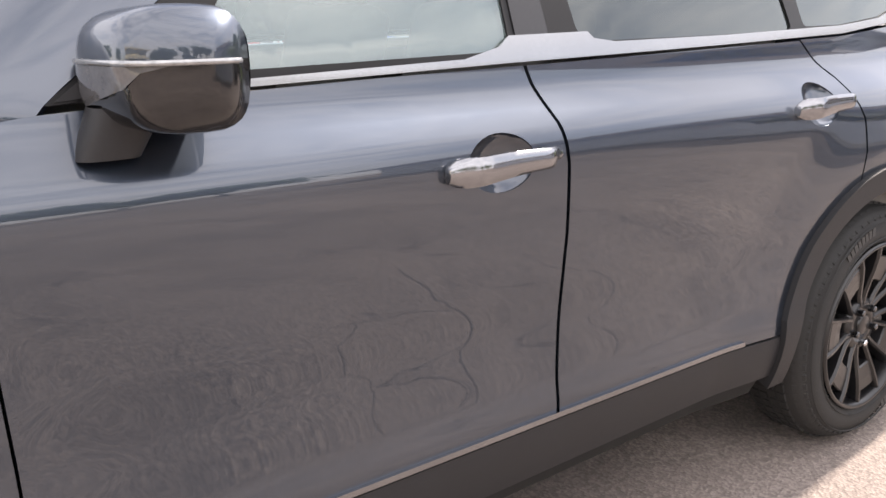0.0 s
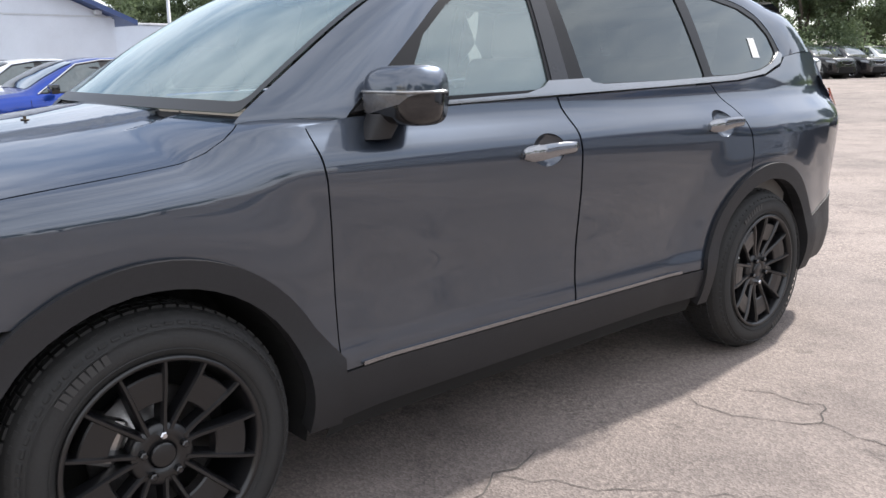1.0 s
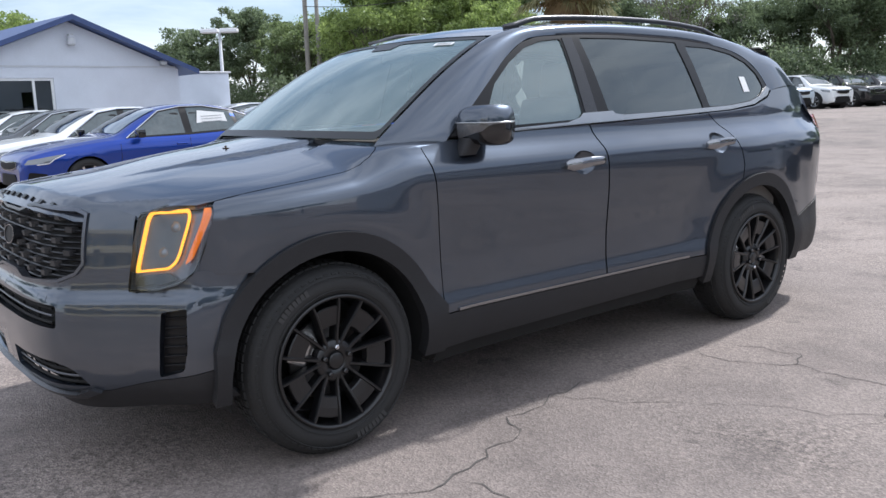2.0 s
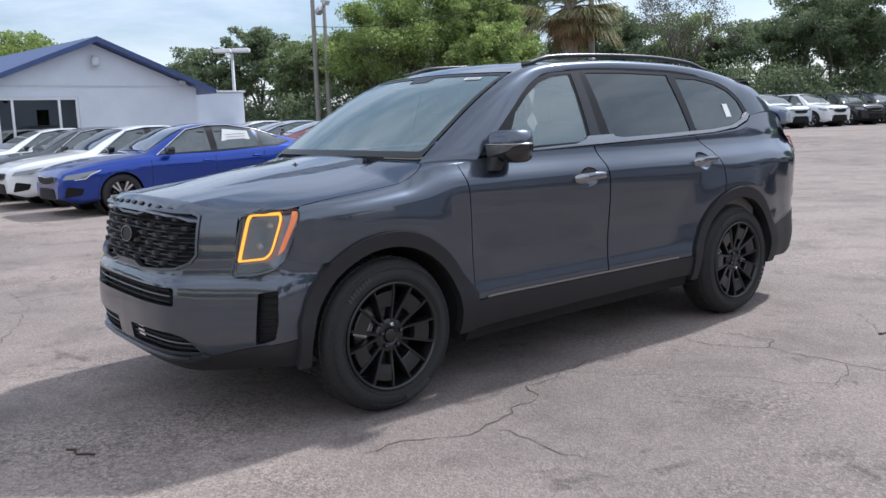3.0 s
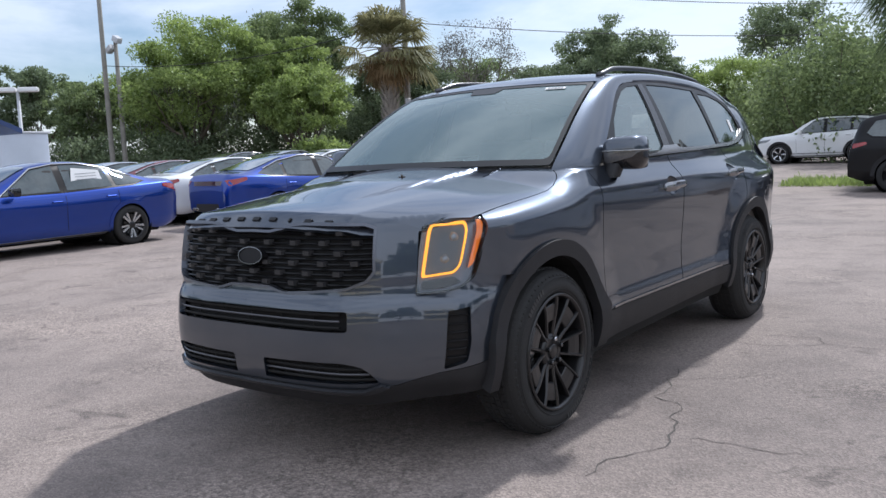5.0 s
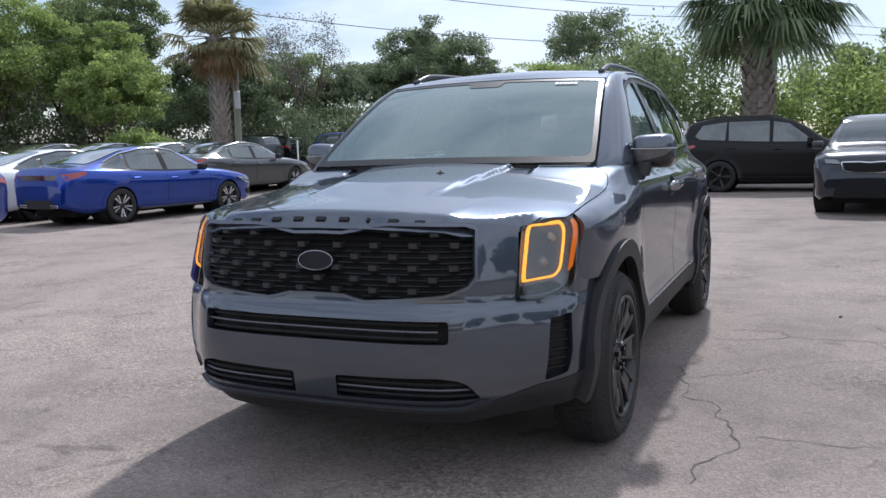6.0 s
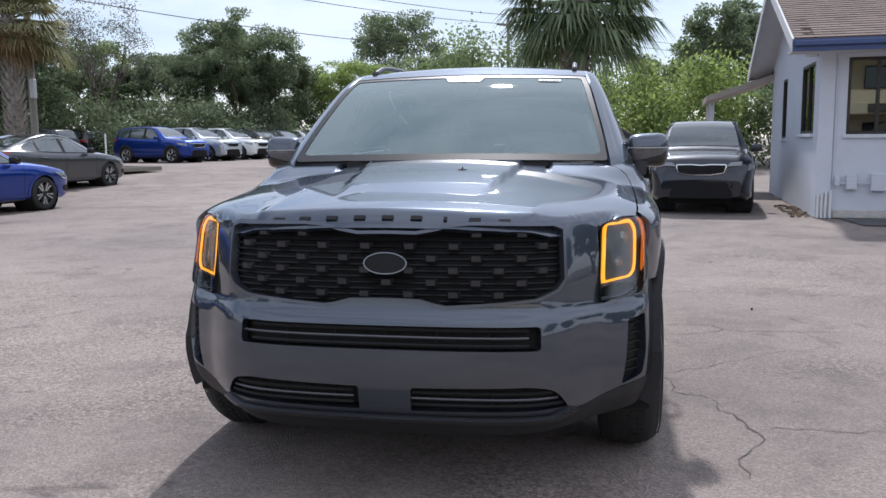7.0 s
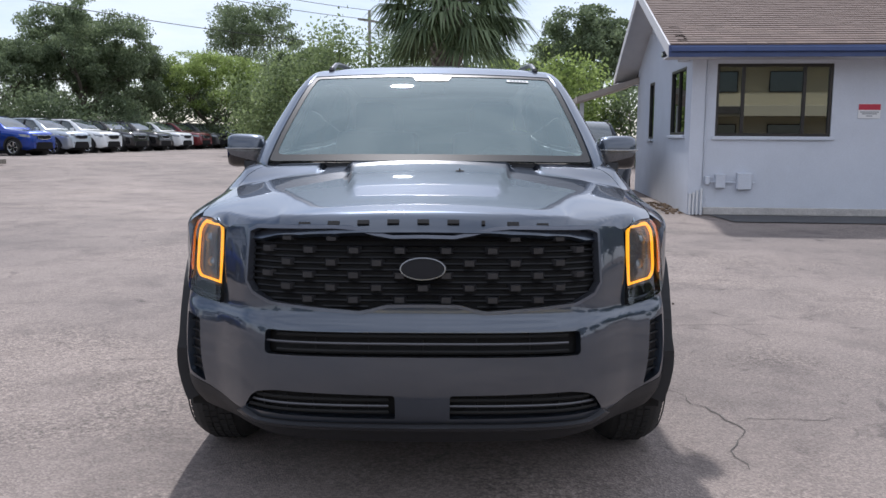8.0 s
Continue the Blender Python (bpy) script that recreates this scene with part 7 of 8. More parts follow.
    if c["clad"]:
        for sx in (1, -1):
            q = [(fo + ra, 0.25), (fo + wb - ra, 0.25), (fo + wb - ra, 0.36), (fo + ra, 0.36)]
            sheet("sill_cladding", q, flank, CLAD, car, du=0.5, dv=0.2, flange=0.02, lift=0.008, sx=sx, centre=(0, 0, 0.6))
            bm = bmesh.new()
            ya, yb = c["ws"][1] + 0.15, c["rw"][0] - 0.15
            add_tube(bm, [Vector((sx * interp(y, c["wr"]) * 0.92, y + y_off, interp(y, c["top"]) + 0.035)) for y in [lerp(ya, yb, i / 8) for i in range(9)]], 0.014, 6)
            part("roof_rail", bm, SATBLK, car)
    # rear lamp bar and bumper insert
    q = [(-w0 * 0.75, 0.34), (w0 * 0.75, 0.34), (w0 * 0.7, 0.50), (-w0 * 0.7, 0.50)]
    sheet("rear_insert", rounded(q, 0.03), lambda x, z: (x, L + 0.012 - 0.05 * (abs(x) / 0.7) ** 3 + y_off, z), CLAD, car, du=0.3, dv=0.2, flange=0.03, centre=(0, 0, 0.4))
    if kind == "sedan":
        q = rounded([(-0.66, 0.865), (0.66, 0.865), (0.70, 0.955), (-0.70, 0.955)], 0.03)
        sheet("lamp_bar", q, lambda x, z: (x, L + 0.016 - 0.06 * (abs(x) / 0.7) ** 3 - 0.25 * max(0.0, z - 0.80) + y_off, z), mat("dark_red_lamp_bar", (0.045, 0.006, 0.008), 0.10, coat=1.0), car, du=0.2, dv=0.1, flange=0.05, centre=(0, 0, 0.4), label="dark red lamp bar across the tail")
        for sx in (1, -1):
            bm = bmesh.new()
            add_box(bm, (sx * 0.44 - 0.10, L + y_off - 0.03, 0.36), (sx * 0.44 + 0.10, L + y_off + 0.02, 0.42), None, 0.015, 2)
            part("exhaust_tip", bm, CHROME, car)
    return car


def recolour(car, material):
    for o in car.children_recursive:
        if "paint" in o.keys():
            o.material_slots[0].link = "OBJECT"
            o.material_slots[0].material = material


def park(base, x, y, heading, material, label, group, first):
    """heading: degrees the nose turns left from -y."""
    m = Matrix.Translation((x, y, lot_z(x, y))) @ Matrix.Rotation(radians(heading), 4, "Z")
    if first:
        base.matrix_basis = m
        ob = base
    else:
        ob = copy_thing(base, m)
    recolour(ob, material)
    tagged(ob, label, "car", group)
    return ob


def build_lot():
    blue = paint("deep_blue_paint", (0.005, 0.042, 0.30), 0.80, 0.33)
    white = paint("white_paint", (0.76, 0.78, 0.79), 0.0, 0.35)
    silver = paint("silver_paint", (0.48, 0.53, 0.58), 0.6, 0.30)
    black = paint("black_paint", (0.010, 0.010, 0.012), 0.2, 0.25)
    grey = paint("graphite_paint", (0.06, 0.065, 0.07), 0.5, 0.30)
    red = paint("maroon_paint", (0.16, 0.02, 0.025), 0.4, 0.30)
    navy = paint("dark_navy_paint", (0.010, 0.014, 0.024), 0.6, 0.28)
    se = bg_car("sedan", "sedan")
    g1 = "sedans parked nose out"
    park(se, -10.98, 3.80, 2, blue, "bright metallic blue fastback sedan with a window sheet", g1, True)
    for x, y, p, n in ((-13.35, 3.55, white, "white"), (-15.7, 3.35, grey, "graphite"), (-17.9, 3.1, white, "white")):
        park(se, x, y, 2, p, f"{n} fastback sedan parked in the row", g1, False)
    g2 = "sedans parked tail to tail"
    for x, y, p, n in ((-11.1, 10.15, blue, "bright metallic blue"), (-13.5, 10.3, white, "white"), (-15.9, 10.4, red, "maroon"), (-18.3, 10.5, silver, "silver"), (-20.6, 10.6, white, "white"), (-13.6, 16.6, grey, "graphite"), (-16.0, 16.7, white, "white"), (-18.4, 16.9, silver, "silver"), (-20.9, 17.0, black, "black")):
        park(se, x, y, 174, p, f"{n} fastback sedan with its tail towards the aisle", g2, False)
    park(se, -25.4, 27.6, -105, black, "black sedan standing by the kerb island", "lone cars", False)
    cr = bg_car("crossover", "crossover")
    g3 = "crossovers parked in a row"
    cols = [(blue, "blue"), (silver, "silver"), (white, "white"), (black, "black"), (black, "black"), (white, "white"), (red, "maroon"), (grey, "graphite"), (grey, "graphite"), (black, "black")]
    for i, (p, n) in enumerate(cols):
        park(cr, -18.9 + 0.30 * i, 32.8 + 3.0 * i, 76, p, f"{n} compact crossover parked nose to the aisle", g3, i == 0)
    for x, y, p, n in ((-25.6, 33.0, black, "black"),):
        park(cr, x, y, -98, p, f"{n} compact crossover parked tail to the row", g3, False)
    for x, y, p, n in ((-26.0, 36.0, black, "black"), (-26.8, 39.0, blue, "blue")):
        park(cr, x, y, -98, p, f"{n} compact crossover parked tail to the row", g3, False)
    park(cr, -4.6, 30.0, -92, white, "white crossover parked beyond the grass patch", "lone cars", False)
    sp = copy_thing(cr, Matrix.Translation((2.76, 13.55, 0)) @ Matrix.Rotation(radians(-7), 4, "Z"))
    recolour(sp, navy)
    tagged(sp, "dark navy crossover facing out beside the office", "car", "lone cars")
    jp = bg_car("offroader", "off_road_wagon", True)
    park(jp, 1.02, 18.55, 92, mat("matt_black_paint", (0.006, 0.006, 0.007), 0.38, vary=0.1, spec=0.3), "matt black off-road wagon parked side on", "lone cars", True)
    sh = sheet("window_sheet", [(2.78, 1.02), (3.38, 1.03), (3.34, 1.27), (2.86, 1.32)], lambda y, z: (0.742 - 0.36 * (z - 1.02), y - 2.45, z), WHITEPL, se, du=0.3, dv=0.2, flange=0.0, lift=0.06, label="white price sheet in the rear side window")
    for k in range(4):
        sheet("print_bar", [(2.90, 1.075 + 0.045 * k), (3.28, 1.085 + 0.045 * k), (3.28, 1.095 + 0.045 * k), (2.90, 1.085 + 0.045 * k)], lambda y, z: (0.742 - 0.36 * (z - 1.02), y - 2.45, z), GREYINK, sh, du=0.3, dv=0.2, flange=0.0, lift=0.064)


build_lot()

# ---------------------------------------------------------------- trees, palms, poles and wires
BARK = mat("oak_bark", (0.11, 0.09, 0.07), 0.95, vary=0.35, scale=3, bump=0.6, bumpscale=25)
PALMBARK = mat("palm_boots", (0.24, 0.215, 0.185), 0.95, vary=0.4, scale=5, bump=0.5, bumpscale=30, island=0.8)


def leafmat(name, dark, light, trans=0.35):
    if name in MATS:
        return MATS[name]
    m = bpy.data.materials.new(name)
    m.use_nodes = True
    nt = m.node_tree
    nt.nodes.clear()
    out = nt.nodes.new("ShaderNodeOutputMaterial")
    g = nt.nodes.new("ShaderNodeNewGeometry")
    tc = nt.nodes.new("ShaderNodeTexCoord")
    n = nd(nt, "ShaderNodeTexNoise", Scale=0.7, Detail=3.0)
    nt.links.new(tc.outputs["Object"], n.inputs["Vector"])
    ad = nt.nodes.new("ShaderNodeMath")
    ad.operation = "MULTIPLY_ADD"
    ad.inputs[1].default_value = 0.55
    nt.links.new(g.outputs["Random Per Island"], ad.inputs[0])
    nt.links.new(n.outputs["Fac"], ad.inputs[2])
    mr = nt.nodes.new("ShaderNodeMapRange")
    mr.inputs["From Min"].default_value, mr.inputs["From Max"].default_value = 0.35, 1.15
    nt.links.new(ad.outputs[0], mr.inputs["Value"])
    mx = nt.nodes.new("ShaderNodeMixRGB")
    mx.inputs[1].default_value, mx.inputs[2].default_value = (*dark, 1), (*light, 1)
    nt.links.new(mr.outputs[0], mx.inputs[0])
    df, tr, gl, m1, m2 = (nt.nodes.new(k) for k in ("ShaderNodeBsdfDiffuse", "ShaderNodeBsdfTranslucent", "ShaderNodeBsdfGlossy", "ShaderNodeMixShader", "ShaderNodeMixShader"))
    gl.inputs["Roughness"].default_value = 0.45
    gl.inputs["Color"].default_value = (0.5, 0.55, 0.5, 1)
    nt.links.new(mx.outputs[0], df.inputs[0])
    nt.links.new(mx.outputs[0], tr.inputs[0])
    m1.inputs[0].default_value, m2.inputs[0].default_value = trans, 0.06
    nt.links.new(df.outputs[0], m1.inputs[1])
    nt.links.new(tr.outputs[0], m1.inputs[2])
    nt.links.new(m1.outputs[0], m2.inputs[1])
    nt.links.new(gl.outputs[0], m2.inputs[2])
    nt.links.new(m2.outputs[0], out.inputs[0])
    MATS[name] = m
    return m


LEAF_OAK = leafmat("oak_leaves", (0.078, 0.108, 0.055), (0.26, 0.325, 0.18), 0.60)
LEAF_MID = leafmat("mid_green_leaves", (0.080, 0.118, 0.045), (0.28, 0.35, 0.155), 0.60)
LEAF_LIGHT = leafmat("light_leaves", (0.115, 0.170, 0.045), (0.40, 0.50, 0.16), 0.62)
LEAF_GREY = leafmat("grey_twigs", (0.09, 0.085, 0.075), (0.20, 0.19, 0.16), 0.2)
LEAF_PALM = leafmat("palm_leaves", (0.060, 0.095, 0.045), (0.23, 0.29, 0.15), 0.40)
LEAF_DRYPALM = leafmat("half_dry_fronds", (0.13, 0.13, 0.06), (0.34, 0.32, 0.16), 0.45)
LEAF_DEAD = leafmat("dead_fronds", (0.13, 0.085, 0.04), (0.30, 0.20, 0.10), 0.2)
LEAF_MOSS = leafmat("hanging_moss", (0.10, 0.105, 0.085), (0.20, 0.20, 0.165), 0.2)


def leaf_mesh(name, pos, size, rng, material, parent, droop=0.0, aspect=0.55):
    """Many single leaves as small bent quads about the given points."""
    n = len(pos)
    a = rng.normal(size=(n, 3))
    a /= np.linalg.norm(a, axis=1)[:, None]
    b = rng.normal(size=(n, 3))
    if droop:
        a[:, 2] -= droop
        a /= np.linalg.norm(a, axis=1)[:, None]
    b -= (a * b).sum(1)[:, None] * a
    b /= np.linalg.norm(b, axis=1)[:, None]
    s = size * rng.uniform(0.6, 1.4, (n, 1))
    q = np.stack([pos - a * s, pos + b * s * aspect, pos + a * s, pos - b * s * aspect], 1).reshape(-1, 3)
    me = bpy.data.meshes.new(name)
    me.vertices.add(4 * n)
    me.vertices.foreach_set("co", q.ravel())
    me.loops.add(4 * n)
    me.loops.foreach_set("vertex_index", np.arange(4 * n))
    me.polygons.add(n)
    me.polygons.foreach_set("loop_start", np.arange(0, 4 * n, 4))
    me.polygons.foreach_set("loop_total", np.full(n, 4))
    me.update()
    me.validate()
    me.materials.append(material)
    ob = new(name, me)
    ob.parent = parent
    return ob


def limb(bm, p, d, length, r, depth, rng, tips, spread=0.6):
    pts, radii = [p], [r]
    q, v = p.copy(), d.copy()
    n = 5
    for i in range(n):
        v = (v + Vector((rng.normal() * 0.16, rng.normal() * 0.16, rng.normal() * 0.10 + 0.04))).normalized()
        q = q + v * (length / n)
        pts.append(q.copy())
        radii.append(r * (1 - 0.6 * (i + 1) / n))
    add_tube(bm, pts, r, 6 if depth else 5, True, radii)
    if depth == 0:
        tips.append(q)
        tips.append(pts[-2])
        return
    for k in range(3):
        i = min(n, 3 + k % 3)
        w = (v + Vector((rng.normal() * spread, rng.normal() * spread, rng.normal() * spread * 0.5 + 0.1))).normalized()
        limb(bm, pts[i], w, length * rng.uniform(0.55, 0.8), radii[i] * 0.75, depth - 1, rng, tips, spread)


def tree(x, y, height, width, leaves, leaf_material, label, seed, size=0.17, trunk=0.22, low=0.25, gaps=0.5, bark=None, moss=0, squash=1.0):
    """A broad tree: trunk and limbs, crown of single leaves in uneven clumps."""
    rng = np.random.default_rng(seed)
    z0 = lot_z(x, y)
    t = empty("tree", Matrix.Translation((x, y, z0)), label, "tree", "trees round the lot")
    bm = bmesh.new()
    tips = []
    th = height * low
    add_tube(bm, [(0, 0, -0.1), (rng.normal() * 0.1, rng.normal() * 0.1, th * 0.5), (rng.normal() * 0.2, rng.normal() * 0.2, th)], trunk, 9, True, [trunk * 1.4, trunk, trunk * 0.85])
    for k in range(5):
        a = math.tau * k / 5 + rng.uniform(0, 1)
        d = Vector((math.cos(a) * width / height * 1.1, math.sin(a) * width / height * 1.1, 1.0)).normalized()
        limb(bm, Vector((0, 0, th * 0.92)), d, height * 0.34, trunk * 0.55, 2, rng, tips, 0.65)
    tp = np.array([tuple(v) for v in tips])
    top = max(tp[:, 2].max(), 0.1)
    k = (height * 0.93) / top
    wid = np.abs(tp[:, :2]).max()
    kx = (width * 0.46) / wid
    for v in bm.verts:
        f = min(1.0, max(0.0, (v.co.z - th * 0.8) / (height * 0.2)))
        v.co.x *= lerp(1, kx, f)
        v.co.y *= lerp(1, kx, f)
        v.co.z *= lerp(1, k, min(1.0, max(0.0, v.co.z / th)))
    tp *= (kx, kx, k)
    part("trunk", bm, bark or BARK, t, smooth=True)
    # clumps: at limb tips and a few more over an uneven dome, each a flattened cushion of single leaves
    extra = []
    while len(extra) < int(90 * (1.2 - gaps)):
        p = rng.uniform(-1, 1, 3)
        if 0.50 < np.linalg.norm(p) < 1 and p[2] > -0.75:
            extra.append((p[0] * width * 0.47, p[1] * width * 0.47, height * lerp(low + 0.36, 0.70, 0.5) + p[2] * height * 0.36 * squash))
    cl = np.concatenate([tp[rng.permutation(len(tp))[:80]], np.array(extra)]) if extra else tp
    cl[:, 2] += 0.10 * height * (1 - (np.hypot(cl[:, 0], cl[:, 1]) / (width * 0.5)) ** 2) * rng.uniform(0, 1, len(cl))
    rad = rng.uniform(0.40, 1.0, len(cl)) ** 1.3 * width * 0.120
    share = rad**2 / (rad**2).sum()
    pos = []
    for c, r, q in zip(cl, rad, share):
        n = max(6, int(leaves * q))
        v = rng.normal(size=(n, 3))
        v /= np.linalg.norm(v, axis=1)[:, None]
        pos.append(c + v * (r * rng.uniform(0, 1, (n, 1)) ** 0.45) * np.array([1.0, 1.0, 0.62]))
    pos = np.concatenate(pos)
    pos += rng.normal(size=pos.shape) * 0.05
    pos = pos[(pos[:, 2] > height * low * 0.75) & (pos[:, 2] < height)]
    leaf_mesh("crown", pos, size, rng, leaf_material, t)
    if moss:
        c2 = tp[rng.permutation(len(tp))[:moss]]
        mp = (c2[:, None, :] + rng.normal(size=(len(c2), 90, 3)) * np.array([0.25, 0.25, 0.8]) - np.array([0, 0, 1.0])).reshape(-1, 3)
        leaf_mesh("moss", mp, 0.10, rng, LEAF_MOSS, t, droop=3.0, aspect=0.18)
    return t


def bush(x, y, w, d, h, leaves, material, label, seed, size=0.13):
    rng = np.random.default_rng(seed)
    t = empty("shrub", Matrix.Translation((x, y, lot_z(x, y))), label, "shrub", "shrubs along the lot's edge")
    n = 26
    cl = np.stack([rng.uniform(-w / 2, w / 2, n), rng.uniform(-d / 2, d / 2, n), rng.uniform(0.1, 0.9, n) ** 0.8 * h], 1)
    cl[:, 2] *= 1 - 0.5 * (np.abs(cl[:, 0]) / (w / 2)) ** 2
    per = leaves // n
    pos = (cl[:, None, :] + rng.normal(size=(n, per, 3)) * np.array([w, d, h]) * 0.10).reshape(-1, 3)
    pos[:, 2] = np.abs(pos[:, 2])
    leaf_mesh("foliage", pos, size, rng, material, t)
    bm = bmesh.new()
    for k in range(9):
        c = cl[k]
        add_tube(bm, [(c[0] * 0.3, c[1] * 0.3, -0.05), (c[0] * 0.7, c[1] * 0.7, c[2] * 0.5), tuple(c)], 0.03, 5, True, [0.04, 0.028, 0.012])
    tagged(part("stem", bm, BARK, t), kind="stuff")
    return t


def palm(x, y, height, trunk_r, fronds, frond_len, label, seed, skirt=0, leaf=None, droop=0.0):
    """A cabbage palm: booted trunk, fan fronds of many narrow leaflets, brown skirt below."""
    rng = np.random.default_rng(seed)
    t = empty("palm", Matrix.Translation((x, y, lot_z(x, y))), label, "palm tree", "palms")
    bm = bmesh.new()
    add_lathe(bm, [(-0.1, trunk_r * 1.15), (height * 0.3, trunk_r * 0.95), (height * 0.75, trunk_r), (height, trunk_r * 1.15), (height + 0.2, trunk_r * 0.6)], 14, "z")
    part("trunk", bm, PALMBARK, t, smooth=True)
    bm = bmesh.new()
    rows = int(height / 0.17)
    for r in range(rows):
        for k in range(9):
            a = math.tau * (k + (0.5 if r % 2 else 0)) / 9 + rng.normal() * 0.06
            z = r * 0.17 + rng.normal() * 0.02
            m = Matrix.Translation((trunk_r * 0.96 * math.cos(a), trunk_r * 0.96 * math.sin(a), z)) @ Matrix.Rotation(a, 4, "Z") @ Matrix.Rotation(radians(24), 4, "Y")
            w = trunk_r * 0.26
            q = [m @ Vector(p) for p in ((0, -w, 0), (0, w, 0), (0.05, w * 0.45, 0.26), (0.05, -w * 0.45, 0.26), (0.05, -w * 0.8, 0.02), (0.05, w * 0.8, 0.02))]
            v = [bm.verts.new(p) for p in q]
            for f in ((0, 1, 5, 4), (4, 5, 2, 3), (0, 4, 3), (1, 2, 5)):
                bm.faces.new([v[i] for i in f])
    tagged(part("bark_boot", bm, PALMBARK, t), kind="stuff")
    for kind, count, mt in (("frond", fronds, leaf or LEAF_PALM), ("dead_frond", skirt, LEAF_DEAD)):
        for i in range(count):
            az = rng.uniform(0, math.tau)
            el = rng.uniform(-0.55 - 0.35 * droop, 1.35) if kind == "frond" else rng.uniform(-1.2, -0.3)
            L = frond_len * (rng.uniform(0.8, 1.1) if kind == "frond" else rng.uniform(0.4, 0.75))
            d = Vector((math.cos(az) * math.cos(el), math.sin(az) * math.cos(el), math.sin(el)))
            base = Vector((0, 0, height)) + d * trunk_r * 0.5
            sidev = d.cross(Vector((0, 0, 1))).normalized()
            upv = sidev.cross(d).normalized()
            bm = bmesh.new()
            stem = [base + d * (L * 0.55 * q) - Vector((0, 0, (0.10 + 0.08 * droop) * L * q * q)) for q in (0, 0.33, 0.66, 1.0)]
            add_tube(bm, stem, 0.018, 4, True, [0.03, 0.02, 0.015, 0.012])
            hub = stem[-1]
            nl = 26
            for j in range(nl):
                a = lerp(-1.75, 1.75, j / (nl - 1)) + rng.normal() * 0.03
                ll = L * 0.62 * (1 - 0.30 * (abs(a) / 1.75) ** 2) * rng.uniform(0.85, 1.1)
                v = (d * math.cos(a) + sidev * math.sin(a) + upv * 0.12).normalized()
                w = sidev * math.cos(a) - d * math.sin(a)
                hw = 0.021 * L / 1.2
                p1 = hub + v * ll * 0.5 - Vector((0, 0, 0.05 * ll))
                p2 = hub + v * ll * 0.85 - Vector((0, 0, (0.34 + 0.30 * droop) * ll + rng.uniform(0, 0.12)))
                a0, b0 = bm.verts.new(hub), bm.verts.new(p1 - w * hw)
                c0, e0 = bm.verts.new(p1 + w * hw), bm.verts.new(p2)
                bm.faces.new((a0, b0, c0))
                bm.faces.new((b0, e0, c0))
            part(kind, bm, mt, t)
    return t


def polar(az, d, ex=1.0, ey=-3.0):
    """A place by the angle left of +y and the distance, from a point in the aisle before the SUV."""
    return ex - d * math.sin(radians(az)), ey + d * math.cos(radians(az))


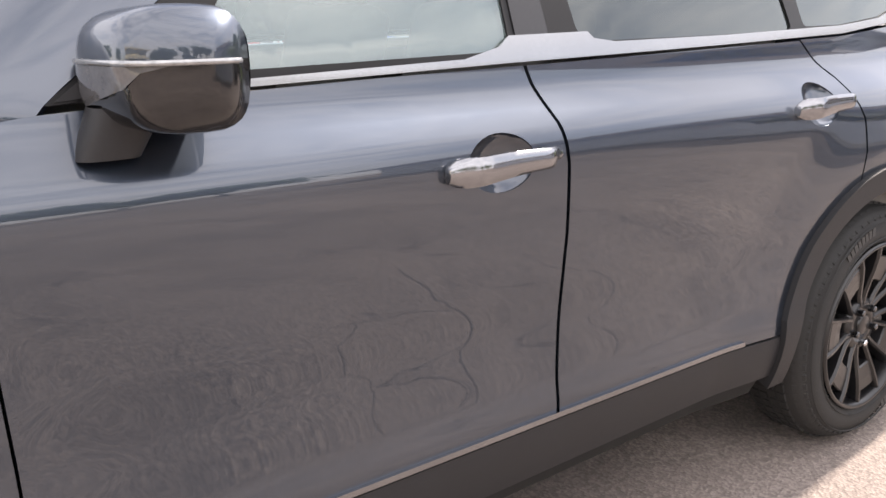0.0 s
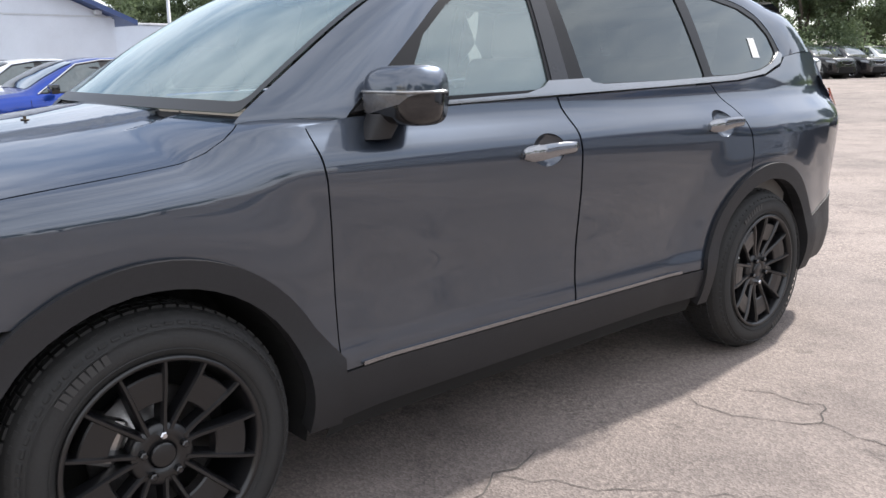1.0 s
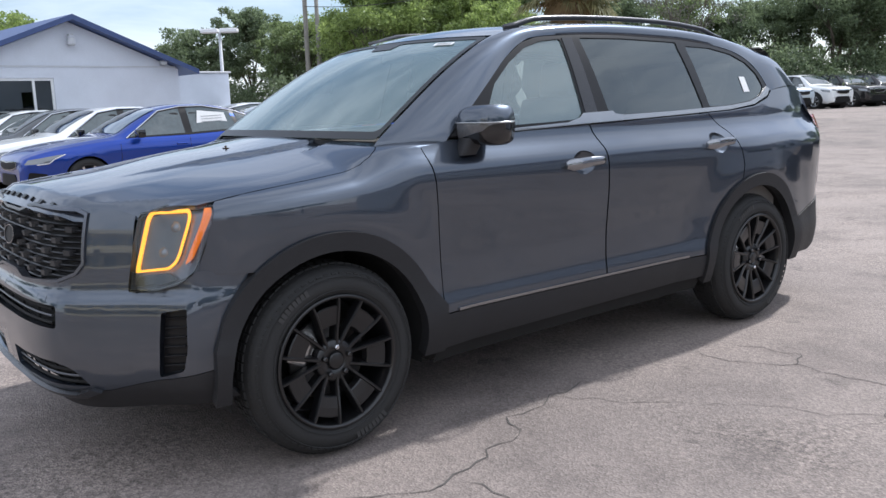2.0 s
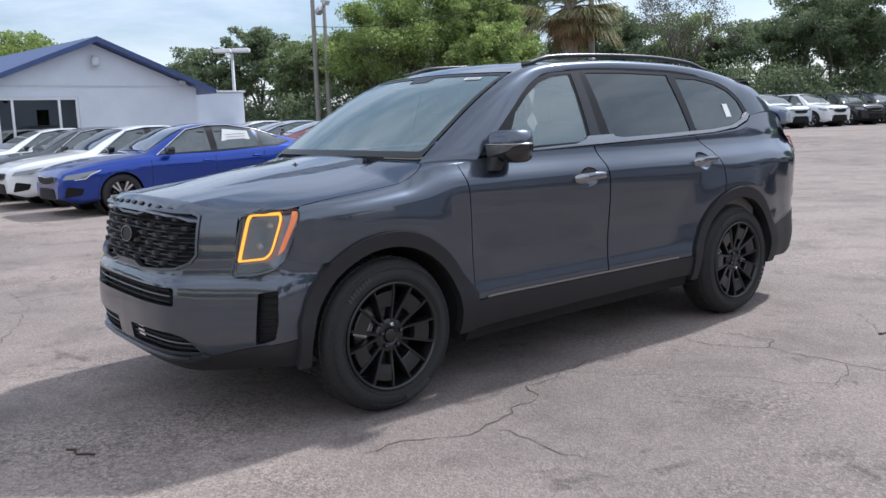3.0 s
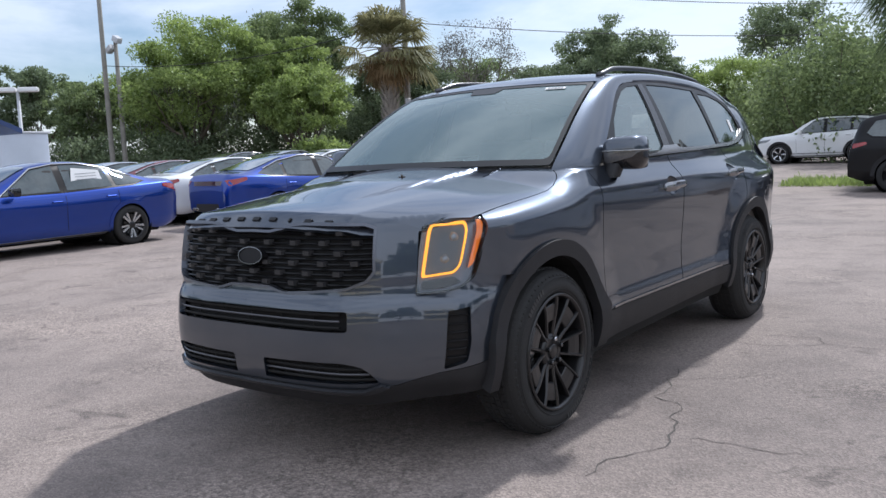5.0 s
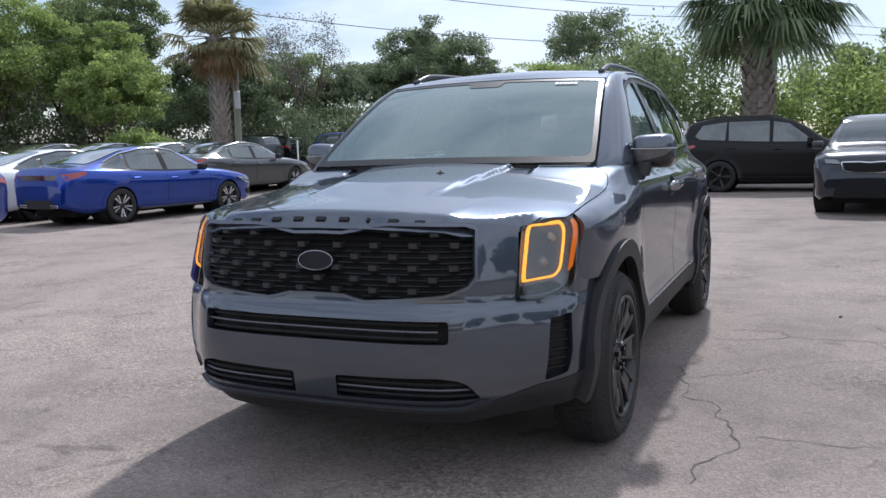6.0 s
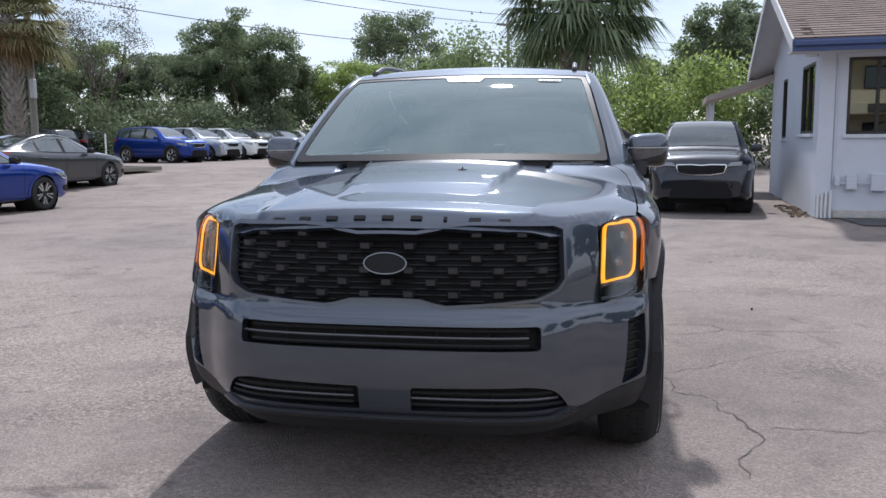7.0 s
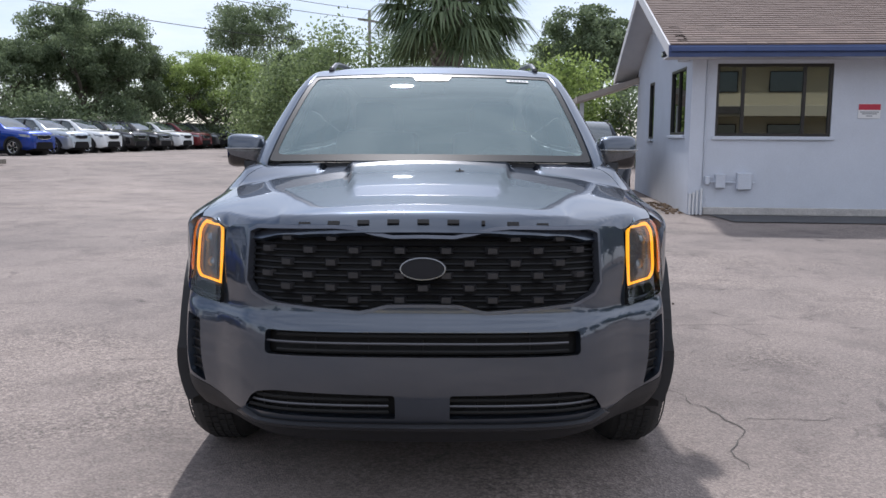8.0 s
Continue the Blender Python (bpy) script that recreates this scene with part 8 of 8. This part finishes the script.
def build_green():
    oak = "spreading live oak with dark green crown"
    lt = "light green deciduous tree in spring leaf"
    tall = "tall dark tree with an open crown"
    mossy = "tall light green oak hung with grey moss"
    spec = [
        # x, y, height, width, leaves, leaf, label, leaf size, moss
        (-34.0, 24.8, 8.3, 9.0, 42000, LEAF_LIGHT, mossy, 0.075, 14),
        (-35.4, 31.5, 9.2, 6.0, 26000, LEAF_MID, oak, 0.08, 8),
        (-31.5, 30.4, 9.6, 6.4, 32000, LEAF_MID, oak, 0.075, 10),
        (-27.4, 26.3, 5.6, 4.9, 26000, LEAF_LIGHT, lt, 0.07, 0),
        (-50.8, 21.6, 6.1, 6.0, 18000, LEAF_OAK, oak, 0.09, 4),
        (-49.4, 24.6, 7.4, 5.2, 18000, LEAF_OAK, oak, 0.09, 4),
        (-45.5, 25.2, 6.1, 4.7, 18000, LEAF_MID, oak, 0.09, 6),
        (-39.5, 26.3, 5.6, 4.2, 16000, LEAF_LIGHT, lt, 0.08, 0),
        (-38.4, 8.2, 5.6, 6.0, 20000, LEAF_LIGHT, lt, 0.08, 0),
        (-25.2, 38.1, 8.4, 6.8, 7000, LEAF_GREY, "bare grey-twigged tree just coming into leaf", 0.05, 0),
        (-22.2, 49.5, 9.2, 8.6, 40000, LEAF_OAK, oak, 0.08, 0),
        (-26.4, 47.0, 6.4, 6.6, 26000, LEAF_OAK, oak, 0.08, 0),
        (-20.2, 52.5, 6.6, 6.0, 22000, LEAF_OAK, oak, 0.08, 0),
        (-16.3, 56.2, 6.5, 7.6, 34000, LEAF_LIGHT, lt, 0.075, 0),
        (-16.2, 70.0, 12.2, 9.0, 16000, LEAF_OAK, tall, 0.11, 0),
        (-11.0, 62.0, 7.6, 7.0, 20000, LEAF_OAK, oak, 0.09, 0),
        (-8.6, 56.5, 6.8, 5.2, 18000, LEAF_MID, oak, 0.09, 0),
        (-30.5, 38.5, 5.2, 7.0, 18000, LEAF_OAK, oak, 0.09, 0),
        (-37.0, 36.0, 5.6, 9.0, 18000, LEAF_OAK, oak, 0.10, 0),
        (-44.0, 33.0, 5.4, 9.0, 16000, LEAF_OAK, oak, 0.10, 0),
        (-20.0, 58.0, 4.6, 10.0, 16000, LEAF_OAK, oak, 0.10, 0),
        (6.9, 37.7, 7.2, 5.4, 26000, LEAF_OAK, oak, 0.08, 0),
        (3.4, 46.0, 5.4, 7.0, 16000, LEAF_MID, oak, 0.09, 0),
        (16.5, 44.5, 7.0, 12, 16000, LEAF_OAK, oak, 0.12, 0),
        (-29.6, 27.6, 7.0, 5.6, 26000, LEAF_LIGHT, lt, 0.075, 0),
        (-38.2, 28.6, 7.4, 6.6, 26000, LEAF_MID, mossy, 0.08, 8),
        (-28.0, 35.0, 6.8, 6.0, 24000, LEAF_OAK, oak, 0.08, 0),
        (-42.4, 24.4, 5.8, 4.6, 16000, LEAF_MID, mossy, 0.085, 6),
        (-30.0, 44.0, 7.0, 8.0, 26000, LEAF_MID, oak, 0.085, 0),
        (-25.0, 51.5, 7.4, 7.0, 24000, LEAF_OAK, oak, 0.085, 0),
        # across the road, behind the walk
        (-22.0, -42.8, 8, 12, 7000, LEAF_OAK, oak, 0.26, 0),
        (-36.8, -32.6, 8, 13, 7000, LEAF_OAK, oak, 0.26, 0),
        (-46.6, -18.5, 8, 12, 7000, LEAF_OAK, oak, 0.26, 0),
        (42.8, -6.7, 6, 12, 7000, LEAF_OAK, oak, 0.26, 0),
        (40.8, -26.0, 7, 13, 7000, LEAF_OAK, oak, 0.26, 0),
        (44.2, 12.7, 7, 12, 7000, LEAF_OAK, oak, 0.26, 0),
        (29.0, -15.0, 7.5, 9, 6000, LEAF_OAK, oak, 0.26, 0),
        (31.5, -5.0, 7, 9, 6000, LEAF_OAK, oak, 0.26, 0),
        (29.5, 4.0, 7.5, 9, 6000, LEAF_OAK, oak, 0.26, 0),
        (32.0, 13.0, 7, 9, 6000, LEAF_OAK, oak, 0.26, 0),
    ]
    for i, (x, y, h, w, n, lm, lab, size, moss) in enumerate(spec):
        tree(x, y, h, w, n, lm, lab, 20 + i, size, 0.30 if h > 9 else 0.2, 0.22, 0.75 if lm is LEAF_GREY else 0.4, moss=moss)
    lush, dull = "bright green shrub mass", "dull green shrub mass"
    for i, (x, y, w, dd, h, mt, lab) in enumerate((
            (-4.9, 31.8, 5.0, 3.0, 5.2, LEAF_MID, lush), (-2.0, 30.4, 4.6, 3.0, 5.0, LEAF_MID, lush), (-7.4, 35.4, 4.0, 3.0, 4.6, LEAF_MID, lush), (1.4, 31.0, 5.0, 3.0, 4.2, LEAF_LIGHT, lush), (4.8, 30.0, 4.6, 3.0, 4.0, LEAF_LIGHT, lush),
            (-9.2, 45.4, 5.4, 3.0, 3.9, LEAF_MID, lush), (7.8, 30.5, 5.0, 3.0, 3.6, LEAF_OAK, dull), (-12.5, 55.8, 7.0, 3.0, 3.4, LEAF_OAK, dull),
            (-23.6, 45.4, 5.0, 3.0, 3.5, LEAF_MID, lush), (-20.4, 47.0, 5.0, 3.0, 3.3, LEAF_OAK, dull), (-27.0, 42.5, 6.0, 3.0, 3.4, LEAF_OAK, dull), (-22.0, 41.6, 6.7, 3.0, 3.6, LEAF_OAK, dull), (-25.5, 36.2, 6.8, 3.0, 3.4, LEAF_OAK, dull), (-29.2, 33.0, 6.9, 3.0, 3.4, LEAF_OAK, dull),
            (-33.1, 28.0, 7.1, 3.0, 3.1, LEAF_OAK, dull), (-36.0, 23.6, 7.0, 3.0, 3.0, LEAF_OAK, dull), (-41.0, 23.0, 7.0, 3.0, 2.8, LEAF_OAK, dull), (-47.0, 21.5, 8.0, 3.0, 2.8, LEAF_OAK, dull),
            (-24.6, 24.4, 3.2, 2.0, 1.9, LEAF_LIGHT, "pale green palmetto shrub"))):
        bush(x, y, w, dd, h, 9000, mt, lab, 200 + i, 0.08)
    palm(0.10, 23.4, 5.3, 0.40, 130, 2.5, "stout cabbage palm with a dense green head", 7, 0, None, 0.25)
    palm(-17.95, 21.55, 4.95, 0.26, 66, 1.95, "cabbage palm with brown hanging skirt beside a pole", 11, 46, LEAF_DRYPALM)


build_green()

WOOD = mat("weathered_pole_wood", (0.23, 0.22, 0.195), 0.9, vary=0.25, scale=3, bump=0.4, bumpscale=40)
WIRE = mat("black_cable", (0.02, 0.02, 0.02), 0.7, vary=0.0)


def utility_pole(x, y, h, label, box_z=None, arm=True, lamps=False):
    p = empty("utility_pole", Matrix.Translation((x, y, lot_z(x, y))), label, "pole", "poles")
    bm = bmesh.new()
    add_lathe(bm, [(-0.05, 0.13), (h * 0.5, 0.115), (h, 0.09), (h, 0.001)], 12, "z")
    part("shaft", bm, WOOD, p, smooth=True, angle=50)
    if arm:
        bm = bmesh.new()
        add_box(bm, (-1.0, -0.05, h - 0.7), (1.0, 0.05, h - 0.58), Matrix.Rotation(0.9, 4, "Z"), 0.01)
        part("cross_arm", bm, WOOD, p)
    if box_z:
        bm = bmesh.new()
        add_box(bm, (0.10, -0.28, box_z), (0.26, -0.08, box_z + 0.65), None, 0.02)
        part("meter_box", bm, GREYPAINT, p)
    if lamps:
        for s in (-1, 1):
            bm = bmesh.new()
            add_box(bm, (-0.22, -0.16, -0.12), (0.22, 0.16, 0.16), Matrix.Translation((0.30 * s, -0.1, h - 0.1 - 0.4 * (s < 0))) @ Matrix.Rotation(0.5 * s, 4, "Y"), 0.03)
            part("flood_lamp", bm, GREYPAINT, p)
            bm = bmesh.new()
            add_tube(bm, [(0, 0, h - 0.35), (0.30 * s, -0.1, h - 0.25)], 0.025, 6)
            part("bracket", bm, GREYPAINT, p)
    return p


def build_poles():
    utility_pole(-18.6, 23.4, 9.0, "weathered wooden utility pole with meter box", 2.5)
    utility_pole(-4.7, 50.5, 8.6, "wooden utility pole far behind the lot", None)
    utility_pole(-35.4, 20.9, 11.5, "tall wooden utility pole behind the sedans", None)
    utility_pole(-35.1, 21.4, 7.2, "pole with two flood lamps", None, False, True)
    utility_pole(14, 78, 9.0, "wooden utility pole beyond the trees", None)
    ends = [(-18.6, 23.4, 8.6), (-4.7, 50.5, 9.0), (14, 78, 9.2)]
    for dz in (0.0, -0.55, -2.1):
        for a, b in zip(ends, ends[1:]):
            bm = bmesh.new()
            a2, b2 = Vector(a) + Vector((0, 0, dz)), Vector(b) + Vector((0, 0, dz))
            add_tube(bm, [a2.lerp(b2, t) - Vector((0, 0, 1.4 * t * (1 - t) * 1.2)) for t in [i / 16 for i in range(17)]], 0.017, 5)
            tagged(part("overhead_wire", bm, WIRE), "thin black overhead wire between poles", "wire", "overhead wires")
    for a, b in (((-35.4, 20.9, 9.9), (-70, -20, 8.6)), ((-35.4, 20.9, 10.4), (-18.6, 23.4, 8.4)), ((-18.6, 23.4, 6.6), (-35.4, 20.9, 6.3))):
        bm = bmesh.new()
        a, b = Vector(a), Vector(b)
        add_tube(bm, [a.lerp(b, t) - Vector((0, 0, 2.4 * t * (1 - t))) for t in [i / 16 for i in range(17)]], 0.017, 5)
        tagged(part("overhead_wire", bm, WIRE), "thin black overhead wire between poles", "wire", "overhead wires")
    # lot lamp
    l = empty("street_lamp", Matrix.Translation((-30.6, 14.0, 0)), "grey lot lamp with a flat double head", "lamp")
    bm = bmesh.new()
    add_lathe(bm, [(0, 0.09), (4.45, 0.06), (4.45, 0.001)], 10, "z")
    part("post", bm, GREYPAINT, l, smooth=True, angle=50)
    for s in (-1, 1):
        bm = bmesh.new()
        add_box(bm, (-0.36, -0.22, 4.45), (0.36, 0.22, 4.62), Matrix.Rotation(0.9, 4, "Z") @ Matrix.Translation((0.40 * s, 0, 0)), 0.03)
        part("lamp_head", bm, WHITEFRAME, l)
    # far fence
    f = empty("fence", None, "long pale panel fence behind the lot", "fence")
    a, b = Vector((-46.0, 27.0)), Vector((-14.0, 66.0))
    n = 40
    d = (b - a).normalized()
    for i in range(n):
        p = a.lerp(b, i / n)
        bm = bmesh.new()
        add_box(bm, (0, -0.02, 0.05), ((b - a).length / n - 0.06, 0.02, 1.7), Matrix.Translation((p.x, p.y, lot_z(p.x, p.y))) @ Matrix.Rotation(math.atan2(d.y, d.x), 4, "Z"))
        part("panel", bm, mat("pale_fence", (0.42, 0.42, 0.40), 0.85, vary=0.2, scale=1.5, rand=0.5), f)
    # shed roof far behind
    s = empty("garden_shed", Matrix.Translation((*polar(12.6, 64), 0.4)), "small grey shed far behind the fence", "shed")
    bm = bmesh.new()
    add_box(bm, (-1.3, -1.2, 0), (1.3, 1.2, 1.9))
    part("wall", bm, mat("shed_grey", (0.22, 0.22, 0.22), 0.9), s)
    bm = bmesh.new()
    for sgn in (-1, 1):
        q = [(-1.5, 0, 2.7), (1.5, 0, 2.7), (1.5, sgn * 1.45, 1.85), (-1.5, sgn * 1.45, 1.85)]
        lo = [bm.verts.new(v) for v in q]
        hi = [bm.verts.new(Vector(v) + Vector((0, 0, 0.08))) for v in q]
        bm.faces.new(lo)
        bm.faces.new(hi)
        for i in range(4):
            bm.faces.new((lo[i], lo[(i + 1) % 4], hi[(i + 1) % 4], hi[i]))
    bmesh.ops.recalc_face_normals(bm, faces=bm.faces)
    part("roof", bm, mat("shed_roof", (0.16, 0.16, 0.165), 0.8), s)
    # kerb island with a thin post
    isl = empty("kerb_island", Matrix.Translation((-17.6, 23.4, lot_z(-17.6, 23.4))) @ Matrix.Rotation(radians(-18), 4, "Z"), "low concrete kerb island with dry grass", "kerb")
    for lo, hi in (((-3.6, -1.1, 0), (3.6, -0.95, 0.15)), ((-3.6, 0.95, 0), (3.6, 1.1, 0.15)), ((-3.6, -0.95, 0), (-3.45, 0.95, 0.15)), ((3.45, -0.95, 0), (3.6, 0.95, 0.15))):
        bm = bmesh.new()
        add_box(bm, lo, hi, None, 0.02, 2)
        part("kerb", bm, CONCRETE, isl)
    bm = bmesh.new()
    add_box(bm, (-3.45, -0.95, 0.0), (3.45, 0.95, 0.09))
    part("soil", bm, mat("dry_soil", (0.20, 0.16, 0.11), 0.95, vary=0.3, scale=4), isl)
    bm = bmesh.new()
    add_tube(bm, [(2.2, 0, 0.09), (2.2, 0, 1.25)], 0.03, 8)
    part("post", bm, WHITEFRAME, isl)
    # grass patch behind the SUV
    rng = np.random.default_rng(3)
    pos = np.stack([rng.uniform(-3.4, -1.2, 2600), rng.uniform(19.6, 21.4, 2600), np.abs(rng.normal(0.05, 0.05, 2600))], 1)
    pos[:, 2] += np.array([lot_z(a, b) for a, b in pos[:, :2]])
    g = leaf_mesh("grass", pos, 0.09, rng, LEAF_LIGHT, None, droop=-2.0, aspect=0.10)
    tagged(g, "ragged patch of weedy grass at the lot's edge", "grass", kind="stuff")


build_poles()
